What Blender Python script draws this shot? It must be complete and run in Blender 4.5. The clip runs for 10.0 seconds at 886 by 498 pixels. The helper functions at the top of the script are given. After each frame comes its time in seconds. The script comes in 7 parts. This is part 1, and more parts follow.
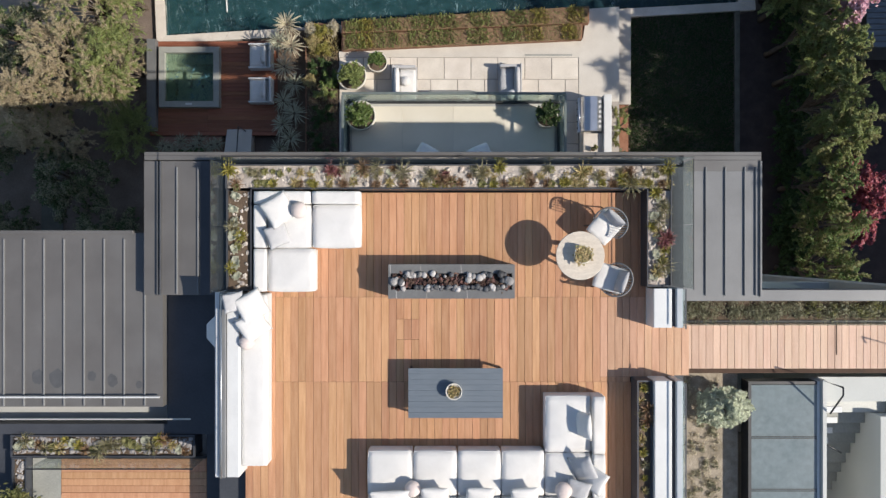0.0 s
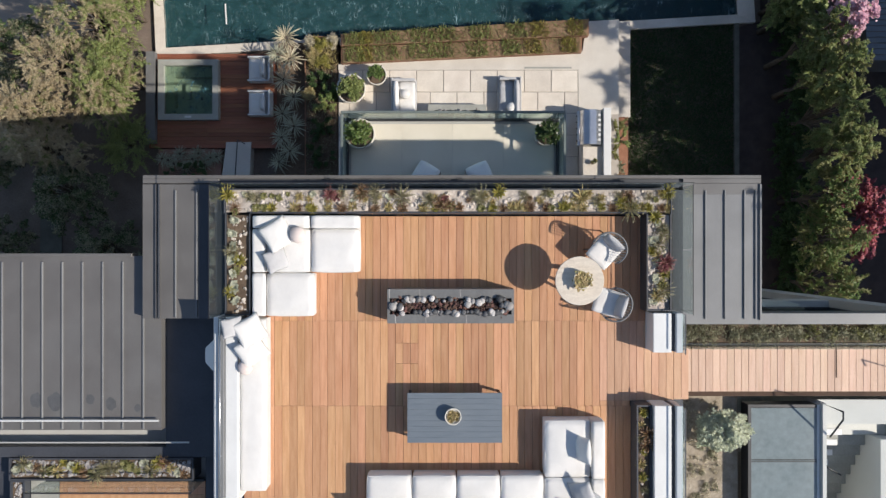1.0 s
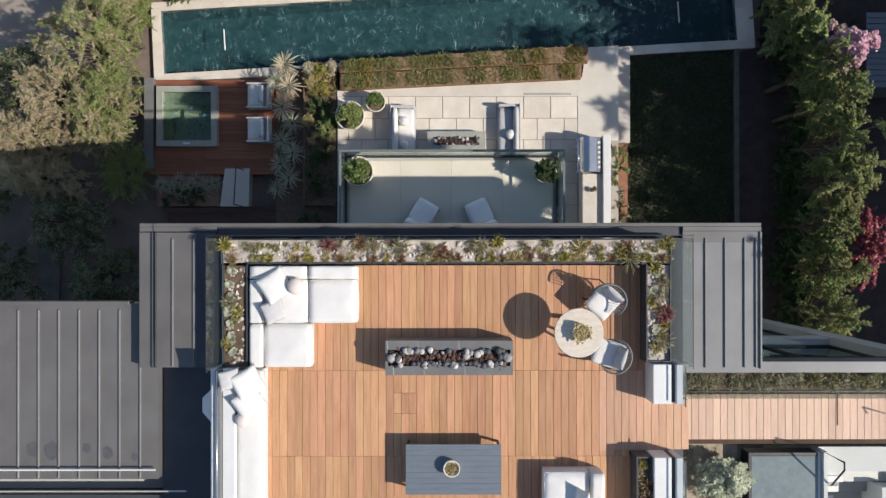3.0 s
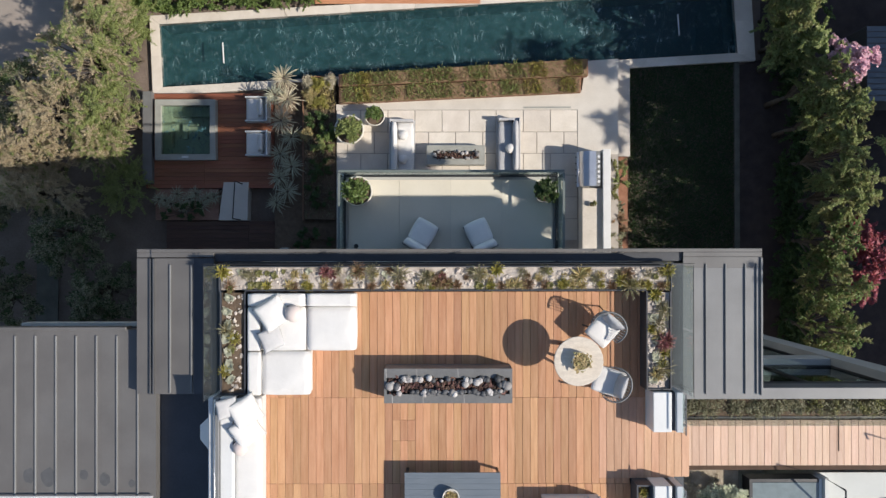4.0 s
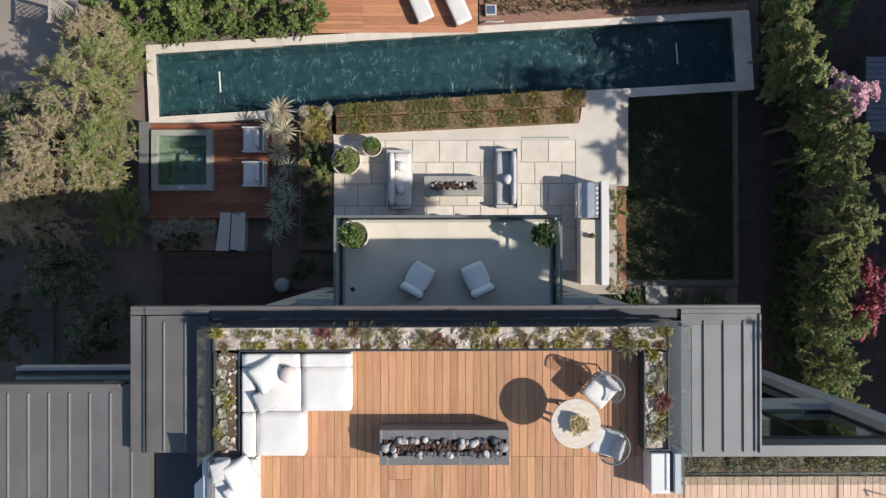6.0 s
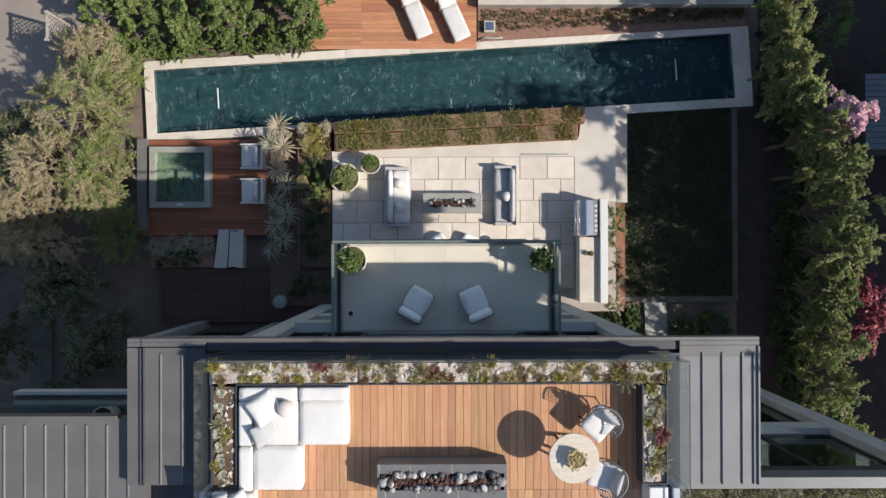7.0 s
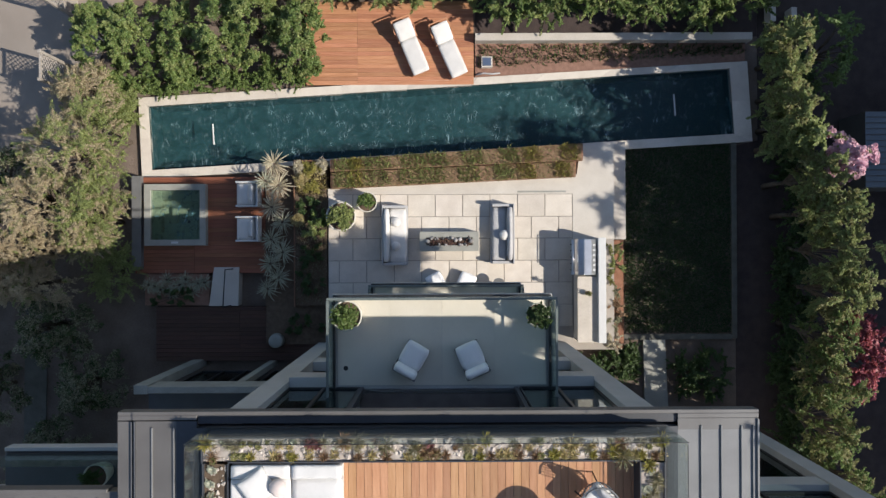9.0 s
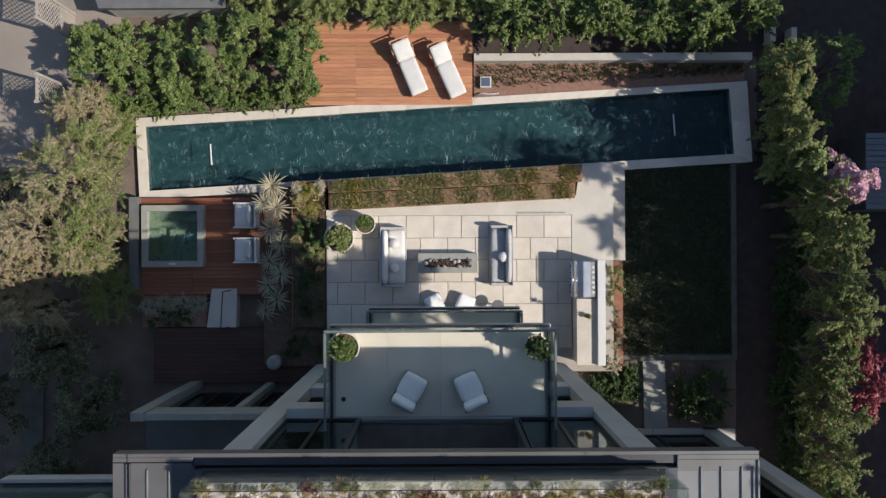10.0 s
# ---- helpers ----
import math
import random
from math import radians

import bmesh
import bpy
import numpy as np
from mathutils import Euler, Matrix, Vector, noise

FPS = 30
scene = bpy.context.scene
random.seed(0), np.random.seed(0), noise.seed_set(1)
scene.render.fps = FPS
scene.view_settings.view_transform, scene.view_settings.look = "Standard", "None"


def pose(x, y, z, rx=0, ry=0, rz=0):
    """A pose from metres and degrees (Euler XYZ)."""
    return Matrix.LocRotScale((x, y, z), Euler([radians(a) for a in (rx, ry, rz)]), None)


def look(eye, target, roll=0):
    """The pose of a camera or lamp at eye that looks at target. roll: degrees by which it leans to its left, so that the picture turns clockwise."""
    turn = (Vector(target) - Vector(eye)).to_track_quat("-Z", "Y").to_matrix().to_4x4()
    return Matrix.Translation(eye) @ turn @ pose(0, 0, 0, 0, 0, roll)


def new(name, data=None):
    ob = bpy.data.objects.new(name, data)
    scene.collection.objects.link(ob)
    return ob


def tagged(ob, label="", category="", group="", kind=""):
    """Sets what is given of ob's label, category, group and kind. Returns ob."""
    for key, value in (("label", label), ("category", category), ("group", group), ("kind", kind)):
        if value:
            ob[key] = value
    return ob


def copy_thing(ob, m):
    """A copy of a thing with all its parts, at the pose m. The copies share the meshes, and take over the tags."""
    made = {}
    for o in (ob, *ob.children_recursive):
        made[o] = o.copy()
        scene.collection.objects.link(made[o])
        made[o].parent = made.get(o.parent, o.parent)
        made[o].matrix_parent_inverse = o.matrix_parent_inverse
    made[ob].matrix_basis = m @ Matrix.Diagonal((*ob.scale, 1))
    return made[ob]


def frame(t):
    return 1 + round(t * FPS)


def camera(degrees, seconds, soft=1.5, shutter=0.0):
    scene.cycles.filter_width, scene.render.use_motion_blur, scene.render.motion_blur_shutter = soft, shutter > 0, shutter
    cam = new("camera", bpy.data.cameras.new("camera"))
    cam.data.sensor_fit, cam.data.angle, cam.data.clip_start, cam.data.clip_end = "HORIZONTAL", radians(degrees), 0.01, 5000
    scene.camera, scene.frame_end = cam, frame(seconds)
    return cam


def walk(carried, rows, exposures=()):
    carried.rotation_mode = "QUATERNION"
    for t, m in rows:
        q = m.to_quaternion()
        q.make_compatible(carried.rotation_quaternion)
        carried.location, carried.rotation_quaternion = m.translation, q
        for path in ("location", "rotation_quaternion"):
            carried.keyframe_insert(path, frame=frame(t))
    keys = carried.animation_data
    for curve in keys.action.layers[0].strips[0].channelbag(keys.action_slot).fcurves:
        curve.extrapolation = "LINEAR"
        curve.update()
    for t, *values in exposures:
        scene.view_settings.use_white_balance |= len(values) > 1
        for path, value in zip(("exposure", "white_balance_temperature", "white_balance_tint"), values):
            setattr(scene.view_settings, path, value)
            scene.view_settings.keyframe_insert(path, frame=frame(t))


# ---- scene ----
cam = camera(65.0, 10.0, soft=1.4)
METRES, EYE, TILT, LEAN, TURN = 5.7, 25.7, -90.0, 0.0, 0.0
ROWS = [
    (0.0, 0.0, 0.0, 0.0, 0.0, 0.0, -0.0),
    (0.5, 0.0009, 0.0028, 0.0379, -0.01, 0.02, 0.0),
    (1.0, 0.002, 0.0045, 0.0784, -0.02, 0.04, 0.01),
    (1.5, 0.0045, 0.0052, 0.1166, -0.0, 0.07, 0.01),
    (2.0, 0.0055, 0.0068, 0.1583, -0.0, 0.08, 0.02),
    (2.5, 0.0064, 0.0114, 0.1983, -0.01, 0.13, 0.04),
    (4.0, 0.0111, 0.0303, 0.3254, -0.01, 0.17, 0.08),
    (4.5, 0.0133, 0.0352, 0.3731, -0.02, 0.18, 0.09),
    (5.0, 0.0161, 0.039, 0.4184, -0.02, 0.19, 0.1),
    (5.5, 0.0197, 0.0436, 0.4657, -0.03, 0.19, 0.12),
    (7.0, 0.0306, 0.0552, 0.6215, -0.06, 0.21, 0.18),
    (7.5, 0.0342, 0.0603, 0.6753, -0.07, 0.21, 0.18),
    (8.0, 0.0381, 0.068, 0.7325, -0.08, 0.22, 0.2),
    (8.5, 0.0426, 0.0791, 0.7963, -0.09, 0.21, 0.22),
    (9.0, 0.0474, 0.0869, 0.86, -0.09, 0.18, 0.25),
    (9.5, 0.0524, 0.0964, 0.9308, -0.08, 0.17, 0.27),
    (10.0, 0.0547, 0.105, 0.992, -0.11, 0.18, 0.28),
]
# the picture dims a little at the very end
EXPOSURES = ((0.0, 0.2), (2.5, 0.2), (5.0, 0.24), (9.8, 0.25), (9.9, 0.20), (10.0, 0.09))
walk(cam, [(t, pose(0, 0, EYE, TILT, LEAN, TURN) @ pose(METRES * x, METRES * y, METRES * z, 90 + pitch, roll, yaw)) for t, x, y, z, yaw, pitch, roll in ROWS], EXPOSURES)

# ---- light ----
SUN_WAY = Vector((-1.135, 0.318, -1.0))          # the way the sunlight goes
world = bpy.data.worlds.new("sky")
scene.world = world
world.use_nodes = True
wn = world.node_tree.nodes
sky = wn.new("ShaderNodeTexSky")
sky.sky_type, sky.sun_disc = "NISHITA", False
sky.sun_elevation, sky.sun_rotation = radians(40.3), radians(105.6)
sky.air_density, sky.dust_density, sky.ozone_density = 1.0, 0.6, 1.0
wn["Background"].inputs["Strength"].default_value = 0.118
world.node_tree.links.new(sky.outputs[0], wn["Background"].inputs["Color"])
sun = new("sun", bpy.data.lights.new("sun", "SUN"))
sun.data.energy, sun.data.angle, sun.data.color = 4.6, radians(0.55), (1.0, 0.93, 0.83)
sun.matrix_world = look(tuple(-40 * SUN_WAY), (0, 0, 0))

# ---- materials ----
def mat(name, c1, c2, rough=0.7, scale=3.0, fine=60.0, bump=0.15, metal=0.0, vary=0.0, island=0.0,
        stretch=(1, 1, 1), stain=0.0, stain_col=(0.05, 0.04, 0.03), spec=0.5, bump_scale=None, translucent=0.0):
    """A surface with two scales of variation; vary: by object, island: by loose piece."""
    m = bpy.data.materials.new(name)
    m.use_nodes = True
    nt = m.node_tree
    n, l = nt.nodes, nt.links
    bsdf = n["Principled BSDF"]
    co = n.new("ShaderNodeTexCoord")
    mp = n.new("ShaderNodeMapping")
    mp.inputs["Scale"].default_value = stretch
    info = n.new("ShaderNodeObjectInfo")
    l.new(co.outputs["Object"], mp.inputs["Vector"])
    vec = mp.outputs["Vector"]
    if vary:
        off = n.new("ShaderNodeVectorMath")
        off.operation = "MULTIPLY_ADD"
        l.new(info.outputs["Random"], off.inputs[0])
        off.inputs[1].default_value = (37.0, 53.0, 71.0)
        l.new(vec, off.inputs[2])
        vec = off.outputs[0]
    a = n.new("ShaderNodeTexNoise")
    a.inputs["Scale"].default_value, a.inputs["Detail"].default_value = scale, 5
    b = n.new("ShaderNodeTexNoise")
    b.inputs["Scale"].default_value, b.inputs["Detail"].default_value = fine, 3
    l.new(vec, a.inputs["Vector"])
    l.new(vec, b.inputs["Vector"])
    ramp = n.new("ShaderNodeMapRange")
    ramp.inputs["From Min"].default_value, ramp.inputs["From Max"].default_value = 0.3, 0.7
    l.new(a.outputs["Fac"], ramp.inputs["Value"])
    mix = n.new("ShaderNodeMix")
    mix.data_type = "RGBA"
    mix.inputs["A"].default_value, mix.inputs["B"].default_value = (*c1, 1), (*c2, 1)
    l.new(ramp.outputs[0], mix.inputs["Factor"])
    col = mix.outputs["Result"]
    grain = n.new("ShaderNodeMapRange")
    grain.inputs["From Min"].default_value, grain.inputs["From Max"].default_value = 0.25, 0.75
    grain.inputs["To Min"].default_value, grain.inputs["To Max"].default_value = 0.86, 1.12
    l.new(b.outputs["Fac"], grain.inputs["Value"])
    hsv = n.new("ShaderNodeHueSaturation")
    l.new(col, hsv.inputs["Color"])
    val = grain.outputs[0]
    for amount, socket in ((vary, info.outputs["Random"]), (island, None)):
        if amount:
            if socket is None:
                socket = n.new("ShaderNodeNewGeometry").outputs["Random Per Island"]
            r = n.new("ShaderNodeMapRange")
            r.inputs["To Min"].default_value, r.inputs["To Max"].default_value = 1 - amount, 1 + amount
            l.new(socket, r.inputs["Value"])
            mul = n.new("ShaderNodeMath")
            mul.operation = "MULTIPLY"
            l.new(val, mul.inputs[0])
            l.new(r.outputs[0], mul.inputs[1])
            val = mul.outputs[0]
            hue = n.new("ShaderNodeMapRange")
            hue.inputs["To Min"].default_value, hue.inputs["To Max"].default_value = 0.5 - 0.045 * amount, 0.5 + 0.045 * amount
            wob = n.new("ShaderNodeMath")
            wob.operation = "FRACT"
            big = n.new("ShaderNodeMath")
            big.operation = "MULTIPLY"
            big.inputs[1].default_value = 17.3
            l.new(socket, big.inputs[0])
            l.new(big.outputs[0], wob.inputs[0])
            l.new(wob.outputs[0], hue.inputs["Value"])
            l.new(hue.outputs[0], hsv.inputs["Hue"])
    l.new(val, hsv.inputs["Value"])
    col = hsv.outputs["Color"]
    if stain:
        s = n.new("ShaderNodeTexNoise")
        s.inputs["Scale"].default_value, s.inputs["Detail"].default_value = scale * 0.35, 8
        l.new(co.outputs["Object"], s.inputs["Vector"])
        sr = n.new("ShaderNodeMapRange")
        sr.inputs["From Min"].default_value, sr.inputs["From Max"].default_value = 0.52, 0.72
        sr.inputs["To Max"].default_value = stain
        l.new(s.outputs["Fac"], sr.inputs["Value"])
        sm = n.new("ShaderNodeMix")
        sm.data_type = "RGBA"
        sm.inputs["B"].default_value = (*stain_col, 1)
        l.new(sr.outputs[0], sm.inputs["Factor"])
        l.new(col, sm.inputs["A"])
        col = sm.outputs["Result"]
    l.new(col, bsdf.inputs["Base Color"])
    bsdf.inputs["Roughness"].default_value = rough
    bsdf.inputs["Metallic"].default_value = metal
    bsdf.inputs["Specular IOR Level"].default_value = spec
    if bump:
        bp = n.new("ShaderNodeBump")
        bp.inputs["Strength"].default_value, bp.inputs["Distance"].default_value = bump, bump_scale or 0.02
        l.new(b.outputs["Fac"], bp.inputs["Height"])
        l.new(bp.outputs[0], bsdf.inputs["Normal"])
    if translucent:
        out = n["Material Output"]
        tr = n.new("ShaderNodeBsdfTranslucent")
        l.new(col, tr.inputs["Color"])
        ms = n.new("ShaderNodeMixShader")
        ms.inputs[0].default_value = translucent
        l.new(bsdf.outputs[0], ms.inputs[1])
        l.new(tr.outputs[0], ms.inputs[2])
        l.new(ms.outputs[0], out.inputs["Surface"])
    return m


def glass_mat(name, tint, haze=0.0, rough=0.02):
    """Thin sheet glass: mostly clear, tinted, with a Fresnel gloss."""
    m = bpy.data.materials.new(name)
    m.use_nodes = True
    n, l = m.node_tree.nodes, m.node_tree.links
    n.remove(n["Principled BSDF"])
    t = n.new("ShaderNodeBsdfTransparent")
    t.inputs["Color"].default_value = (*tint, 1)
    g = n.new("ShaderNodeBsdfGlossy")
    g.inputs["Roughness"].default_value = rough
    g.inputs["Color"].default_value = (0.9, 0.95, 0.95, 1)
    # gloss rises towards grazing angles
    f = n.new("ShaderNodeLayerWeight")
    f.inputs["Blend"].default_value = 0.5
    p5 = n.new("ShaderNodeMath")
    p5.operation = "POWER"
    p5.inputs[1].default_value = 5.0
    l.new(f.outputs["Facing"], p5.inputs[0])
    ma = n.new("ShaderNodeMath")
    ma.operation = "MULTIPLY_ADD"
    ma.inputs[1].default_value = 0.85
    ma.inputs[2].default_value = 0.04
    l.new(p5.outputs[0], ma.inputs[0])
    mx = n.new("ShaderNodeMixShader")
    l.new(ma.outputs[0], mx.inputs[0])
    # a pale diffuse share paints the hazy sky reflection on the pane
    haze_film = n.new("ShaderNodeBsdfDiffuse")
    haze_film.inputs["Color"].default_value = (0.55, 0.60, 0.62, 1)
    dm = n.new("ShaderNodeMixShader")
    dm.inputs[0].default_value = haze
    l.new(t.outputs[0], dm.inputs[1])
    l.new(haze_film.outputs[0], dm.inputs[2])
    l.new(dm.outputs[0], mx.inputs[1])
    l.new(g.outputs[0], mx.inputs[2])
    l.new(mx.outputs[0], n["Material Output"].inputs["Surface"])
    return m


def water_mat(name, tint, scale, strength, body=(0.01, 0.06, 0.075), murk=0.0):
    """A rippled surface: gloss by Fresnel over partly clear, partly clouded water."""
    m = bpy.data.materials.new(name)
    m.use_nodes = True
    n, l = m.node_tree.nodes, m.node_tree.links
    n.remove(n["Principled BSDF"])
    co = n.new("ShaderNodeTexCoord")
    no = n.new("ShaderNodeTexNoise")
    no.inputs["Scale"].default_value, no.inputs["Detail"].default_value = scale, 3
    no.inputs["Distortion"].default_value = 1.6
    l.new(co.outputs["Object"], no.inputs["Vector"])
    bp = n.new("ShaderNodeBump")
    bp.inputs["Strength"].default_value, bp.inputs["Distance"].default_value = strength, 0.10
    l.new(no.outputs["Fac"], bp.inputs["Height"])
    t = n.new("ShaderNodeBsdfTransparent")
    t.inputs["Color"].default_value = (*tint, 1)
    d = n.new("ShaderNodeBsdfDiffuse")
    # thin bright lines painting glints along the crests: narrow bands of two warped noises
    total = None
    for k, (f, width) in enumerate(((1.0, 0.014), (2.2, 0.020))):
        wp = n.new("ShaderNodeTexNoise")
        wp.inputs["Scale"].default_value, wp.inputs["Detail"].default_value = scale * f, 1.5
        wp.inputs["Distortion"].default_value = 1.1
        mp = n.new("ShaderNodeMapping")
        mp.inputs["Location"].default_value = (3.1 * k, 1.7 * k, 0)
        mp.inputs["Rotation"].default_value = (0, 0, 0.5 * k + 0.3)
        mp.inputs["Scale"].default_value = (1.25, 0.45, 1.0)
        l.new(co.outputs["Object"], mp.inputs["Vector"])
        l.new(mp.outputs[0], wp.inputs["Vector"])
        off = n.new("ShaderNodeMath")
        off.operation = "SUBTRACT"
        off.inputs[1].default_value = 0.5
        l.new(wp.outputs["Fac"], off.inputs[0])
        ab = n.new("ShaderNodeMath")
        ab.operation = "ABSOLUTE"
        l.new(off.outputs[0], ab.inputs[0])
        ln = n.new("ShaderNodeMapRange")
        ln.inputs["From Min"].default_value, ln.inputs["From Max"].default_value = 0.0, width
        ln.inputs["To Min"].default_value, ln.inputs["To Max"].default_value = 1.0, 0.0
        l.new(ab.outputs[0], ln.inputs["Value"])
        if total is None:
            total = ln.outputs[0]
        else:
            mx2 = n.new("ShaderNodeMath")
            mx2.operation = "MAXIMUM"
            l.new(total, mx2.inputs[0])
            l.new(ln.outputs[0], mx2.inputs[1])
            total = mx2.outputs[0]
    # broken up, so that they come and go
    br = n.new("ShaderNodeTexNoise")
    br.inputs["Scale"].default_value, br.inputs["Detail"].default_value = scale * 1.3, 2
    l.new(co.outputs["Object"], br.inputs["Vector"])
    bm_ = n.new("ShaderNodeMapRange")
    bm_.inputs["From Min"].default_value, bm_.inputs["From Max"].default_value = 0.42, 0.70
    l.new(br.outputs["Fac"], bm_.inputs["Value"])
    md = n.new("ShaderNodeMath")
    md.operation = "MULTIPLY"
    l.new(total, md.inputs[0])
    l.new(bm_.outputs[0], md.inputs[1])
    cm = n.new("ShaderNodeMix")
    cm.data_type = "RGBA"
    cm.inputs["A"].default_value = (*body, 1)
    cm.inputs["B"].default_value = (*[min(1, c * 3.0 + 0.13) for c in body], 1)
    l.new(md.outputs[0], cm.inputs["Factor"])
    # light and dark of the swell, put into the water's colour
    swell = n.new("ShaderNodeHueSaturation")
    sw = n.new("ShaderNodeMapRange")
    sw.inputs["From Min"].default_value, sw.inputs["From Max"].default_value = 0.3, 0.7
    sw.inputs["To Min"].default_value, sw.inputs["To Max"].default_value = 0.5, 1.5
    l.new(no.outputs["Fac"], sw.inputs["Value"])
    l.new(sw.outputs[0], swell.inputs["Value"])
    l.new(cm.outputs["Result"], swell.inputs["Color"])
    l.new(swell.outputs[0], d.inputs["Color"])
    inner = n.new("ShaderNodeMixShader")
    mk = n.new("ShaderNodeMapRange")
    mk.inputs["To Min"].default_value, mk.inputs["To Max"].default_value = murk, 1.0
    l.new(md.outputs[0], mk.inputs["Value"])
    l.new(mk.outputs[0], inner.inputs[0])
    l.new(t.outputs[0], inner.inputs[1])
    l.new(d.outputs[0], inner.inputs[2])
    g = n.new("ShaderNodeBsdfGlossy")
    g.inputs["Roughness"].default_value = 0.04
    l.new(bp.outputs[0], g.inputs["Normal"])
    f = n.new("ShaderNodeFresnel")
    f.inputs["IOR"].default_value = 1.33
    l.new(bp.outputs[0], f.inputs["Normal"])
    mx = n.new("ShaderNodeMixShader")
    l.new(f.outputs[0], mx.inputs[0])
    l.new(inner.outputs[0], mx.inputs[1])
    l.new(g.outputs[0], mx.inputs[2])
    l.new(mx.outputs[0], n["Material Output"].inputs["Surface"])
    return m


WOOD = mat("warm_decking", (0.43, 0.222, 0.117), (0.525, 0.298, 0.17), 0.55, 2.2, 30, 0.12, vary=0.15, stretch=(9, 0.8, 9), spec=0.3)
WOOD_PALE = mat("pale_decking", (0.55, 0.365, 0.265), (0.62, 0.44, 0.335), 0.6, 2.2, 30, 0.12, vary=0.12, stretch=(9, 0.8, 9), spec=0.3)
WOOD_SPA = mat("dark_spa_decking", (0.20, 0.075, 0.040), (0.27, 0.108, 0.06), 0.55, 2.2, 30, 0.12, vary=0.16, stretch=(0.8, 9, 9), spec=0.3)
WOOD_RED = mat("red_decking", (0.40, 0.18, 0.095), (0.50, 0.245, 0.14), 0.55, 2.2, 30, 0.12, vary=0.16, stretch=(0.8, 9, 9), spec=0.3)
# court boards: the house's shade is mixed into this wood colour
WOOD_SHADED = mat("shade_dark_decking", (0.065, 0.035, 0.026), (0.10, 0.052, 0.036), 0.6, 2.2, 30, 0.12, vary=0.16, stretch=(0.8, 9, 9), spec=0.3)
WOOD_MID = mat("mid_pale_decking", (0.47, 0.265, 0.165), (0.55, 0.335, 0.22), 0.55, 2.2, 30, 0.12, vary=0.12, stretch=(9, 0.8, 9), spec=0.3)
TILE_DARK = mat("dark_blue_grey_tile", (0.085, 0.094, 0.10), (0.11, 0.12, 0.126), 0.5, 1.5, 60, 0.05)
JOIST = mat("dark_joist", (0.06, 0.036, 0.024), (0.085, 0.05, 0.033), 0.9)
ZINC = mat("dark_zinc", (0.110, 0.104, 0.100), (0.136, 0.129, 0.124), 0.5, 1.6, 130, 0.05, metal=0.0, stain=0.5, stain_col=(0.16, 0.16, 0.158), spec=0.5)
# near-black zinc, also laid on roof areas that only lie in shade
ZINC_DARK = mat("dark_and_shaded_zinc", (0.040, 0.043, 0.052), (0.052, 0.056, 0.065), 0.55, 1.6, 24, 0.05, stain=0.4, stain_col=(0.10, 0.10, 0.112))
STAIN = mat("rain_mark", (0.075, 0.077, 0.08), (0.095, 0.096, 0.10), 0.6, 6, 40, 0.05)
ZINC_LIGHT = mat("light_zinc", (0.155, 0.157, 0.16), (0.195, 0.197, 0.20), 0.5, 1.4, 130, 0.05, stain=0.5, stain_col=(0.23, 0.23, 0.225))
STEEL = mat("brushed_steel", (0.55, 0.56, 0.58), (0.65, 0.66, 0.68), 0.28, 3, 90, 0.05, metal=1.0)
CAP_METAL = mat("grey_green_metal", (0.12, 0.145, 0.135), (0.16, 0.185, 0.175), 0.5, 3, 60, 0.05)
# garden stone with the shade of the trees worked into its colour
KERB = mat("shade_dark_kerb", (0.085, 0.085, 0.07), (0.13, 0.125, 0.105), 0.85, 3, 40, 0.2)
CAP_BLUE = mat("pale_blue_grey_metal", (0.40, 0.43, 0.46), (0.47, 0.50, 0.53), 0.4, 2, 60, 0.04)
BLACK_METAL = mat("black_metal", (0.018, 0.019, 0.021), (0.03, 0.03, 0.033), 0.45, 4, 80, 0.05)
RENDER_WHITE = mat("grey_white_render", (0.39, 0.39, 0.375), (0.46, 0.455, 0.435), 0.8, 1.2, 120, 0.15, stain=0.35, stain_col=(0.31, 0.305, 0.29))
RENDER_PALE = mat("pale_render", (0.49, 0.50, 0.47), (0.55, 0.555, 0.525), 0.8, 1.2, 120, 0.12, stain=0.3, stain_col=(0.45, 0.455, 0.43))
WHITE_PAINT = mat("white_paint", (0.60, 0.60, 0.59), (0.66, 0.66, 0.65), 0.6, 2, 140, 0.05, stain=0.2, stain_col=(0.62, 0.61, 0.59))
FABRIC = mat("white_fabric", (0.655, 0.635, 0.61), (0.71, 0.69, 0.665), 0.95, 4, 160, 0.25, spec=0.1, vary=0.03)
FABRIC_BRIGHT = mat("bright_white_fabric", (0.80, 0.79, 0.78), (0.85, 0.84, 0.83), 0.95, 4, 160, 0.25, spec=0.1, vary=0.03)
FABRIC_PINK = mat("blush_fabric", (0.62, 0.53, 0.49), (0.68, 0.59, 0.55), 0.95, 5, 140, 0.3, spec=0.1)
FABRIC_GREY = mat("grey_fabric", (0.42, 0.415, 0.42), (0.50, 0.49, 0.49), 0.95, 5, 140, 0.3, spec=0.1)
FABRIC_SLATE = mat("slate_fabric", (0.15, 0.16, 0.18), (0.20, 0.21, 0.235), 0.95, 5, 140, 0.3, spec=0.1)
STONE_DARK = mat("dark_stone", (0.125, 0.125, 0.125), (0.165, 0.165, 0.162), 0.55, 2.5, 40, 0.1, stain=0.35, stain_col=(0.20, 0.195, 0.19))
STONE_TOP = mat("travertine", (0.52, 0.45, 0.37), (0.62, 0.55, 0.46), 0.5, 5, 30, 0.1, stretch=(1, 3, 1), stain=0.4, stain_col=(0.44, 0.37, 0.29))
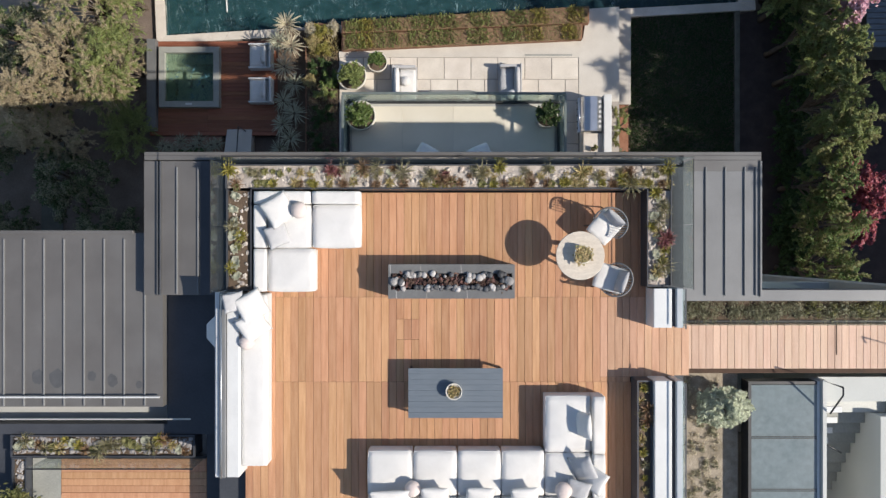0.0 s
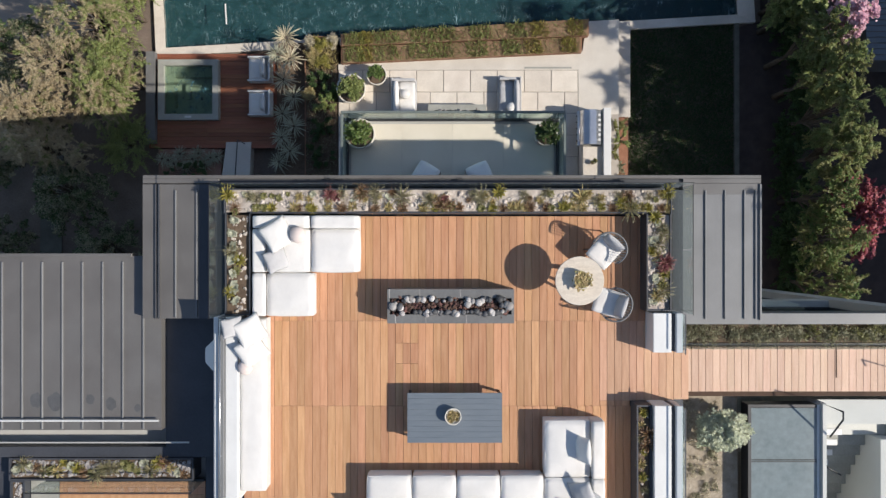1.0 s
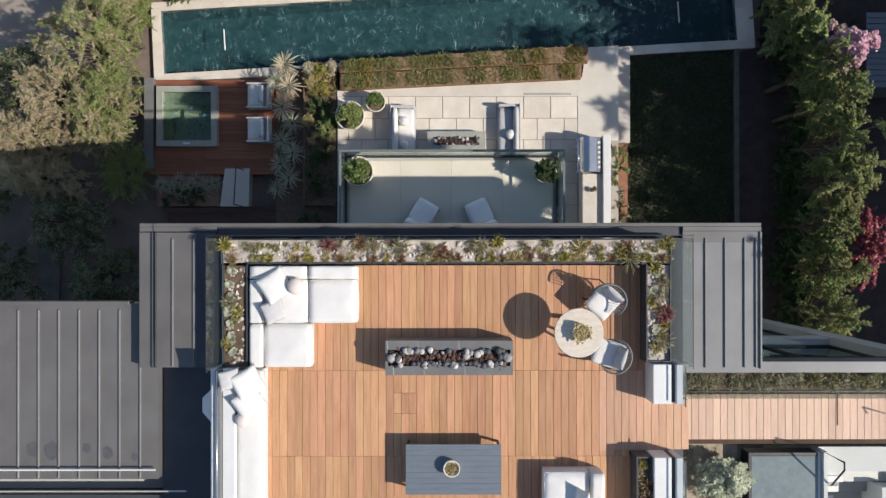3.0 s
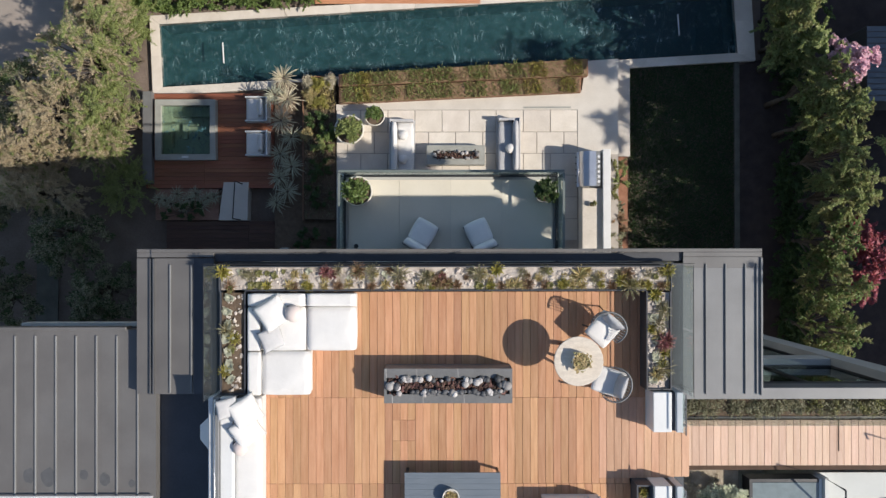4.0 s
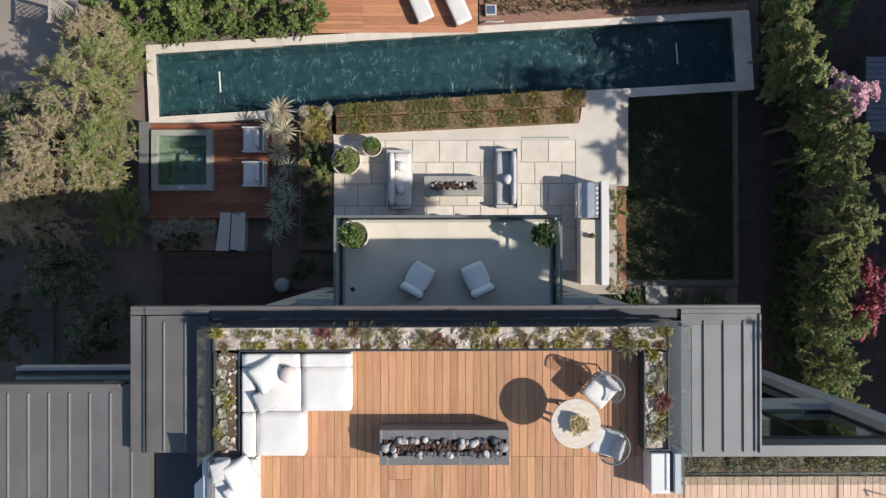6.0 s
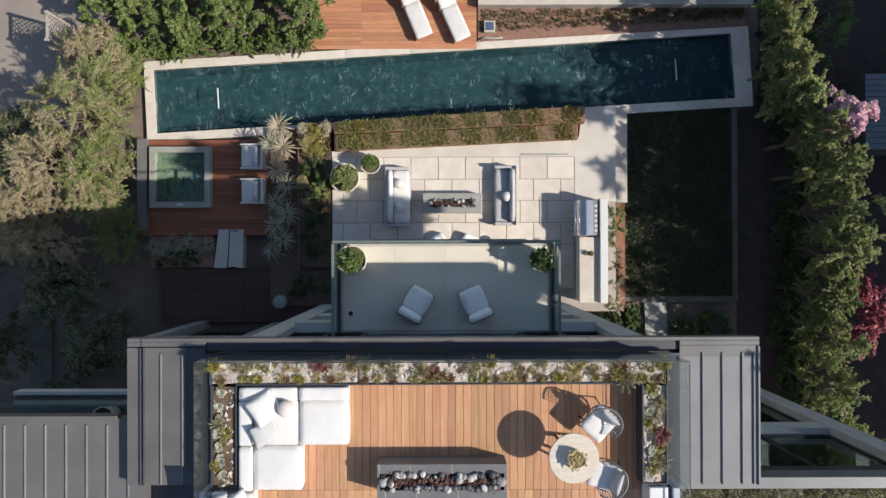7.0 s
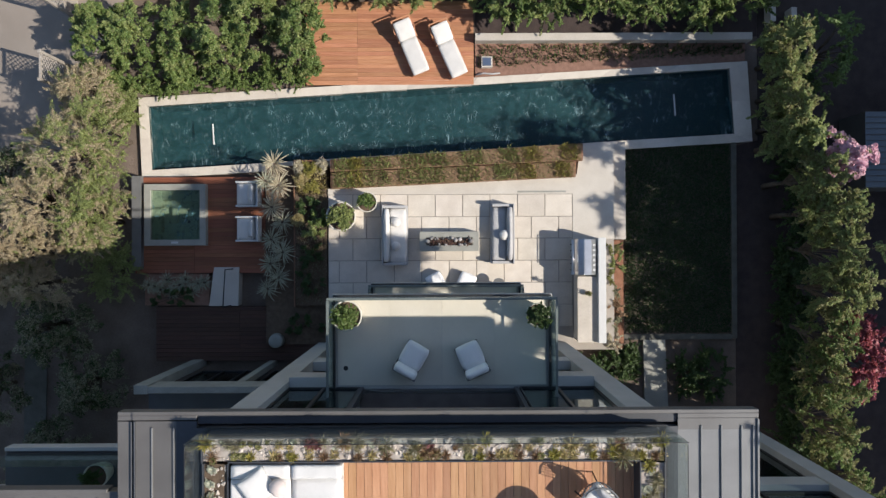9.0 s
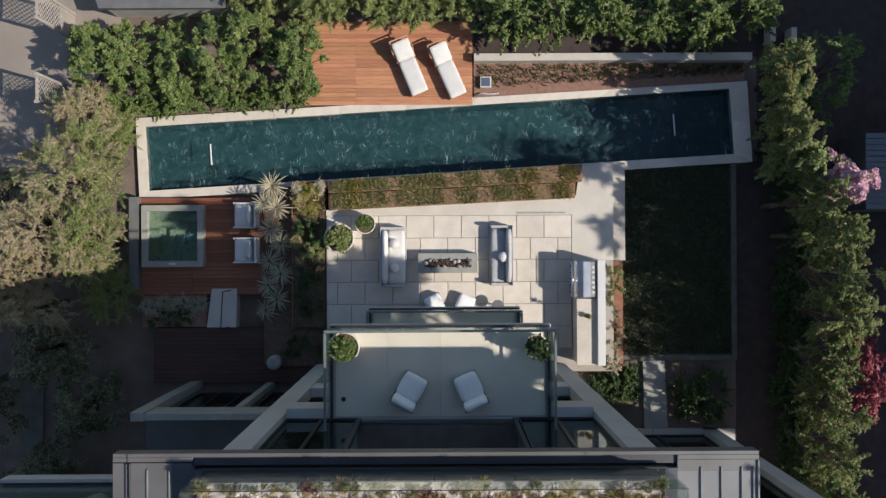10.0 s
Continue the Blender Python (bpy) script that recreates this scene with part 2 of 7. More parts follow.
SLATE_BLUE = mat("blue_grey_paint", (0.118, 0.142, 0.168), (0.14, 0.164, 0.19), 0.5, 3, 60, 0.06, stretch=(1, 6, 1))
PEBBLE = mat("pale_pebble", (0.31, 0.29, 0.28), (0.44, 0.415, 0.40), 0.7, 9, 60, 0.2, vary=0.45, spec=0.3)
PEBBLE_DARK = mat("dark_pebble", (0.05, 0.05, 0.055), (0.09, 0.09, 0.095), 0.6, 9, 60, 0.2, vary=0.4)
LAVA = mat("lava_rock", (0.040, 0.022, 0.018), (0.13, 0.072, 0.055), 0.9, 12, 60, 0.5, island=0.6)
GRAVEL = mat("white_gravel", (0.40, 0.345, 0.295), (0.58, 0.515, 0.455), 0.9, 7, 45, 0.9, island=0.3, stain=0.75, stain_col=(0.25, 0.205, 0.16))
SOIL = mat("dark_soil", (0.10, 0.068, 0.045), (0.155, 0.11, 0.075), 0.95, 6, 40, 0.9, stain=0.4, stain_col=(0.06, 0.045, 0.03))
BED_SOIL = mat("dry_bed_soil", (0.29, 0.24, 0.18), (0.41, 0.35, 0.275), 0.95, 6, 35, 0.9, stain=0.6, stain_col=(0.13, 0.11, 0.07))
MULCH = mat("brown_mulch", (0.25, 0.15, 0.10), (0.35, 0.22, 0.15), 0.95, 7, 40, 0.9, island=0.3)
CONCRETE = mat("pale_concrete", (0.50, 0.455, 0.40), (0.58, 0.535, 0.475), 0.75, 1.6, 40, 0.1, stain=0.4, stain_col=(0.43, 0.385, 0.33), vary=0.06)
RIM_STONE = mat("grey_rim_stone", (0.27, 0.27, 0.24), (0.34, 0.335, 0.30), 0.6, 2.5, 40, 0.1, stain=0.3, stain_col=(0.22, 0.22, 0.19))
LIMESTONE = mat("cream_limestone", (0.56, 0.50, 0.43), (0.65, 0.59, 0.515), 0.7, 2.2, 40, 0.12, vary=0.10, stain=0.3, stain_col=(0.45, 0.395, 0.325))
GROUT = mat("grey_grout", (0.32, 0.285, 0.25), (0.38, 0.34, 0.30), 0.9)
TILE_GREY = mat("grey_floor_tile", (0.44, 0.44, 0.405), (0.52, 0.52, 0.475), 0.4, 1.2, 30, 0.06, stain=0.4, stain_col=(0.38, 0.38, 0.345), vary=0.04)
BALCONY_TILE = mat("pale_balcony_tile", (0.64, 0.59, 0.49), (0.70, 0.65, 0.55), 0.45, 1.2, 130, 0.06, stain=0.4, stain_col=(0.58, 0.575, 0.53), vary=0.04)
POOL_TILE = mat("dark_pool_plaster", (0.024, 0.076, 0.086), (0.034, 0.100, 0.108), 0.6, 1.0, 9, 0.1)
SPA_TILE = mat("pale_spa_tile", (0.20, 0.235, 0.195), (0.25, 0.28, 0.235), 0.5, 2, 30, 0.05)
WATER = water_mat("pool_water", (0.55, 0.78, 0.80), 2.3, 0.7, (0.019, 0.048, 0.055), 0.62)
SPA_WATER = water_mat("spa_water", (0.84, 0.92, 0.84), 3.0, 0.12)
GLASS = glass_mat("clear_glass", (0.90, 0.94, 0.93), 0.025)
GLASS_GREEN = glass_mat("green_glass", (0.77, 0.87, 0.83), 0.06)
WINDOW = glass_mat("window_glass", (0.40, 0.47, 0.47))
TERRACOTTA = mat("cream_ceramic", (0.58, 0.54, 0.47), (0.66, 0.62, 0.55), 0.6, 4, 40, 0.08)
BARK = mat("bark", (0.09, 0.065, 0.045), (0.16, 0.125, 0.095), 0.95, 8, 40, 0.8)
ASPHALT = mat("grey_street_paving", (0.235, 0.195, 0.162), (0.30, 0.255, 0.215), 0.9, 0.8, 30, 0.2, stain=0.5, stain_col=(0.24, 0.215, 0.19))
# lawn green lowered so that the tree shade sits in the colour
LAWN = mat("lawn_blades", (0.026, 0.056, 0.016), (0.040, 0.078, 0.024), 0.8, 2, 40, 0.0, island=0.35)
EARTH = mat("garden_earth", (0.13, 0.098, 0.078), (0.185, 0.142, 0.115), 0.95, 1.5, 14, 0.8, stain=0.5, stain_col=(0.03, 0.032, 0.018))


def leafy(name, c1, c2, island=0.4, rough=0.5, tr=0.25):
    return mat(name, c1, c2, rough, 1.3, 20, 0.0, island=island, spec=0.35, translucent=tr)


LEAF_DARK = leafy("dark_green_leaves", (0.04, 0.07, 0.02), (0.07, 0.115, 0.034))
LEAF_MID = leafy("green_leaves", (0.105, 0.16, 0.042), (0.175, 0.235, 0.072))
LEAF_OLIVE = leafy("olive_leaves", (0.36, 0.29, 0.18), (0.50, 0.415, 0.275), 0.3)
LEAF_GRASSY = leafy("fresh_green_leaves", (0.19, 0.23, 0.075), (0.29, 0.33, 0.12), 0.3)
LEAF_SAGE = leafy("silver_leaves", (0.48, 0.51, 0.36), (0.64, 0.66, 0.50), 0.3)
LEAF_YELLOW = leafy("yellow_green_leaves", (0.24, 0.22, 0.05), (0.36, 0.32, 0.09), 0.35)
LEAF_RED = leafy("crimson_leaves", (0.26, 0.05, 0.07), (0.40, 0.11, 0.13), 0.4)
LEAF_WINE = leafy("wine_red_succulent", (0.22, 0.085, 0.085), (0.33, 0.15, 0.14), 0.4)
LEAF_TUFT = leafy("olive_grass_tuft", (0.29, 0.27, 0.15), (0.42, 0.385, 0.24), 0.3)
LEAF_PINK = leafy("pink_blossom", (0.66, 0.36, 0.44), (0.78, 0.52, 0.58), 0.2)
LEAF_PALE = leafy("pale_succulent", (0.38, 0.39, 0.28), (0.52, 0.51, 0.40), 0.25)
LEAF_RUST = leafy("rust_succulent", (0.23, 0.145, 0.085), (0.32, 0.215, 0.13), 0.3)
LEAF_DRY = leafy("straw_leaves", (0.46, 0.40, 0.28), (0.60, 0.54, 0.40), 0.25)
LEAF_HEDGE = leafy("grey_green_hedge", (0.20, 0.195, 0.12), (0.30, 0.285, 0.18), 0.4)
LEAF_GOLD = leafy("golden_succulent", (0.33, 0.27, 0.12), (0.47, 0.39, 0.19), 0.4)
LEAF_LIME = leafy("lime_succulent", (0.17, 0.17, 0.06), (0.26, 0.25, 0.10), 0.35)


# ---- makers ----
def mesh_of(name, bm, material, smooth=False):
    me = bpy.data.meshes.new(name)
    bm.normal_update()
    bm.to_mesh(me)
    bm.free()
    me.materials.append(material)
    if smooth:
        me.shade_smooth()
    return me


def part(name, bm, material, parent=None, label="", smooth=False, at=None):
    """One bmesh as one mesh object, under a thing or a part."""
    me = bm if isinstance(bm, bpy.types.Mesh) else mesh_of(name, bm, material, smooth)
    ob = new(name, me)
    if parent is not None:
        ob.parent = parent
    if at is not None:
        ob.matrix_basis = at
    if label:
        ob["label"] = label
    return ob


def thing(name, at, label, category, group=""):
    ob = new(name)
    ob.matrix_basis = at
    return tagged(ob, label, category, group)


def box(bm, x0, y0, z0, x1, y1, z1, bev=0.0, seg=1):
    r = bmesh.ops.create_cube(bm, size=1.0, matrix=Matrix.LocRotScale(
        ((x0 + x1) / 2, (y0 + y1) / 2, (z0 + z1) / 2), None, (x1 - x0, y1 - y0, z1 - z0)))
    if bev:
        edges = {e for v in r["verts"] for e in v.link_edges}
        bmesh.ops.bevel(bm, geom=list(edges), offset=bev, segments=seg, affect="EDGES", profile=0.5)
    return bm


def boxes(*rows, bev=0.0, seg=1):
    bm = bmesh.new()
    for r in rows:
        box(bm, *r, bev=bev, seg=seg)
    return bm


def prism(points, z0, z1, bev=0.0):
    """A flat polygon given depth."""
    bm = bmesh.new()
    low = [bm.verts.new((x, y, z0)) for x, y in points]
    top = [bm.verts.new((x, y, z1)) for x, y in points]
    k = len(points)
    bm.faces.new(top)
    bm.faces.new(low[::-1])
    for i in range(k):
        bm.faces.new((low[i], low[(i + 1) % k], top[(i + 1) % k], top[i]))
    bmesh.ops.recalc_face_normals(bm, faces=bm.faces)
    if bev:
        bmesh.ops.bevel(bm, geom=[e for e in bm.edges if e.verts[0].co.z == z1 and e.verts[1].co.z == z1],
                        offset=bev, segments=1, affect="EDGES")
    return bm


def tube(bm, points, radius, sides=8, closed=False):
    """A round bar along points; radius: a number or one for each point."""
    pts = [Vector(p) for p in points]
    rad = radius if isinstance(radius, (list, tuple)) else [radius] * len(pts)
    rings = []
    k = len(pts)
    for i, p in enumerate(pts):
        a = pts[(i - 1) % k] if (closed or i) else p
        b = pts[(i + 1) % k] if (closed or i < k - 1) else p
        q = (b - a).to_track_quat("Z", "Y")
        rings.append([bm.verts.new(p + q @ Vector((rad[i] * math.cos(t), rad[i] * math.sin(t), 0)))
                      for t in (2 * math.pi * j / sides for j in range(sides))])
    for i in range(k if closed else k - 1):
        r, s = rings[i], rings[(i + 1) % k]
        for j in range(sides):
            bm.faces.new((r[j], r[(j + 1) % sides], s[(j + 1) % sides], s[j]))
    if not closed:
        bm.faces.new(rings[0][::-1])
        bm.faces.new(rings[-1])
    return bm


def lathe(profile, sides=28):
    """A turned form from (radius, height) pairs."""
    bm = bmesh.new()
    rings = []
    for r, z in profile:
        rings.append([bm.verts.new((r * math.cos(2 * math.pi * j / sides), r * math.sin(2 * math.pi * j / sides), z)) for j in range(sides)])
    for a, b in zip(rings, rings[1:]):
        for j in range(sides):
            bm.faces.new((a[j], a[(j + 1) % sides], b[(j + 1) % sides], b[j]))
    bm.faces.new(rings[0][::-1])
    bm.faces.new(rings[-1])
    bmesh.ops.recalc_face_normals(bm, faces=bm.faces)
    return bm


def cushion(w, d, h, puff=0.03, edge=0.06, seed=0, wrinkle=0.008, cuts=9):
    """A soft upholstered block, w by d by h, standing on z = 0, slightly domed and creased."""
    bm = bmesh.new()
    bmesh.ops.create_cube(bm, size=2.0)
    bmesh.ops.subdivide_edges(bm, edges=bm.edges[:], cuts=cuts, use_grid_fill=True)
    for v in bm.verts:
        x, y, z = v.co
        out = []
        for c, half in ((x, w / 2), (y, d / 2), (z, h / 2)):
            e = min(edge, half * 0.9)
            out.append((c, half, e))
        inner = Vector([max(-1, min(1, c)) * (half - e) for c, half, e in out])
        full = Vector([c * half for c, half, e in out])
        away = Vector([full[i] - inner[i] if abs(out[i][0]) > 0.999 else 0.0 for i in range(3)])
        if away.length > 0:
            away = away.normalized() * edge
        dome = (1 - x * x) * (1 - y * y)
        p = inner + away
        p.z += puff * dome * (1 if z > 0 else 0) * (z if z > 0 else 0)
        side = (1 - z * z)
        p.x += math.copysign(puff * 0.5 * side * (1 - y * y), x) if abs(x) > 0.9 else 0
        p.y += math.copysign(puff * 0.5 * side * (1 - x * x), y) if abs(y) > 0.9 else 0
        nz = noise.noise(Vector((p.x * 4 + seed * 7.1, p.y * 4, p.z * 3))) + 0.6 * noise.noise(Vector((p.x * 11 + seed, p.y * 9, 3.0)))
        p.z += wrinkle * nz * (1 if z > 0 else 0)
        v.co = p + Vector((0, 0, h / 2))
    return bm


def pillow(w, d, h, seed=0):
    """A scatter cushion with pinched corners, lying flat on z = 0."""
    bm = bmesh.new()
    k = 12
    for s in (1, -1):
        grid = []
        for i in range(k + 1):
            for j in range(k + 1):
                u, v = 2 * i / k - 1, 2 * j / k - 1
                f = max(0.0, (1 - u * u) * (1 - v * v)) ** 0.42
                px = u * (1 - 0.055 * (1 - v * v)) * w / 2
                py = v * (1 - 0.055 * (1 - u * u)) * d / 2
                cr = 0.012 * noise.noise(Vector((px * 9 + seed * 3, py * 9, s))) * f
                grid.append(bm.verts.new((px, py, h / 2 + s * (h / 2 * f + cr))))
        for i in range(k):
            for j in range(k):
                a, b, c, e = (grid[i * (k + 1) + j], grid[(i + 1) * (k + 1) + j], grid[(i + 1) * (k + 1) + j + 1], grid[i * (k + 1) + j + 1])
                bm.faces.new((a, b, c, e) if s > 0 else (e, c, b, a))
    bmesh.ops.remove_doubles(bm, verts=bm.verts, dist=0.0005)
    return bm


def ball(r, seed=0, flat=0.85, rough=0.1, sub=2):
    bm = bmesh.new()
    bmesh.ops.create_icosphere(bm, subdivisions=sub, radius=r)
    for v in bm.verts:
        v.co *= 1 + rough * noise.noise(v.co / r * 1.3 + Vector((seed * 5.3, seed, 0)))
        v.co.z *= flat
    return bm


def from_arrays(name, verts, faces, material, smooth=False):
    me = bpy.data.meshes.new(name)
    k = faces.shape[1]
    me.vertices.add(len(verts))
    me.vertices.foreach_set("co", verts.astype(np.float32).ravel())
    me.loops.add(faces.size)
    me.loops.foreach_set("vertex_index", faces.astype(np.int32).ravel())
    me.polygons.add(len(faces))
    me.polygons.foreach_set("loop_start", np.arange(0, faces.size, k, dtype=np.int32))
    me.update(calc_edges=True)
    me.materials.append(material)
    if smooth:
        me.shade_smooth()
    return me


def leaves(name, centres, normals, size, aspect, material, rng, tilt=0.7, spread=0.35, axes=None):
    """Small folded leaves at the centres, facing roughly along the normals, pointing across the axes if given."""
    n = len(centres)
    nrm = normals + rng.normal(0, tilt, (n, 3))
    nrm /= np.linalg.norm(nrm, axis=1, keepdims=True) + 1e-9
    ref = rng.normal(0, 1, (n, 3)) if axes is None else np.cross(nrm, axes) + rng.normal(0, 0.15, (n, 3))
    a = np.cross(nrm, ref)
    a /= np.linalg.norm(a, axis=1, keepdims=True) + 1e-9
    b = np.cross(nrm, a)
    s = size * (1 + spread * rng.uniform(-1, 1, (n, 1)))
    w = s * aspect
    fold = 0.18 * w
    tip, base = centres + a * s, centres - a * s
    left, right = centres + b * w + nrm * fold, centres - b * w + nrm * fold
    verts = np.stack([base, right, tip, left], 1).reshape(-1, 3)
    i = np.arange(n)[:, None] * 4
    faces = np.concatenate([np.stack([i[:, 0], i[:, 0] + 1, i[:, 0] + 2, i[:, 0] + 3], 1)])
    return from_arrays(name, verts, faces, material)


def crown_points(clumps, count, rng, shell=0.55):
    """Places and outward ways on the upper shells of many small clumps."""
    c = np.array([q[:3] for q in clumps], float)
    r = np.array([q[3] for q in clumps], float)
    pick = rng.choice(len(c), count, p=r ** 2 / (r ** 2).sum())
    d = rng.normal(0, 1, (count, 3))
    d[:, 2] = np.abs(d[:, 2]) * 0.9 - 0.25
    d /= np.linalg.norm(d, axis=1, keepdims=True)
    ax = rng.normal(0, 1, (len(c), 3)) + np.array([0, 0, 0.7])
    ax /= np.linalg.norm(ax, axis=1, keepdims=True)
    ax = ax[pick]
    rad = r[pick][:, None] * (1 - shell * rng.random((count, 1)) ** 2) * (1 + 0.12 * rng.normal(0, 1, (count, 1)))
    shoot = ax * (d * ax).sum(1, keepdims=True) * rad * 0.9
    fuzz = rng.normal(0, 0.16, (count, 3)) * r[pick][:, None]
    return c[pick] + d * rad * np.array([0.85, 0.85, 0.8]) + shoot + fuzz, d + np.array([0, 0, 0.45])



def shoot_points(clumps, count, rng, length=2.4, width=0.42, rise=0.55, shoots=4):
    """Leaves set along short shoots that spring outwards and upwards from many clumps: places, facings, axes, shoot share."""
    c = np.array([q[:3] for q in clumps], float)
    r = np.array([q[3] for q in clumps], float)
    n = len(c) * shoots
    home = np.repeat(np.arange(len(c)), shoots)
    out = c - np.array([c[:, 0].mean(), c[:, 1].mean(), 0])
    out[:, 2] = 0
    out /= np.abs(out).max() + 1e-6
    way = out[home] + rng.normal(0, 0.55, (n, 3)) + np.array([0, 0, rise])
    way /= np.linalg.norm(way, axis=1, keepdims=True)
    size = r[home] * rng.uniform(0.55, 1.3, n)
    pick = rng.choice(n, count, p=size / size.sum())
    u = rng.random((count, 1)) ** 0.8
    w = way[pick]
    ring = rng.normal(0, 1, (count, 3))
    ring -= w * (ring * w).sum(1, keepdims=True)
    ring /= np.linalg.norm(ring, axis=1, keepdims=True) + 1e-9
    reach = size[pick][:, None]
    at = c[home[pick]] + w * reach * length * (u - 0.3) + ring * reach * width * (1.15 - u) * rng.uniform(0.25, 1, (count, 1))
    at[:, 2:] -= 0.22 * reach * length * u ** 2
    return at, ring * 0.35 + np.array([0, 0, 0.9]), ring + w * 0.9, (pick * 0.618034) % 1.0

# ---- ground and garden floor ----
def slab(name, points, z0, z1, material, label="", bev=0.0, category=""):
    ob = part(name, prism(points, z0, z1, bev), material)
    return tagged(ob, label, category, kind="structure")


def rect(x0, y0, x1, y1):
    return [(x0, y0), (x1, y0), (x1, y1), (x0, y1)]


POOL_IN = [(-10.21, 7.88), (10.89, 9.11), (10.73, 11.48), (-10.34, 10.19)]
POOL_OUT = [(-10.56, 7.56), (11.54, 8.83), (11.36, 11.74), (-10.69, 10.50)]

# one earth sheet, with the pool's opening left in it
def ground_sheet():
    bm = bmesh.new()
    far = 400.0
    outer = [bm.verts.new((x, y, -0.14)) for x, y in ((-far, -far), (far, -far), (far, far), (-far, far))]
    inner = [bm.verts.new((x, y, -0.14)) for x, y in POOL_OUT]
    for i in range(4):
        bm.faces.new((outer[i], outer[(i + 1) % 4], inner[(i + 1) % 4], inner[i]))
    return bm


tagged(part("ground", ground_sheet(), EARTH), "dark garden earth with patchy low growth", "ground", kind="structure")


def pool():
    bm = bmesh.new()
    top = [bm.verts.new((x, y, 0.0)) for x, y in POOL_IN]
    low = [bm.verts.new((x, y, -1.15)) for x, y in POOL_IN]
    bm.faces.new(low)
    for i in range(4):
        bm.faces.new((top[i], top[(i + 1) % 4], low[(i + 1) % 4], low[i]))
    bmesh.ops.recalc_face_normals(bm, faces=bm.faces)
    bmesh.ops.reverse_faces(bm, faces=bm.faces)
    basin = tagged(part("pool", bm, POOL_TILE), "long narrow lap pool lined in dark blue-green plaster", "swimming pool", kind="structure")
    for i in range(4):
        a, b, c, d = POOL_IN[i], POOL_IN[(i + 1) % 4], POOL_OUT[(i + 1) % 4], POOL_OUT[i]
        # the coping along each side, in cast lengths
        cuts = 9 if i % 2 == 0 else 2
        for j in range(cuts):
            f, g = j / cuts, (j + 1) / cuts - 0.0004
            quad = [Vector(p).lerp(Vector(q), s) for p, q, s in ((a, b, f), (a, b, g), (d, c, g), (d, c, f))]
            part("coping_stone", prism([(v.x, v.y) for v in quad], -0.16, 0.05, 0.006), LIMESTONE, basin)
    for u in (0.105, 0.905):
        m = Vector(POOL_IN[0]).lerp(Vector(POOL_IN[1]), u)
        e = Vector(POOL_IN[3]).lerp(Vector(POOL_IN[2]), u)
        p, q = m.lerp(e, 0.36), m.lerp(e, 0.68)
        bm = bmesh.new()
        tube(bm, [(p.x, p.y, -0.25), (p.x, p.y, -0.205), (q.x, q.y, -0.205), (q.x, q.y, -0.25)], 0.028, 8)
        part("skimmer_slot", bm, WHITE_PAINT, basin, "white slotted pool fitting")
    return basin


pool()


def pool_water():
    """The surface, rippled in the mesh too."""
    nx, ny = 150, 20
    a, b, c, d = [np.array(p) for p in POOL_IN]
    u, v = np.meshgrid(np.linspace(0, 1, nx), np.linspace(0, 1, ny), indexing="ij")
    xy = (a * ((1 - u) * (1 - v))[..., None] + b * (u * (1 - v))[..., None] + c * (u * v)[..., None] + d * ((1 - u) * v)[..., None])
    z = -0.22 + 0.004 * np.sin(xy[..., 0] * 3.1 + xy[..., 1] * 2.2) * np.sin(xy[..., 1] * 4.3 - xy[..., 0] * 1.7)
    verts = np.concatenate([xy, z[..., None]], 2).reshape(-1, 3)
    i, j = np.meshgrid(np.arange(nx - 1), np.arange(ny - 1), indexing="ij")
    k = (i * ny + j).ravel()
    ob = new("water", from_arrays("water", verts, np.stack([k, k + ny, k + ny + 1, k + 1], 1), WATER, True))
    ob.visible_shadow = False
    tagged(ob, "rippling dark teal pool water", "water", kind="structure")


pool_water()

# paving
PATIO = 0.62
slab("pavement", [(-3.75, 1.4), (6.36, 1.4), (6.36, 8.72), (5.2, 8.66), (5.05, 7.6), (-3.75, 7.1)], -0.3, PATIO - 0.02, GROUT,
     "cream limestone patio paving between house and pool", category="patio")
PATIO_OB = bpy.data.objects["pavement"]
slab("terrace_strip", [(-3.75, 6.92), (4.9, 6.92), (4.9, 5.32), (6.36, 5.32), (6.36, 8.74), (5.2, 8.66), (5.05, 7.6), (-3.75, 7.12)][::-1], PATIO - 0.12, PATIO + 0.002, CONCRETE,
     "pale smooth concrete strip along the planting beds", category="paving", bev=0.004)
slab("drain", rect(2.95, 6.965, 4.66, 7.03), PATIO - 0.05, PATIO + 0.006, RIM_STONE, "narrow linear stone drain in the paving", category="drain")
slab("step", rect(6.36, 5.3, 6.88, 8.80), -0.3, 0.22, CONCRETE, "long concrete step down to the lawn", bev=0.006, category="step")
slab("kerb", rect(10.78, 1.7, 10.96, 8.86), -0.3, 0.02, KERB, "grey stone lawn kerb, darkened for tree shade", bev=0.006, category="kerb")
slab("kerb", rect(6.5, 1.66, 10.78, 1.86), -0.3, 0.0, KERB, "grey stone lawn kerb, darkened for tree shade", bev=0.006, category="kerb")
# a darker stone than the paving puts the shade into this path
slab("path", [(7.6, -0.8), (8.45, -0.8), (8.35, 1.66), (7.55, 1.66)], -0.3, 0.0, RIM_STONE, "short stone garden path, greyed for shade", bev=0.006, category="path")
for i in range(5):
    for j in range(2):
        slab("paver", rect(5.9 + i * 1.0, -2.5 + j * 0.86, 6.88 + i * 1.0, -1.66 + j * 0.86), -0.3, 0.0, CONCRETE, "shaded concrete paver behind the lawn", bev=0.008, category="paver")
slab("street", [(-60, 8.2), (-13.0, 8.2), (-12.4, 11.4), (-11.0, 14.6), (-10.6, 16.6), (-10, 60), (-60, 60)], -0.3, -0.1, ASPHALT, "pale worn street paving behind the hedge", category="street")
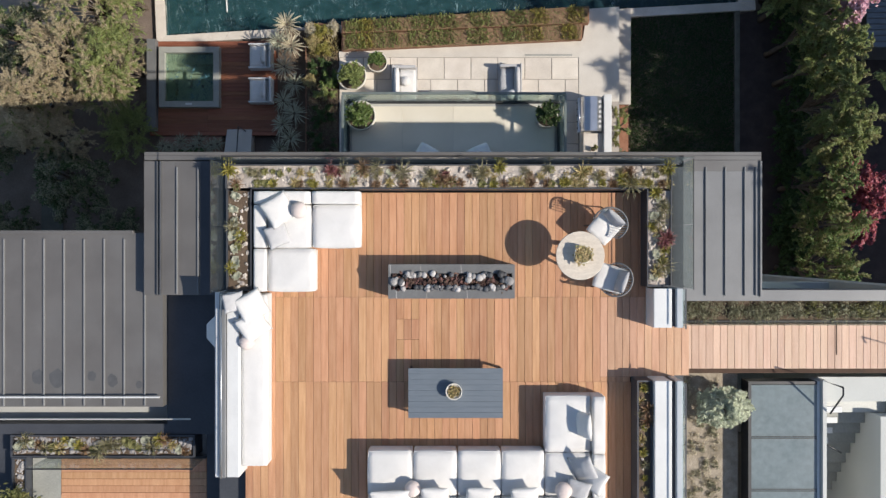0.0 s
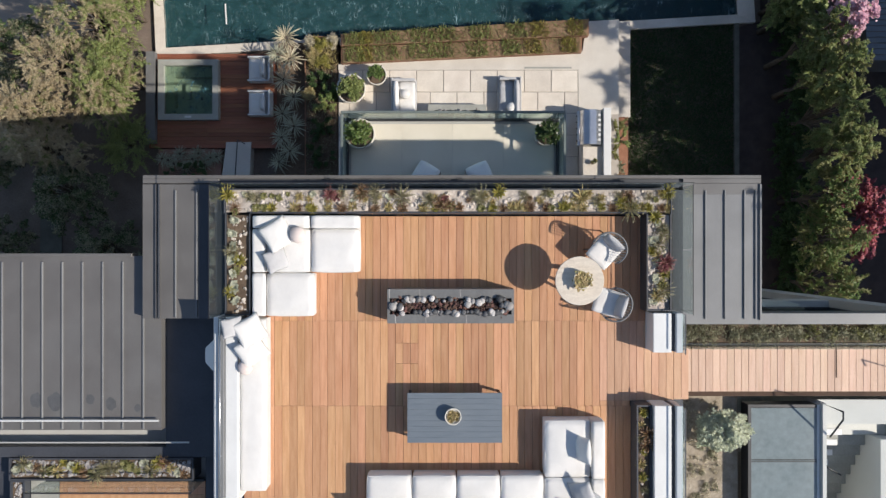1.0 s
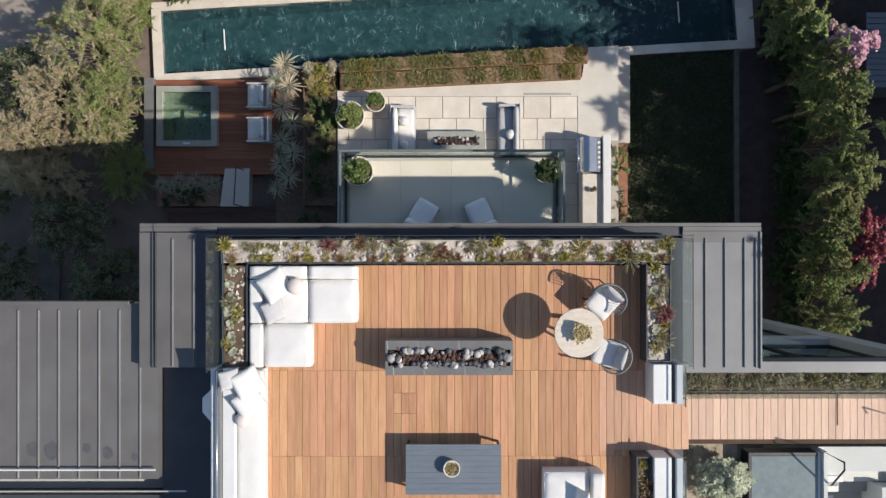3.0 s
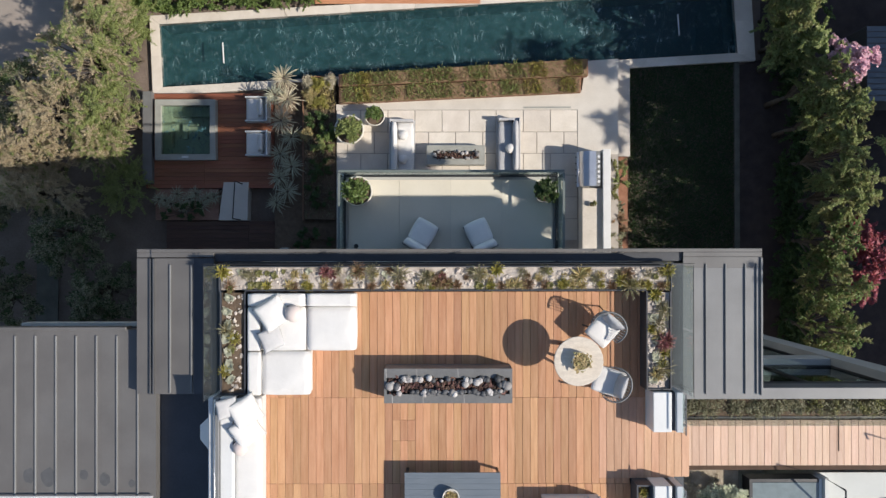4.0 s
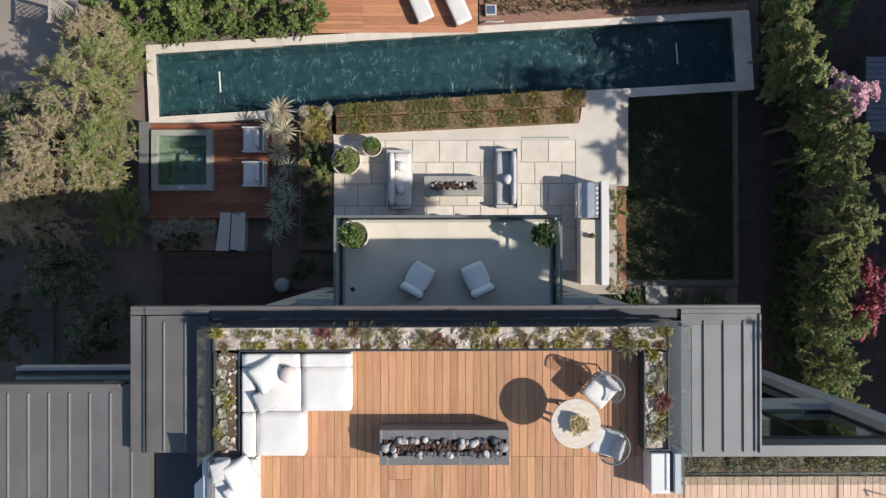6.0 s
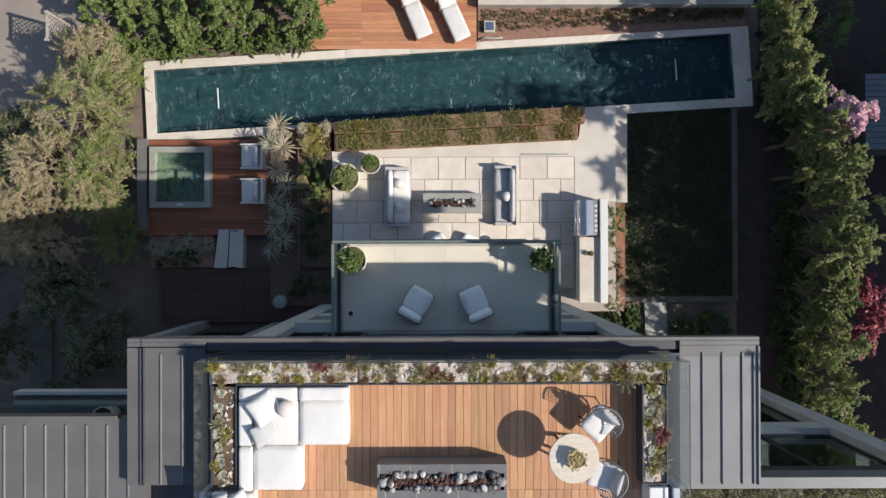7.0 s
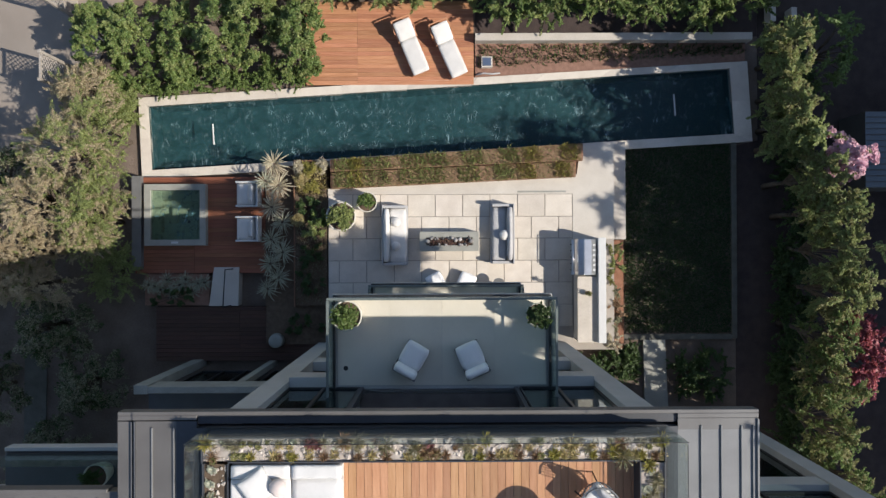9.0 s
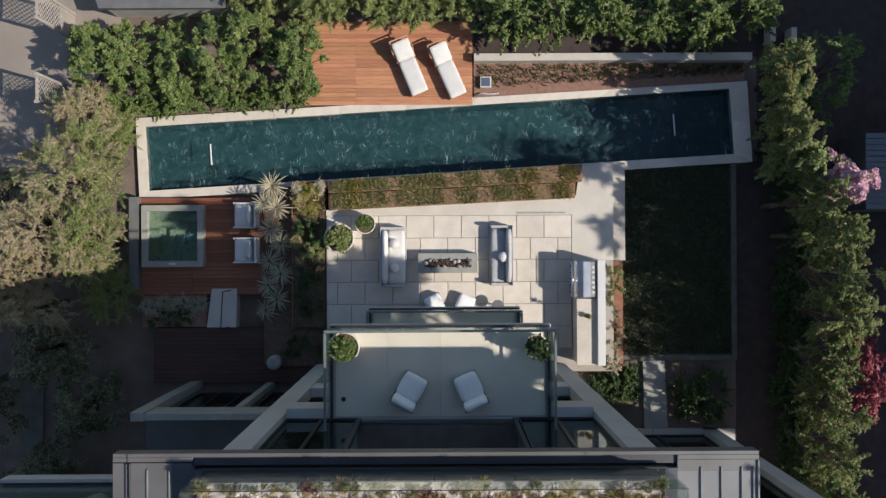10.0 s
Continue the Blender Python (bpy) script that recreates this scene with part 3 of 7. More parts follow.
slab("path", [(-15.0, -6), (-14.2, -6), (-14.0, 8.0), (-14.8, 8.0)], -0.3, -0.09, KERB, "narrow shaded garden path", category="path")

# near-black sheets that paint the deep shade under trees and hedge
slab("bed_east", [(10.97, -6.0), (30.0, -6.0), (30.0, 17.0), (11.8, 17.0), (11.8, 8.9), (10.97, 8.7)], -0.3, -0.12, mat("shade_black_ground", (0.045, 0.032, 0.030), (0.07, 0.05, 0.045), 0.95, 3, 30, 0.7), "ground under the east trees, blackened for shade", category="planting bed")

slab("bed_north", rect(1.52, 12.69, 11.78, 17.0), -0.3, -0.12, bpy.data.materials["shade_black_ground"], "ground under the north hedge, blackened for shade", category="planting bed")

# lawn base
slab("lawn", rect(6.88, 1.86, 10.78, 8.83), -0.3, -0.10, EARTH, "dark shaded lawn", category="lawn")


def blades(name, count, x0, y0, x1, y1, z, h, material, seed, label, cat, quad=None):
    rng = np.random.default_rng(seed)
    u, v = rng.random(count), rng.random(count)
    if quad is None:
        c = np.stack([x0 + (x1 - x0) * u, y0 + (y1 - y0) * v, np.full(count, z)], 1)
    else:
        a, b, cc, d = [np.array(p, float) for p in quad]
        xy = (a * ((1 - u) * (1 - v))[:, None] + b * (u * (1 - v))[:, None] + cc * (u * v)[:, None] + d * ((1 - u) * v)[:, None])
        c = np.concatenate([xy, np.full((count, 1), z)], 1)
    lean = rng.normal(0, 0.5, (count, 3)) * h[0]
    lean[:, 2] = h[0] * (1 + h[1] * rng.uniform(-1, 1, count))
    side = rng.normal(0, 1, (count, 3))
    side[:, 2] = 0
    side *= h[2] / np.linalg.norm(side, axis=1, keepdims=True)
    verts = np.stack([c - side, c + side, c + lean * 0.6 + side * 0.7, c + lean + np.array([0.3, 0.2, 0]) * lean[:, 2:]], 1).reshape(-1, 3)
    i = np.arange(count)[:, None] * 4
    ob = new(name, from_arrays(name, verts, np.concatenate([i, i + 1, i + 2, i + 3], 1), material))
    return tagged(ob, label, cat, kind="stuff")


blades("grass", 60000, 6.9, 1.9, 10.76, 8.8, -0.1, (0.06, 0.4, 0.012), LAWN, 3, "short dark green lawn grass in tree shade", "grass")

# ---- spa terrace ----
def row_deck(name, x0, y0, x1, y1, z, along, pitch, material, label, cat, joints=()):
    """A boarded deck: dark joists below, each board a piece."""
    base = tagged(part(name, boxes((x0, y0, z - 0.16, x1, y1, z - 0.035)), JOIST), label, cat, kind="structure")
    lay_boards(base, x0, y0, x1, y1, z, along, pitch, material, joints)
    return base


BOARD_CACHE = {}


def board_mesh(length, width, thick, along, material):
    key = (round(length, 3), round(width, 4), along, material.name)
    if key not in BOARD_CACHE:
        c, w = 0.004, width / 2
        prof = [(-w, -thick), (-w, -c), (-w + c, 0), (w - c, 0), (w, -c), (w, -thick)]
        ends = (-length / 2, length / 2)
        verts = [((a, e, b) if along == "y" else (e, -a, b)) for e in ends for a, b in prof]
        k = len(prof)
        faces = [tuple(range(k))[::1], tuple(range(k, 2 * k))[::-1]] + [(i, i + k, (i + 1) % k + k, (i + 1) % k) for i in range(k)]
        me = bpy.data.meshes.new("board")
        me.from_pydata(verts, [], faces)
        bm = bmesh.new()
        bm.from_mesh(me)
        bmesh.ops.recalc_face_normals(bm, faces=bm.faces)
        bm.to_mesh(me)
        bm.free()
        me.materials.append(material)
        BOARD_CACHE[key] = me
    return BOARD_CACHE[key]


def lay_boards(parent, x0, y0, x1, y1, z, along, pitch, material, joints=(), hatch=None):
    """hatch: a stretch of boards that is cut again, as an access panel."""
    rng = random.Random(int(1000 * (x0 + y0 + 50)))
    lo, hi, a0, a1 = (x0, x1, y0, y1) if along == "y" else (y0, y1, x0, x1)
    cuts = [a0, *[j for j in joints if a0 < j < a1], a1]
    count = max(1, round((hi - lo) / pitch))
    p = (hi - lo) / count
    for s, e in zip(cuts, cuts[1:]):
        me = board_mesh(e - s - 0.005, p - 0.0048, 0.03, along, material)
        for i in range(count):
            mid = lo + p * (i + 0.5)
            runs = [(s, e, me)]
            if hatch and hatch[0] < mid < hatch[1]:
                ends = [s, *hatch[2], e]
                runs = [(f, g, board_mesh(g - f - 0.005, p - 0.0048, 0.03, along, material)) for f, g in zip(ends, ends[1:])]
            for f, g, shape in runs:
                ob = new("board", shape)
                ob.parent = parent
                lift = z + rng.uniform(-0.0012, 0.0012)
                ob.location = (mid, (f + g) / 2, lift) if along == "y" else ((f + g) / 2, mid, lift)


# ---- the house ----
DECK, EAVE, SOIL_Z = 12.33, 12.10, 12.62
EAST_DECK = 11.75


def struct(name, bm, material, label, category="wall"):
    return tagged(part(name, bm, material), label, category, kind="structure")


# main block: piers on the north front, floors, closing walls
struct("wall_pier_west", boxes((-4.15, 1.05, -0.3, -3.58, 1.66, 11.84), bev=0.012), RENDER_WHITE, "tall grey-white rendered pier from ground to eave", "pier")
struct("wall_pier_east", boxes((4.08, 1.05, -0.3, 4.66, 1.66, 11.84), bev=0.012), RENDER_WHITE, "tall grey-white rendered pier from ground to eave", "pier")
struct("wall_west", boxes((-4.15, -9.0, -0.3, -3.85, 1.05, 11.6)), RENDER_WHITE, "grey-white rendered side wall of the house")
struct("wall_east", boxes((4.36, -9.0, -0.3, 4.66, -0.9, 11.6)), RENDER_WHITE, "grey-white rendered side wall of the house")
struct("wall_east_return", boxes((4.36, -0.9, -0.3, 4.66, 1.05, 11.6)), RENDER_WHITE, "grey-white rendered side wall of the house")
struct("wall_south", boxes((-12.0, -9.3, -0.3, 10.2, -9.0, 11.6)), RENDER_WHITE, "plain rear wall of the house")
struct("wall_inner", boxes((-3.85, -3.2, -0.2, 4.36, -3.0, 11.6)), RENDER_WHITE, "plain inner wall behind the glazing")
for z, nm in ((0.62, "ground"), (3.70, "first"), (7.72, "second")):
    struct("floor_" + nm, boxes((-3.85, -3.0, z - 0.3, 4.36, 1.4, z)), TILE_GREY, "grey tiled floor inside the house", "floor")
struct("trim_first", boxes((-3.58, 1.36, 3.80, 4.08, 1.64, 4.55), bev=0.01), RENDER_WHITE, "grey-white rendered floor band across the front", "floor band")
struct("trim_second", boxes((-3.58, 1.50, 7.05, -2.52, 1.76, 7.77), (3.05, 1.50, 7.05, 4.08, 1.76, 7.77), bev=0.01), RENDER_WHITE, "grey-white rendered floor bands beside the balcony", "floor band")
struct("floor_room", boxes((-1.80, -2.9, 7.725, 2.20, 1.33, 7.765)), mat("dark_parquet", (0.13, 0.105, 0.095), (0.19, 0.155, 0.14), 0.5, 3, 60, 0.1), "dark brown timber floor inside the open balcony doors", "floor")


def window(name, x0, y, x1, z0, z1, panes, material=WINDOW, frame_mat=BLACK_METAL, label="tall dark-framed glazing"):
    """A glazed front in the plane y, with frame bars and a pane in each field."""
    w = tagged(new(name), label, "window", kind="structure")
    part("window_frame", boxes((x0, y - 0.05, z0, x1, y + 0.05, z0 + 0.07), (x0, y - 0.05, z1 - 0.07, x1, y + 0.05, z1)), frame_mat, w)
    for i in range(panes + 1):
        x = x0 + (x1 - x0) * i / panes
        part("mullion", boxes((max(x0, x - 0.035), y - 0.045, z0 + 0.07, min(x1, x + 0.035), y + 0.045, z1 - 0.07)), frame_mat, w)
    for i in range(panes):
        a, b = x0 + (x1 - x0) * i / panes + 0.035, x0 + (x1 - x0) * (i + 1) / panes - 0.035
        part("pane", boxes((a, y - 0.006, z0 + 0.07, b, y + 0.006, z1 - 0.07)), material, w)
    return w


window("window_1", -3.58, 1.28, 4.08, 0.62, 3.4, 5)
window("window_2", -3.58, 1.28, 4.08, 4.55, 7.4, 5)
window("window_3", -3.58, 1.46, -1.80, 7.77, 11.6, 2)
window("window_9", 2.20, 1.46, 4.08, 7.77, 11.6, 2)

# roof plate of the main block with its zinc skin
struct("roof_plate", boxes((-4.35, -9.0, 11.6, 4.68, 1.60, 12.16)), ZINC_DARK, "dark roof plate under the terrace", "roof")
struct("eave_north", boxes((-5.85, 1.83, 11.84, 6.23, 1.90, EAVE), (-5.85, 1.74, 11.84, -4.36, 1.83, EAVE), (4.70, 1.74, 11.84, 6.23, 1.83, EAVE), (4.70, 1.52, 11.9, 6.23, 1.74, EAVE - 0.004), bev=0.008), ZINC, "folded zinc eave edge along the front", "eave")


# the planter's shade on this strip is put in by the dark zinc
struct("gutter_front", boxes((-4.355, 1.66, 11.6, 4.695, 1.826, 12.04)), ZINC_DARK, "gutter strip behind the zinc eave edge, darkened for planter shade", "gutter")


def seam_roof(name, x0, y0, x1, y1, z, seams, material, label, rib=0.035, rail=None):
    r = struct(name, boxes((x0, y0, z - 0.25, x1, y1, z)), material, label, "roof")
    for x in seams:
        part("standing_seam", boxes((x - 0.014, y0 + 0.02, z - 0.01, x + 0.014, y1 - 0.12, z + rib), bev=0.004), ZINC_LIGHT, r)
    return r


seam_roof("roof_east", 4.70, -0.93, 6.23, 1.72, EAVE - 0.01, (5.14, 5.52, 5.90, 6.12), ZINC_LIGHT, "pale grey standing seam zinc roof")
part("rib_cap", boxes((6.19, -0.93, EAVE - 0.02, 6.23, 1.72, EAVE + 0.03), bev=0.006), ZINC_LIGHT, bpy.data.objects["roof_east"])
seam_roof("roof_west", -5.85, -0.90, -4.36, 1.72, EAVE - 0.01, (-5.20, -4.79), ZINC, "dark grey standing seam zinc roof strip")
part("verge_trim", boxes((-5.60, -0.90, EAVE - 0.02, -5.57, 1.72, EAVE + 0.035), (-5.54, -0.90, EAVE - 0.02, -5.51, 1.72, EAVE + 0.035), bev=0.006), ZINC_DARK, bpy.data.objects["roof_west"])
# dark strip painting the shadow of rail and planter on this roof
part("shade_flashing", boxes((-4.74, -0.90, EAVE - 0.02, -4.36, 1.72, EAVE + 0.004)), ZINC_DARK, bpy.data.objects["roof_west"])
LOW = seam_roof("roof_low_west", -13.0, -3.14, -5.58, 0.32, 11.85, [-5.93] + [-6.34 - 0.3995 * i for i in range(17)], ZINC, "large low standing seam zinc roof with dried rain spots")
part("eave_band", boxes((-13.0, 0.30, 11.6, -6.16, 0.37, 11.875), bev=0.008), ZINC, LOW)
bm = bmesh.new()
tube(bm, [(-13, -2.93, 11.95), (-5.6, -2.93, 11.95)], 0.02, 8)
part("snow_rail", bm, WHITE_PAINT, LOW, "thin bright snow guard rail")
srng = random.Random(3)
for x, y, r in ((-8.06, -2.55, 0.13), (-7.70, -2.57, 0.15), (-7.0, -2.53, 0.09), (-6.58, -2.62, 0.11), (-9.1, -2.6, 0.1), (-6.05, -2.7, 0.07)):
    pts = [(x + r * srng.uniform(0.75, 1.1) * math.cos(a), y + 1.25 * r * srng.uniform(0.8, 1.1) * math.sin(a)) for a in (k * math.pi / 7 for k in range(14))]
    part("rain_stain", prism(pts, 11.8505, 11.8525), STAIN, LOW, "dark dried rain mark")
# upstand added and gutter sunk deep, so that the gutter falls in shade
struct("wall_gutter", boxes((-13.0, -3.76, 10.1, -4.36, -3.55, 11.58)), ZINC_DARK, "dark upstand added to shade the box gutter")
struct("gutter_valley", boxes((-13.0, -3.55, 10.1, -5.58, -3.14, 10.40)), ZINC_DARK, "dark box gutter behind the low roof, sunk into shade", "gutter")
bm = bmesh.new()
tube(bm, [(-13, -3.40, 11.80), (-5.05, -3.40, 11.80)], 0.018, 8)
tagged(part("gutter_pipe", bm, RENDER_WHITE), "long thin steel pipe above the box gutter", "pipe", kind="structure")
# the dark zinc carries the terrace edge's shade here as well
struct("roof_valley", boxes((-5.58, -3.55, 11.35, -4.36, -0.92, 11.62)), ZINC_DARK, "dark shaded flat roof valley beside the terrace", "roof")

# the west wing below the low roof
struct("wall_wing_west", boxes((-13.0, -9.0, 7.4, -4.15, -1.0, 11.15)), RENDER_WHITE, "rendered wall of the west wing")
struct("trim_wing_west", boxes((-10.7, -0.06, 7.42, -4.15, 0.035, 7.77), bev=0.008), RENDER_WHITE, "grey-white edge band of the west balcony", "floor band")
struct("floor_wing_west", boxes((-10.7, -1.0, 7.4, -4.15, -0.065, 7.74), bev=0.01), TILE_DARK, "grey tiled balcony floor of the west wing", "balcony floor")
# greyer than the other render: the shade here is in the colour
struct("wall_terrace_west", boxes((-8.7, 0.78, -0.3, -8.3, 1.05, 5.0), bev=0.012), RIM_STONE, "rendered end pier of the west terrace, greyed for shade", "pier")
struct("wall_terrace_pier", boxes((-5.95, 0.80, -0.3, -5.72, 1.0, 4.1), bev=0.012), RIM_STONE, "slim pier under the west terrace, greyed for shade", "pier")
struct("parapet_terrace", boxes((-8.31, 0.80, 4.15, -4.15, 1.0, 4.985), bev=0.012), RIM_STONE, "rendered parapet of the west terrace, greyed for shade", "parapet")
struct("floor_terrace_west", boxes((-8.7, -1.0, 3.6, -4.15, 0.80, 3.95)), TILE_DARK, "blue-grey tiled floor of the west terrace", "terrace floor")
struct("wall_terrace_back", boxes((-8.7, -1.3, -0.3, -4.15, -1.0, 7.4), (-13.0, -3.3, -0.3, -8.7, -3.0, 7.4)), RENDER_WHITE, "rendered wall behind the west terrace")
window("window_4", -8.3, 0.62, -5.95, 0.3, 3.6, 3)
window("window_5", -5.72, 0.62, -4.15, 0.3, 3.6, 2)

# the east wing
struct("wall_wing_east_pier", boxes((9.72, -1.15, -0.3, 10.22, -0.80, 11.5), bev=0.012), RENDER_WHITE, "tall grey-white corner pier of the east wing", "pier")
struct("wall_wing_east_back", boxes((4.66, -4.4, -0.3, 10.22, -4.1, 9.0)), RENDER_WHITE, "inner wall of the east wing")
struct("wall_wing_east_side", boxes((9.9, -9.0, -0.3, 10.22, -1.15, 9.0)), RENDER_WHITE, "side wall of the east wing")
for z, nm in ((3.7, "first"), (7.72, "second")):
    struct("floor_wing_east_" + nm, boxes((4.66, -4.1, z - 0.3, 9.9, -1.15, z)), TILE_GREY, "grey tiled floor inside the east wing", "floor")
for z, nm in ((4.4, "first"), (8.2, "second")):
    struct("trim_wing_" + nm, boxes((4.66, -1.12, z - 0.6, 9.72, -0.84, z), bev=0.01), RENDER_WHITE, "grey-white rendered floor band of the east wing", "floor band")
window("window_6", 4.66, -1.05, 9.72, 0.0, 3.8, 3)
window("window_7", 4.66, -1.05, 9.72, 4.4, 7.6, 3)
window("window_8", 4.66, -1.05, 9.72, 8.2, 11.3, 3)
struct("roof_wing_east", boxes((4.68, -2.46, 11.3, 10.3, -0.82, 11.62)), ZINC_DARK, "roof plate of the east wing", "roof")
struct("parapet_wing", boxes((4.70, -1.02, 11.62, 10.3, -0.80, 12.06), bev=0.008), ZINC_LIGHT, "pale zinc parapet of the east wing", "parapet")

# ---- roof terrace decks ----
FLOOR = row_deck("floor_terrace", -3.80, -0.925, 3.90, 1.085, DECK, "y", 0.1445, WOOD, "warm orange hardwood roof terrace decking", "deck")
part("joist_bed", boxes((-3.80, -7.0, DECK - 0.16, 4.44, -0.925, DECK - 0.035)), JOIST, FLOOR)
lay_boards(FLOOR, -3.80, -2.555, 3.02, -0.925, DECK, "y", 0.1445, WOOD, (), (-0.85, -0.43, (-1.74, -1.35)))
lay_boards(FLOOR, 4.44, -2.43, 4.73, -1.48, DECK, "y", 0.1445, WOOD_MID)
lay_boards(FLOOR, 3.02, -2.455, 4.44, -0.925, DECK, "y", 0.1445, WOOD_MID)
lay_boards(FLOOR, 3.02, -2.555, 3.60, -2.455, DECK, "y", 0.1445, WOOD)
lay_boards(FLOOR, -3.80, -6.6, 3.62, -2.555, DECK, "y", 0.1445, WOOD, (-4.9,))
row_deck("floor_walkway", 4.70, -2.40, 10.3, -1.50, EAST_DECK, "y", 0.1425, WOOD_PALE, "pale hardwood walkway boards", "walkway")
struct("roof_flat_west", boxes((-13.0, -9.0, 11.0, -8.82, -3.55, 11.32)), ZINC_DARK, "dark flat roof beyond the lower deck", "roof")
row_deck("floor_deck_low", -7.85, -7.0, -4.86, -4.30, 11.40, "x", 0.1445, WOOD, "lower hardwood deck with boards running crosswise", "deck")

# spa terrace and west terrace on the ground
SPA_Z = 0.26
SPA_DECK = row_deck("floor_spa", -10.72, 4.15, -6.05, 5.15, SPA_Z, "x", 0.15, WOOD_SPA, "red-brown hardwood spa deck", "deck", (-8.6,))
for x0, y0, x1, y1 in ((-10.72, 7.32, -6.05, 7.60), (-8.12, 5.15, -6.05, 7.32), (-10.72, 5.15, -10.28, 7.32)):
    part("joist_bed", boxes((x0, y0, SPA_Z - 0.16, x1, y1, SPA_Z - 0.035)), JOIST, SPA_DECK)
    lay_boards(SPA_DECK, x0, y0, x1, y1, SPA_Z, "x", 0.15, WOOD_SPA)
row_deck("floor_court", -10.0, 1.0, -3.8, 2.95, 0.2, "x", 0.15, WOOD_SHADED, "shaded red-brown hardwood deck beside the house", "deck", (-7.0,))
row_deck("floor_lounge", -4.62, 10.93, 1.45, 13.95, 0.06, "x", 0.15, WOOD_RED, "red-brown hardwood sun deck beyond the pool", "deck", (-2.75,))

# patio stones: four courses, laid in half bond
stone_rng = random.Random(5)
STONE = {}
for r, (ya, yb) in enumerate(((6.135, 6.90), (5.365, 6.11), (4.585, 5.34), (3.805, 4.56), (3.025, 3.78), (2.24, 3.0))):
    x = 1.02 - 0.97 * 6 + (0.485 if r % 2 else 0)
    while x < 4.86:
        a, b = max(x, -3.73), min(x + 0.942, 4.88)
        if b - a > 0.1:
            key = (round(b - a, 3), round(yb - ya, 3))
            if key not in STONE:
                STONE[key] = mesh_of("paving_stone", prism(rect(-(b - a) / 2, -(yb - ya) / 2, (b - a) / 2, (yb - ya) / 2), -0.05, 0.0, 0.006), LIMESTONE)
            ob = new("paving_stone", STONE[key])
            ob.parent = PATIO_OB
            ob.location = ((a + b) / 2, (ya + yb) / 2, PATIO + stone_rng.uniform(-0.002, 0.002))
        x += 0.97

# ---- roof terrace: planters and rails ----
def rosette(count, length, width, rise, rng, rings=3, curl=0.25, base=0.0):
    """Pointed fleshy leaves round a centre."""
    bm = bmesh.new()
    for k in range(count):
        ring = k % rings
        f = (ring + 1) / rings
        ang = 2.399963 * k + rng.uniform(-0.2, 0.2)
        ln = length * (0.45 + 0.55 * f) * rng.uniform(0.85, 1.1)
        up = rise * (1.25 - f) + rng.uniform(-0.05, 0.08)
        ca, sa = math.cos(ang), math.sin(ang)
        w = width * (0.7 + 0.3 * f)
        def at(u, side, lift):
            r = ln * u
            z = base + r * up + lift - curl * ln * u * u * (1 if up < 1 else 0.3)
            return bm.verts.new((ca * r - sa * side, sa * r + ca * side, z))
        a = at(0.0, 0, 0.0)
        l1, m1, r1 = at(0.45, w, 0.012), at(0.45, 0, -0.006), at(0.45, -w, 0.012)
        l2, r2 = at(0.8, w * 0.62, 0.008), at(0.8, -w * 0.62, 0.008)
        tip = at(1.0, 0, 0.0)
        for f3 in ((a, m1, l1), (a, r1, m1), (l1, m1, l2), (m1, r1, r2), (m1, r2, l2), (l2, r2, tip)):
            bm.faces.new(f3)
    return bm


def plant_proto(name, bm, material, label, group):
    ob = part(name, bm, material)
    return tagged(ob, label, "succulent", group)


prng = random.Random(11)
PLANTS = {}


def put_plant(kind, x, y, z, s=1.0, turn=None):
    """The first of a kind is built in place, the others are copies of it."""
    turn = prng.uniform(0, 360) if turn is None else turn
    maker, material, label, nm = KINDS[kind]
    m = pose(x, y, z, prng.uniform(-9, 9), prng.uniform(-9, 9), turn)
    if kind not in PLANTS:
        ob = plant_proto(nm, maker(), material, label, nm + " plants in the planters")
        PLANTS[kind] = ob
        ob.matrix_basis = m @ Matrix.Diagonal((s, s, s, 1))
        return ob
    src = PLANTS[kind]
    ob = copy_thing(src, m)
    ob.scale = (s, s, s)
    return ob


KINDS = {
    "agave": (lambda: rosette(30, 0.16, 0.014, 0.7, prng), LEAF_GOLD, "yellow-green spiky succulent in pale planter gravel", "agave"),
    "aloe": (lambda: rosette(34, 0.15, 0.012, 0.9, prng), LEAF_YELLOW, "bright yellow-green aloe in pale planter gravel", "aloe"),
    "echeveria": (lambda: rosette(26, 0.11, 0.036, 0.45, prng, 4, 0.05), LEAF_PALE, "pale grey-green echeveria rosette in gravel", "echeveria"),
    "red": (lambda: rosette(60, 0.19, 0.009, 1.0, prng), LEAF_WINE, "dark red spiky succulent in pale gravel", "red_succulent"),
    "rust": (lambda: rosette(44, 0.17, 0.009, 0.8, prng), LEAF_RUST, "rust-brown branching succulent in pale gravel", "rust_succulent"),
    "tuft": (lambda: rosette(40, 0.24, 0.007, 1.1, prng, 5, 0.6), LEAF_TUFT, "loose olive grassy tuft in planter gravel", "grass_tuft"),
    "dark": (lambda: rosette(24, 0.12, 0.026, 0.6, prng), LEAF_LIME, "small green rosette plant in gravel", "green_succulent"),
}


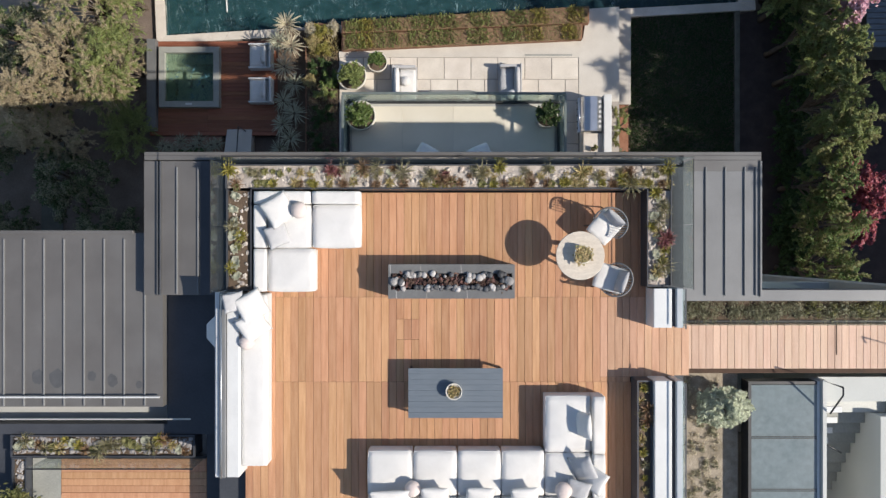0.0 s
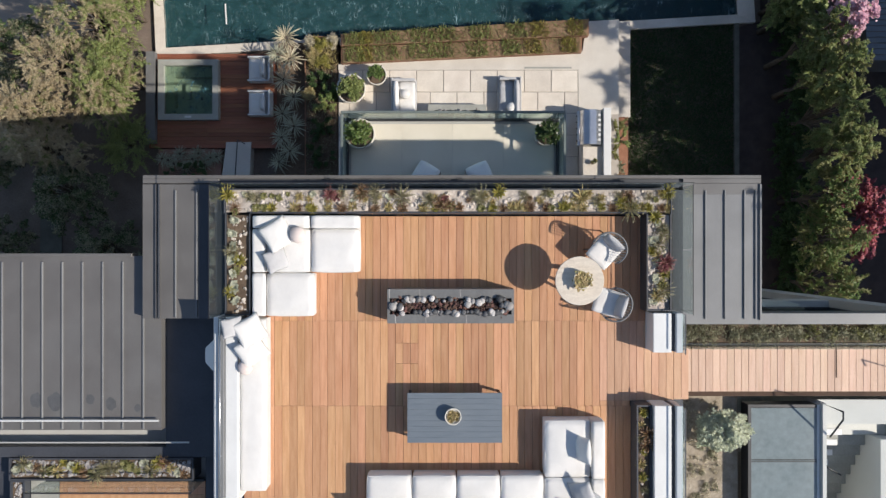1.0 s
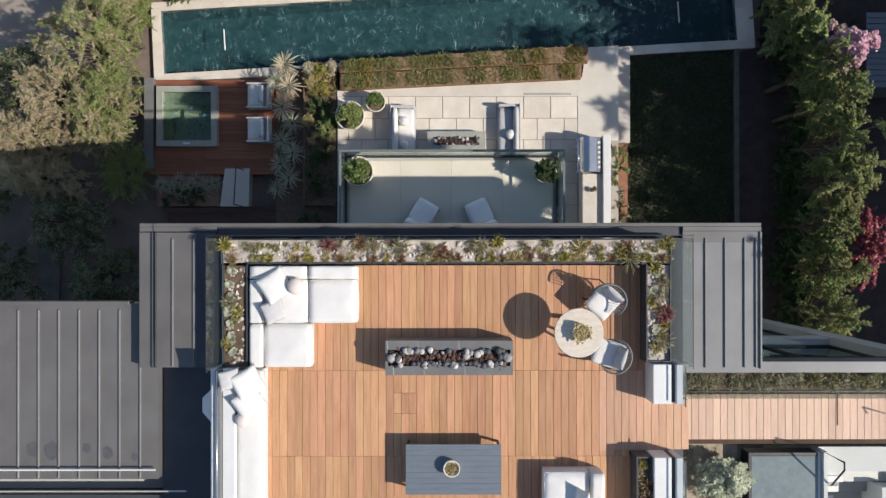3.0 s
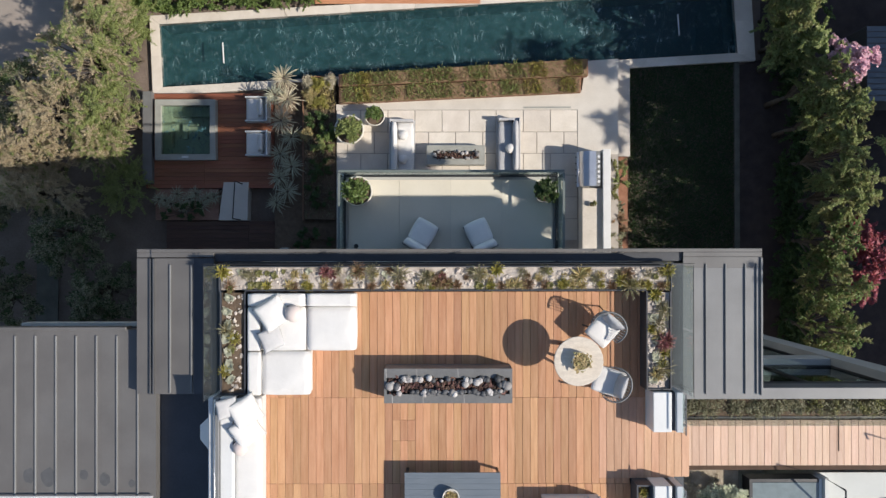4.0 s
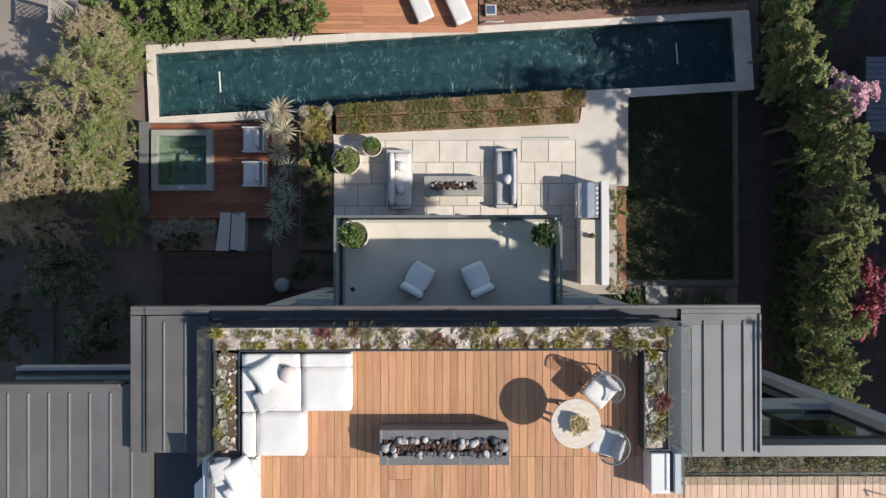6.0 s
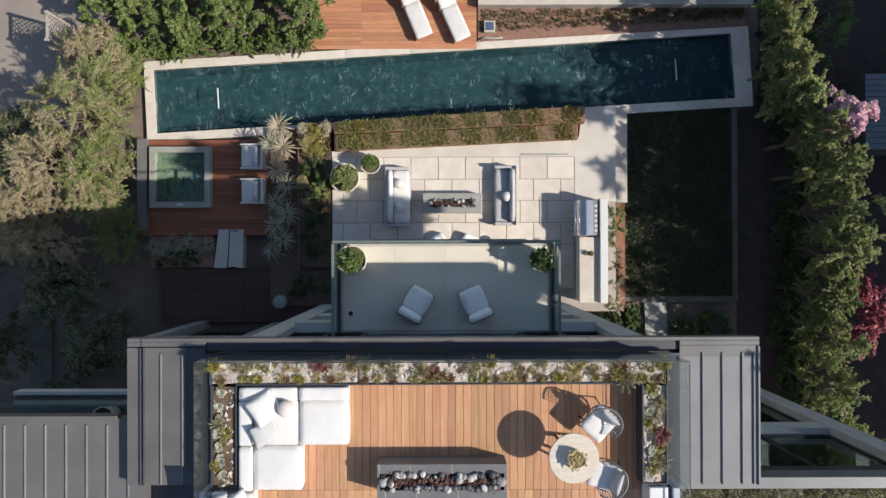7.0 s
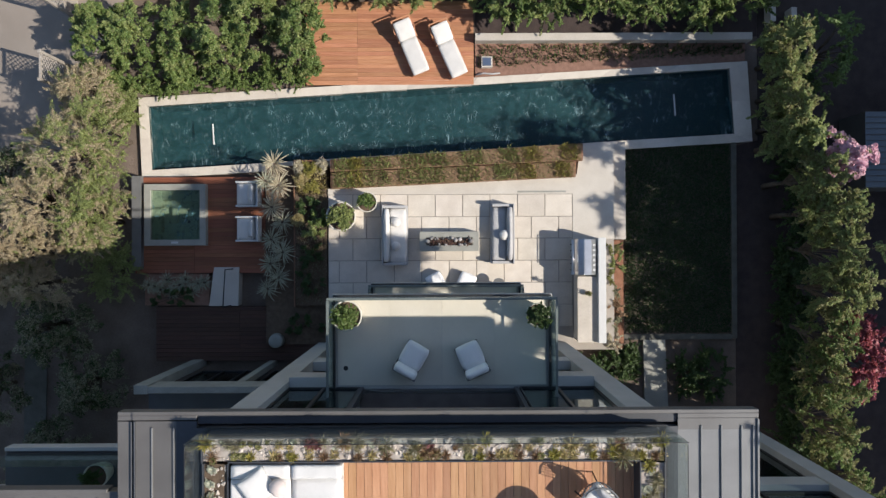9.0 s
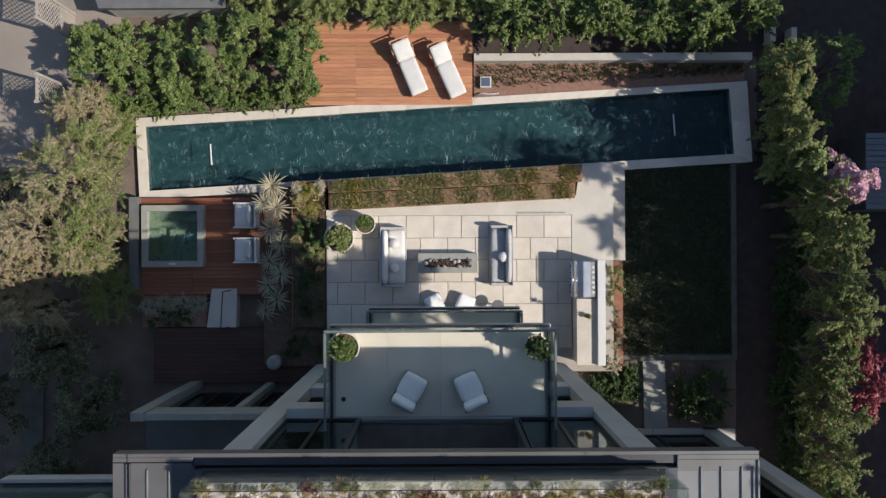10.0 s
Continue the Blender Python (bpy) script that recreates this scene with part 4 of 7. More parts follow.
def planter(name, x0, y0, x1, y1, ztop, zlow, label, soil=GRAVEL, wall=ZINC_DARK, pebbles=160, seed=1, t=0.03, stone=GRAVEL, south=None, north=True):
    p = thing(name, pose(0, 0, 0), label, "planter", "terrace planters")
    sa, sb = south or (x0 + t, x1 - t)
    sides = [(x0, y0, zlow, x0 + t, y1, ztop), (x1 - t, y0, zlow, x1, y1, ztop), (sa, y0, zlow, sb, y0 + t, ztop)]
    if north:
        sides.append((x0 + t, y1 - t, zlow, x1 - t, y1, ztop))
    part("wall_sheet", boxes(*sides), wall, p)
    bm = bmesh.new()
    nx, ny = max(2, int((x1 - x0) / 0.07)), max(2, int((y1 - y0) / 0.07))
    bmesh.ops.create_grid(bm, x_segments=nx, y_segments=ny, size=0.5)
    for v in bm.verts:
        v.co = Vector((x0 + t + (v.co.x + 0.5) * (x1 - x0 - 2 * t), y0 + t + (v.co.y + 0.5) * (y1 - y0 - 2 * t), ztop - 0.06))
        v.co.z += 0.03 * noise.noise(v.co * 5)
    part("soil", bm, soil, p, "pale gravel mulch" if soil is GRAVEL else "dark planting soil", True)
    # loose stones lying on the soil, in one mesh
    rng = random.Random(seed)
    bm = bmesh.new()
    for k in range(pebbles):
        r = rng.choice((0.018, 0.025, 0.035, 0.055))
        s = bmesh.ops.create_icosphere(bm, subdivisions=1, radius=r, matrix=Matrix.Translation(
            (rng.uniform(x0 + t + r, x1 - t - r), rng.uniform(y0 + t + r, y1 - t - r), ztop - 0.055)) @ Matrix.Rotation(rng.uniform(0, 3), 4, "Z") @ Matrix.Diagonal((1, rng.uniform(0.6, 1), 0.6, 1)))
        for v in s["verts"]:
            v.co += 0.25 * r * Vector((rng.uniform(-1, 1), rng.uniform(-1, 1), rng.uniform(-1, 1)))
    tagged(part("cobble_fill", bm, stone, p), kind="stuff")
    return p


planter("planter", -4.06, 1.12, 4.28, 1.58, 12.74, 12.16, "long dark metal planter of gravel and succulents", pebbles=520, seed=1, south=(-3.58, 3.81), t=0.022)
planter("planter", -4.04, -0.78, -3.57, 1.11, 12.74, 12.16, "narrow dark planter with white cobbles and succulents", soil=SOIL, pebbles=60, seed=2, stone=GRAVEL, north=False, t=0.022)
planter("planter", 3.80, -0.70, 4.26, 1.11, 12.76, 12.16, "dark planter of gravel and tall succulents", pebbles=170, seed=3, north=False, t=0.022)
planter("planter", 3.62, -6.6, 3.90, -2.45, 12.74, 12.16, "dark narrow planter with sparse yellow succulents", soil=SOIL, pebbles=40, seed=4)
for x in range(0, 62):
    px = -4.0 + x * 0.135 + prng.uniform(-0.05, 0.05)
    # a tidy inner row and a loose outer row
    if prng.random() < 0.55:
        put_plant(prng.choice(("agave", "agave", "dark", "agave", "rust", "aloe")), px, 1.225 + prng.uniform(-0.02, 0.03), 12.70, prng.uniform(0.7, 0.95))
    if prng.random() < 0.7:
        put_plant(prng.choice(("echeveria", "tuft", "dark", "tuft", "agave", "rust", "agave")), px, 1.42 + prng.uniform(-0.09, 0.09), 12.70, prng.uniform(0.45, 0.8))
for x, y, k, s in ((-2.1, 1.48, "red", 0.85), (-1.98, 1.44, "red", 0.7), (0.05, 1.38, "red", 0.6), (-0.05, 1.30, "rust", 1.1), (0.12, 1.27, "rust", 1.0), (-0.75, 1.42, "tuft", 1.2), (0.72, 1.42, "tuft", 1.1),
                   (1.05, 1.52, "aloe", 1.2), (2.6, 1.42, "agave", 1.3), (3.35, 1.30, "aloe", 1.2), (3.45, 1.42, "rust", 1.1), (4.20, 1.50, "aloe", 1.2), (-4.0, 1.47, "aloe", 1.3),
                   (-0.25, 1.35, "tuft", 1.0), (3.5, 1.2, "tuft", 1.3), (-1.5, 1.5, "rust", 1.2), (-1.25, 1.5, "tuft", 0.9)):
    put_plant(k, x, y, 12.71, s)
for i in range(16):
    put_plant(prng.choice(("aloe", "agave", "tuft", "agave", "echeveria")), 4.02 + prng.uniform(-0.13, 0.13), 1.05 - i * 0.105, 12.73, prng.uniform(0.7, 1.25))
put_plant("red", 4.16, 0.20, 12.75, 1.1)
put_plant("red", 4.10, 0.12, 12.75, 0.8)
for i in range(7):
    put_plant("echeveria", -3.88 + prng.uniform(-0.04, 0.05), 1.0 - i * 0.25, 12.71, prng.uniform(0.9, 1.3))
for y in (1.15, 0.42, 0.25, 0.05, -0.35):
    put_plant(prng.choice(("tuft", "dark", "aloe")), -3.86 + prng.uniform(-0.1, 0.08), y, 12.71, prng.uniform(0.7, 1.1))
for i in range(9):
    put_plant(prng.choice(("aloe", "aloe", "agave", "tuft")), 3.74 + prng.uniform(-0.05, 0.05), -2.6 - i * 0.24, 12.70, prng.uniform(0.55, 0.85))
put_plant("rust", 3.84, -3.0, 12.71, 1.4)
put_plant("rust", 3.82, -3.2, 12.71, 1.2)


def glass_rail(name, a, b, z0, z1, panels, label, material=GLASS, cap=None, channel=BLACK_METAL, clips=False, shoe=0.05):
    """A frameless glass balustrade from a to b: a base channel, panes and small clips."""
    a, b = Vector((*a, 0)), Vector((*b, 0))
    way = (b - a).normalized()
    length = (b - a).length
    root = thing(name, Matrix.Translation((a.x, a.y, z0)) @ Matrix.Rotation(math.atan2(way.y, way.x), 4, "Z"), label, "balustrade", "glass balustrades")
    h = z1 - z0
    part("base_channel", boxes((0, -shoe / 2, 0, length, shoe / 2, 0.09), bev=0.004), channel, root)
    p = length / panels
    for i in range(panels):
        pane = part("pane", boxes((i * p + 0.008, -0.007, 0.09, (i + 1) * p - 0.008, 0.007, h)), material, root)
        pane.visible_shadow = False
        if clips:
            for u in (0.2, 0.8):
                part("clip", boxes((i * p + u * p - 0.02, -0.028, h * 0.3, i * p + u * p + 0.02, 0.028, h * 0.3 + 0.04), bev=0.005), STEEL, pane)
    if cap:
        part("top_rail", boxes((0, -0.03, h, length, 0.03, h + 0.035), bev=0.006), cap, root, "slim metal top rail")
    return root


BEAD = 0.012
for a, b, k, where in (((-4.14, 1.63), (4.46, 1.63), 6, "along the front planter"), ((-4.12, -0.78), (-4.12, 1.60), 2, "beside the west planter"), ((4.44, 1.60), (4.44, -0.72), 2, "beside the east planter")):
    r = glass_rail("glass_balustrade", a, b, 12.16, 13.38, k, "clear frameless glass balustrade " + where, shoe=0.04)
    run = (Vector(b) - Vector(a)).length
    part("edge_bead", boxes((0, -BEAD / 2, 1.221, run, BEAD / 2, 1.233)), BLACK_METAL, r, "thin dark edge bead")
glass_rail("glass_balustrade", (4.74, -1.46), (10.3, -1.46), 11.62, 12.35, 4, "clear glass balustrade between hedge and walkway", clips=False)


# low white upstands with a rail along the outer edge
def white_upstand(x0, y0, x1, y1, z1, label):
    w = thing("low_wall", pose(0, 0, 0), label, "wall", "low white walls")
    part("body", boxes((x0, y0, 12.16, x1 - 0.20, y1, z1), bev=0.015, seg=2), WHITE_PAINT, w)
    part("groove", boxes((x1 - 0.20, y0 + 0.02, 12.16, x1 - 0.12, y1 - 0.02, z1 - 0.06)), ZINC_DARK, w)
    part("capping", boxes((x1 - 0.12, y0, 12.16, x1, y1, z1 + 0.02), bev=0.01), CAP_BLUE, w, "pale blue-grey metal capping")
    pane = part("pane", boxes((x1 - 0.028, y0 + 0.01, z1 + 0.02, x1 - 0.016, y1 - 0.01, z1 + 0.22)), GLASS, w, "low clear glass pane")
    pane.visible_shadow = False
    part("top_bead", boxes((x1 - 0.032, y0, z1 + 0.22, x1 - 0.012, y1, z1 + 0.235)), ZINC_DARK, w, "thin dark metal bead")
    return w


white_upstand(3.90, -1.46, 4.44, -0.73, 12.83, "low white painted wall with glass edge")
white_upstand(3.92, -6.6, 4.44, -2.44, 12.83, "long low white wall beside the dark planter")

# step down to the walkway
tagged(part("step_riser", boxes((4.46, -2.43, 11.62, 4.72, -1.48, 12.28)), JOIST), "dark timber riser below the terrace edge", "step", kind="structure")


# ---- roof terrace: seating ----
def piping(cushion_ob, w, d, h, inset=0.012):
    """A sewn welt round the upper edge of a seat cushion."""
    r = 0.05
    pts = []
    for cx, cy, a0 in ((w / 2 - r, d / 2 - r, 0), (-w / 2 + r, d / 2 - r, 90), (-w / 2 + r, -d / 2 + r, 180), (w / 2 - r, -d / 2 + r, 270)):
        for k in range(5):
            a = radians(a0 + 22.5 * k)
            pts.append((cx + (r - inset) * math.cos(a), cy + (r - inset) * math.sin(a), h - 0.016))
    bm = bmesh.new()
    tube(bm, pts, 0.007, 5, True)
    part("piping", bm, FABRIC, cushion_ob, "", True)


def sofa_module(name, x0, y0, x1, y1, back, label, seed, seat_h=0.37, back_h=0.44, bw=0.24, z=None):
    """A low sofa block; back: the sides ('n', 'w', ...) that carry a back rest."""
    z = DECK if z is None else z
    s = thing(name, pose((x0 + x1) / 2, (y0 + y1) / 2, z), label, "sofa", "white outdoor sofa modules")
    w, d = x1 - x0, y1 - y0
    part("plinth", boxes((-w / 2 + 0.02, -d / 2 + 0.02, 0, w / 2 - 0.02, d / 2 - 0.02, 0.13), bev=0.01), FABRIC, s)
    ax0, ax1, ay0, ay1 = -w / 2, w / 2, -d / 2, d / 2
    for side in back:
        if side == "n":
            part("backrest", cushion(ax1 - ax0 - 0.008, bw, back_h - 0.12, 0.006, 0.022, seed), FABRIC, s, "", True, pose((ax0 + ax1) / 2, ay1 - bw / 2, 0.12))
            ay1 -= bw + 0.008
        if side == "s":
            part("backrest", cushion(ax1 - ax0 - 0.008, bw, back_h - 0.12, 0.006, 0.022, seed), FABRIC, s, "", True, pose((ax0 + ax1) / 2, ay0 + bw / 2, 0.12))
            ay0 += bw + 0.008
        if side == "w":
            part("backrest", cushion(bw, ay1 - ay0 - 0.008, back_h - 0.12, 0.006, 0.022, seed), FABRIC, s, "", True, pose(ax0 + bw / 2, (ay0 + ay1) / 2, 0.12))
            ax0 += bw + 0.008
        if side == "e":
            part("backrest", cushion(bw, ay1 - ay0 - 0.008, back_h - 0.12, 0.006, 0.022, seed), FABRIC, s, "", True, pose(ax1 - bw / 2, (ay0 + ay1) / 2, 0.12))
            ax1 -= bw + 0.008
    seat = part("seat_cushion", cushion(ax1 - ax0 - 0.006, ay1 - ay0 - 0.006, seat_h - 0.12, 0.03, 0.032, seed + 3, 0.014), FABRIC, s, "", True, pose((ax0 + ax1) / 2, (ay0 + ay1) / 2, 0.12))
    piping(seat, ax1 - ax0 - 0.006, ay1 - ay0 - 0.006, seat_h - 0.12)
    return s


def scatter(x, y, z, w, d, h, rx, ry, rz, material, label, seed):
    ob = part("scatter_cushion", pillow(w, d, h, seed), material, None, "", True, pose(x, y, z, rx, ry, rz))
    return tagged(ob, label, "cushion", "scatter cushions")


def ball_cushion(x, y, z, r, label, material=FABRIC_PINK):
    bm = ball(r, 3, 0.8, 0.05, 3)
    for v in bm.verts:
        v.co.z += r * 0.8
    ob = part("round_cushion", bm, material, None, "", True, pose(x, y, z))
    return tagged(ob, label, "cushion", "round cushions")


SOFA = "white upholstered low outdoor sofa module"
sofa_module("sofa_module", -2.45, 0.02, -1.54, 1.08, "n", SOFA + " with back rest", 1)
sofa_module("corner_sofa_module", -3.53, 0.02, -2.46, 1.08, "nw", SOFA + " filling a corner", 2)
sofa_module("sofa_module", -3.53, -0.80, -2.39, 0.01, "w", SOFA + " with side back rest", 3)
scatter(-3.06, 0.72, 12.74, 0.56, 0.54, 0.18, 4, 14, 34, FABRIC, "large white scatter cushion leaning in the corner", 1)
scatter(-3.10, 0.25, 12.72, 0.44, 0.42, 0.15, 8, 22, 24, FABRIC_GREY, "grey scatter cushion on the corner sofa", 3)
ball_cushion(-2.66, 0.72, 12.73, 0.155, "round blush cushion on the white corner sofa")

# the long bench on the west edge, built against a white wall
B = thing("long_bench", pose(0, 0, 0), "long white built-in bench with low back wall", "bench")
part("back_wall", boxes((-4.00, -4.22, 12.16, -3.76, -0.80, 12.86), bev=0.02, seg=2), WHITE_PAINT, B)
part("cap_strip", boxes((-4.12, -4.22, 12.16, -4.005, -0.80, 12.90), bev=0.01), ZINC_LIGHT, B, "pale metal cap strip")
part("outer_wall", boxes((-4.22, -4.22, 11.62, -4.125, -0.80, 12.84), bev=0.01), WHITE_PAINT, B)
part("seat_base", boxes((-3.76, -4.06, DECK, -3.29, -0.84, DECK + 0.28), bev=0.012), WHITE_PAINT, B)
part("seat_cushion", cushion(0.49, 3.2, 0.15, 0.012, 0.035, 20), FABRIC, B, "", True, pose(-3.515, -2.45, DECK + 0.275))
bm = bmesh.new()
tube(bm, [(-4.06, -4.2, 12.98), (-4.06, -0.82, 12.98)], 0.014, 8)
for i in range(5):
    y = -4.18 + i * 0.835
    tube(bm, [(-4.06, y, 12.89), (-4.06, y, 12.98)], 0.009, 6)
part("rail", bm, STEEL, B, "thin steel rail", True)
scatter(-3.56, -1.06, 12.82, 0.54, 0.52, 0.17, 6, 22, 30, FABRIC, "white scatter cushion leaning on the bench", 5)
scatter(-3.53, -1.42, 12.80, 0.54, 0.50, 0.17, 4, 18, 34, FABRIC, "white scatter cushion slumped on the bench", 6)
# this grey shape covers a cushion and the shadow beside it
scatter(-3.86, -0.98, 12.93, 0.40, 0.36, 0.12, 0, 30, 12, FABRIC_GREY, "grey cushion on the bench wall, its shadow included", 7)
ball_cushion(-3.62, -1.72, 12.76, 0.14, "round blush cushion on the long bench")

# a pale tapered wedge beside the bench
bm = bmesh.new()
v = [bm.verts.new(p) for p in ((-4.56, -1.45, 12.30), (-4.56, -1.72, 12.30), (-4.30, -1.95, 12.42), (-4.30, -1.22, 12.42),
                               (-4.56, -1.45, 11.62), (-4.56, -1.72, 11.62), (-4.30, -1.95, 11.62), (-4.30, -1.22, 11.62))]
for f in ((0, 1, 2, 3), (4, 7, 6, 5), (0, 4, 5, 1), (1, 5, 6, 2), (2, 6, 7, 3), (3, 7, 4, 0)):
    bm.faces.new([v[i] for i in f])
bmesh.ops.recalc_face_normals(bm, faces=bm.faces)
bmesh.ops.bevel(bm, geom=bm.edges[:], offset=0.012, segments=2, affect="EDGES")
tagged(part("roof_vent", bm, WHITE_PAINT), "pale tapered wedge beside the bench", "vent")

# the large L-shaped sofa
for i, (a, b) in enumerate(((-1.41, -0.565), (-0.56, 0.265), (0.27, 1.085), (1.09, 1.895))):
    sofa_module("sofa_module", a, -4.86, b, -3.76, "s", SOFA + " in a long row", 30 + i, 0.41, 0.52)
sofa_module("corner_sofa_module", 1.90, -4.86, 3.01, -3.80, "se", SOFA + " at the long corner", 35, 0.41, 0.52)
sofa_module("sofa_module", 1.90, -3.795, 3.01, -2.73, "e", SOFA + " ending the long sofa", 36, 0.41, 0.52)
for i, x in enumerate((-0.15, 0.68, 1.5)):
    scatter(x, -4.50, 12.82, 0.54, 0.46, 0.15, 38, 0, prng.uniform(-5, 5), FABRIC, "white scatter cushion leaning on the long sofa", 40 + i)
scatter(-0.98, -4.55, 12.84, 0.80, 0.40, 0.13, 34, 0, 2, FABRIC, "wide white back cushion on the long sofa", 47)
scatter(2.66, -3.24, 12.84, 0.48, 0.50, 0.15, 0, -66, 2, FABRIC, "white scatter cushion leaning on the sofa arm", 44)
scatter(2.62, -4.02, 12.84, 0.50, 0.48, 0.15, 4, -40, 20, FABRIC_GREY, "grey scatter cushion leaning in the sofa corner", 45)
scatter(2.80, -4.22, 12.86, 0.50, 0.48, 0.15, 20, -30, -32, FABRIC, "white scatter cushion leaning in the sofa corner", 46)
scatter(2.50, -4.40, 12.82, 0.44, 0.44, 0.15, 30, -10, -14, FABRIC_GREY, "grey scatter cushion leaning in the sofa corner", 48)
ball_cushion(-0.56, -4.42, 12.77, 0.15, "round blush cushion on the long sofa")
ball_cushion(2.22, -4.45, 12.77, 0.16, "round pink cushion in the sofa corner")


# ---- fire pits ----
def fire_pit(x0, y0, x1, y1, z, h, label, stone, seed, trough, balls, veins=True):
    p = thing("fire_pit", pose((x0 + x1) / 2, (y0 + y1) / 2, z), label, "fire pit", "linear fire pits")
    w, d = x1 - x0, y1 - y0
    tw, td = trough
    body = part("body", boxes((-w / 2, -d / 2, 0, -tw / 2, d / 2, h), (tw / 2, -d / 2, 0, w / 2, d / 2, h),
                       (-tw / 2, -d / 2, 0, tw / 2, -td / 2, h), (-tw / 2, td / 2, 0, tw / 2, d / 2, h), (-tw / 2, -td / 2, 0, tw / 2, td / 2, h - 0.12)), stone, p)
    if veins:
        for u, s in ((-0.46, 0.1), (-0.22, 0.06), (0.10, 0.09)):
            bm = bmesh.new()
            xa = u * w
            for side in (-1, 1):
                ya, yb = side * d / 2 * 0.995, side * (td / 2 + 0.005)
                xm = xa + (0.055 if side < 0 else -0.055) * w * 0.4
                vs = [bm.verts.new(q) for q in ((xa + side * -0.06 - 0.008, ya, h + 0.0015), (xa + side * -0.06 + 0.008, ya, h + 0.0015), (xm + 0.006, yb, h + 0.0015), (xm - 0.006, yb, h + 0.0015))]
                bm.faces.new(vs if side < 0 else vs[::-1])
            part("vein", bm, PEBBLE, body, "pale stone vein")
    rng = random.Random(seed)
    # a bed of lava rock, in one mesh
    bm = bmesh.new()
    for k in range(int(520 * tw / 2)):
        r = rng.uniform(0.018, 0.045)
        s = bmesh.ops.create_icosphere(bm, subdivisions=1, radius=r, matrix=Matrix.Translation(
            (rng.uniform(-tw / 2 + 0.03, tw / 2 - 0.03), rng.gauss(0, td * 0.22), h - 0.07 + rng.uniform(0, 0.07))))
        for v in s["verts"]:
            v.co += 0.35 * r * Vector((rng.uniform(-1, 1), rng.uniform(-1, 1), rng.uniform(-1, 1)))
    tagged(part("lava_bed", bm, LAVA, p, "dark red-brown lava rock"), kind="stuff")
    shapes = [mesh_of("ball_stone", ball(1.0, i, 0.85, 0.12, 2), (PEBBLE, PEBBLE_DARK, PEBBLE_DARK, PEBBLE)[i], True) for i in range(4)]
    for k in range(balls):
        u = -tw / 2 + 0.05 + (tw - 0.1) * ((k * 0.618034) % 1.0)
        edge = abs(u) / (tw / 2)
        r = rng.choice((0.028, 0.035, 0.042, 0.05, 0.06)) * (1.25 if edge > 0.8 else 1.0)
        y = rng.choice((-1, 1)) * rng.uniform(0.3, 0.5) * td if edge < 0.8 else rng.uniform(-0.45, 0.45) * td
        ob = new("ball_stone", shapes[rng.choice((0, 1, 2, 3, 0, 1))])
        ob.parent = p
        ob.matrix_basis = Matrix.LocRotScale((u, y, h + r * 0.35), Euler((rng.uniform(0, 3), 0, rng.uniform(0, 3))), (r, r, r))
    for u, y, r in ((-tw / 2 + 0.06, 0.0, 0.078), (tw / 2 - 0.05, 0.01, 0.085), (tw * 0.14, 0.04, 0.07), (tw * 0.23, 0.07, 0.07)):
        ob = new("ball_stone", shapes[0 if u < 0 or u > 0.6 else 3])
        ob.parent = p
        ob.matrix_basis = Matrix.LocRotScale((u, y, h + r * 0.5), Euler((0, 0, rng.uniform(0, 3))), (r, r, r))
    return p


fire_pit(-1.01, -0.915, 1.325, -0.285, DECK, 0.54, "dark stone linear fire pit filled with round stones", STONE_DARK, 4, (2.24, 0.30), 90)

# ---- coffee table ----
CT = thing("coffee_table", pose(0.235, -2.695, DECK), "blue-grey slatted low rectangular coffee table", "table")
for i in range(9):
    y = -0.465 + 0.1035 * i
    part("slat", boxes((-0.885, y, 0.345, 0.885, y + 0.1022, 0.37), bev=0.002), SLATE_BLUE, CT)
part("apron", boxes((-0.86, -0.44, 0.29, 0.86, -0.41, 0.345), (-0.86, 0.41, 0.29, 0.86, 0.44, 0.345), (-0.86, -0.41, 0.29, -0.83, 0.41, 0.345), (0.83, -0.41, 0.29, 0.86, 0.41, 0.345)), BLACK_METAL, CT)
for sx in (-1, 1):
    for sy in (-1, 1):
        part("leg", boxes((sx * 0.845 - 0.022, sy * 0.425 - 0.022, 0, sx * 0.845 + 0.022, sy * 0.425 + 0.022, 0.29), bev=0.004), BLACK_METAL, CT)


def bowl_plant(x, y, z, r, label, seed, leaf=LEAF_LIME, grow=0.42):
    b = thing("bowl_planter", pose(x, y, z), label, "planter")
    part("bowl", lathe([(r * 0.55, 0), (r * 0.8, 0.02), (r * 0.97, r * 0.55), (r, r * 0.95), (r * 0.9, r * 0.95), (r * 0.85, r * 0.7)]), TERRACOTTA, b, "pale ceramic bowl", True)
    rng = random.Random(seed)
    for k in range(9):
        a, q = 2.4 * k, r * 0.62 * math.sqrt(k / 9)
        part("rosette", rosette(16, r * grow, r * grow * 0.26, 0.75, rng, 3), leaf, b, "", False, pose(q * math.cos(a), q * math.sin(a), r * 0.82, 0, 0, 40 * k))
    return b


bowl_plant(0.20, -2.64, DECK + 0.37, 0.155, "white bowl of golden succulents on the coffee table", 2, LEAF_GOLD)

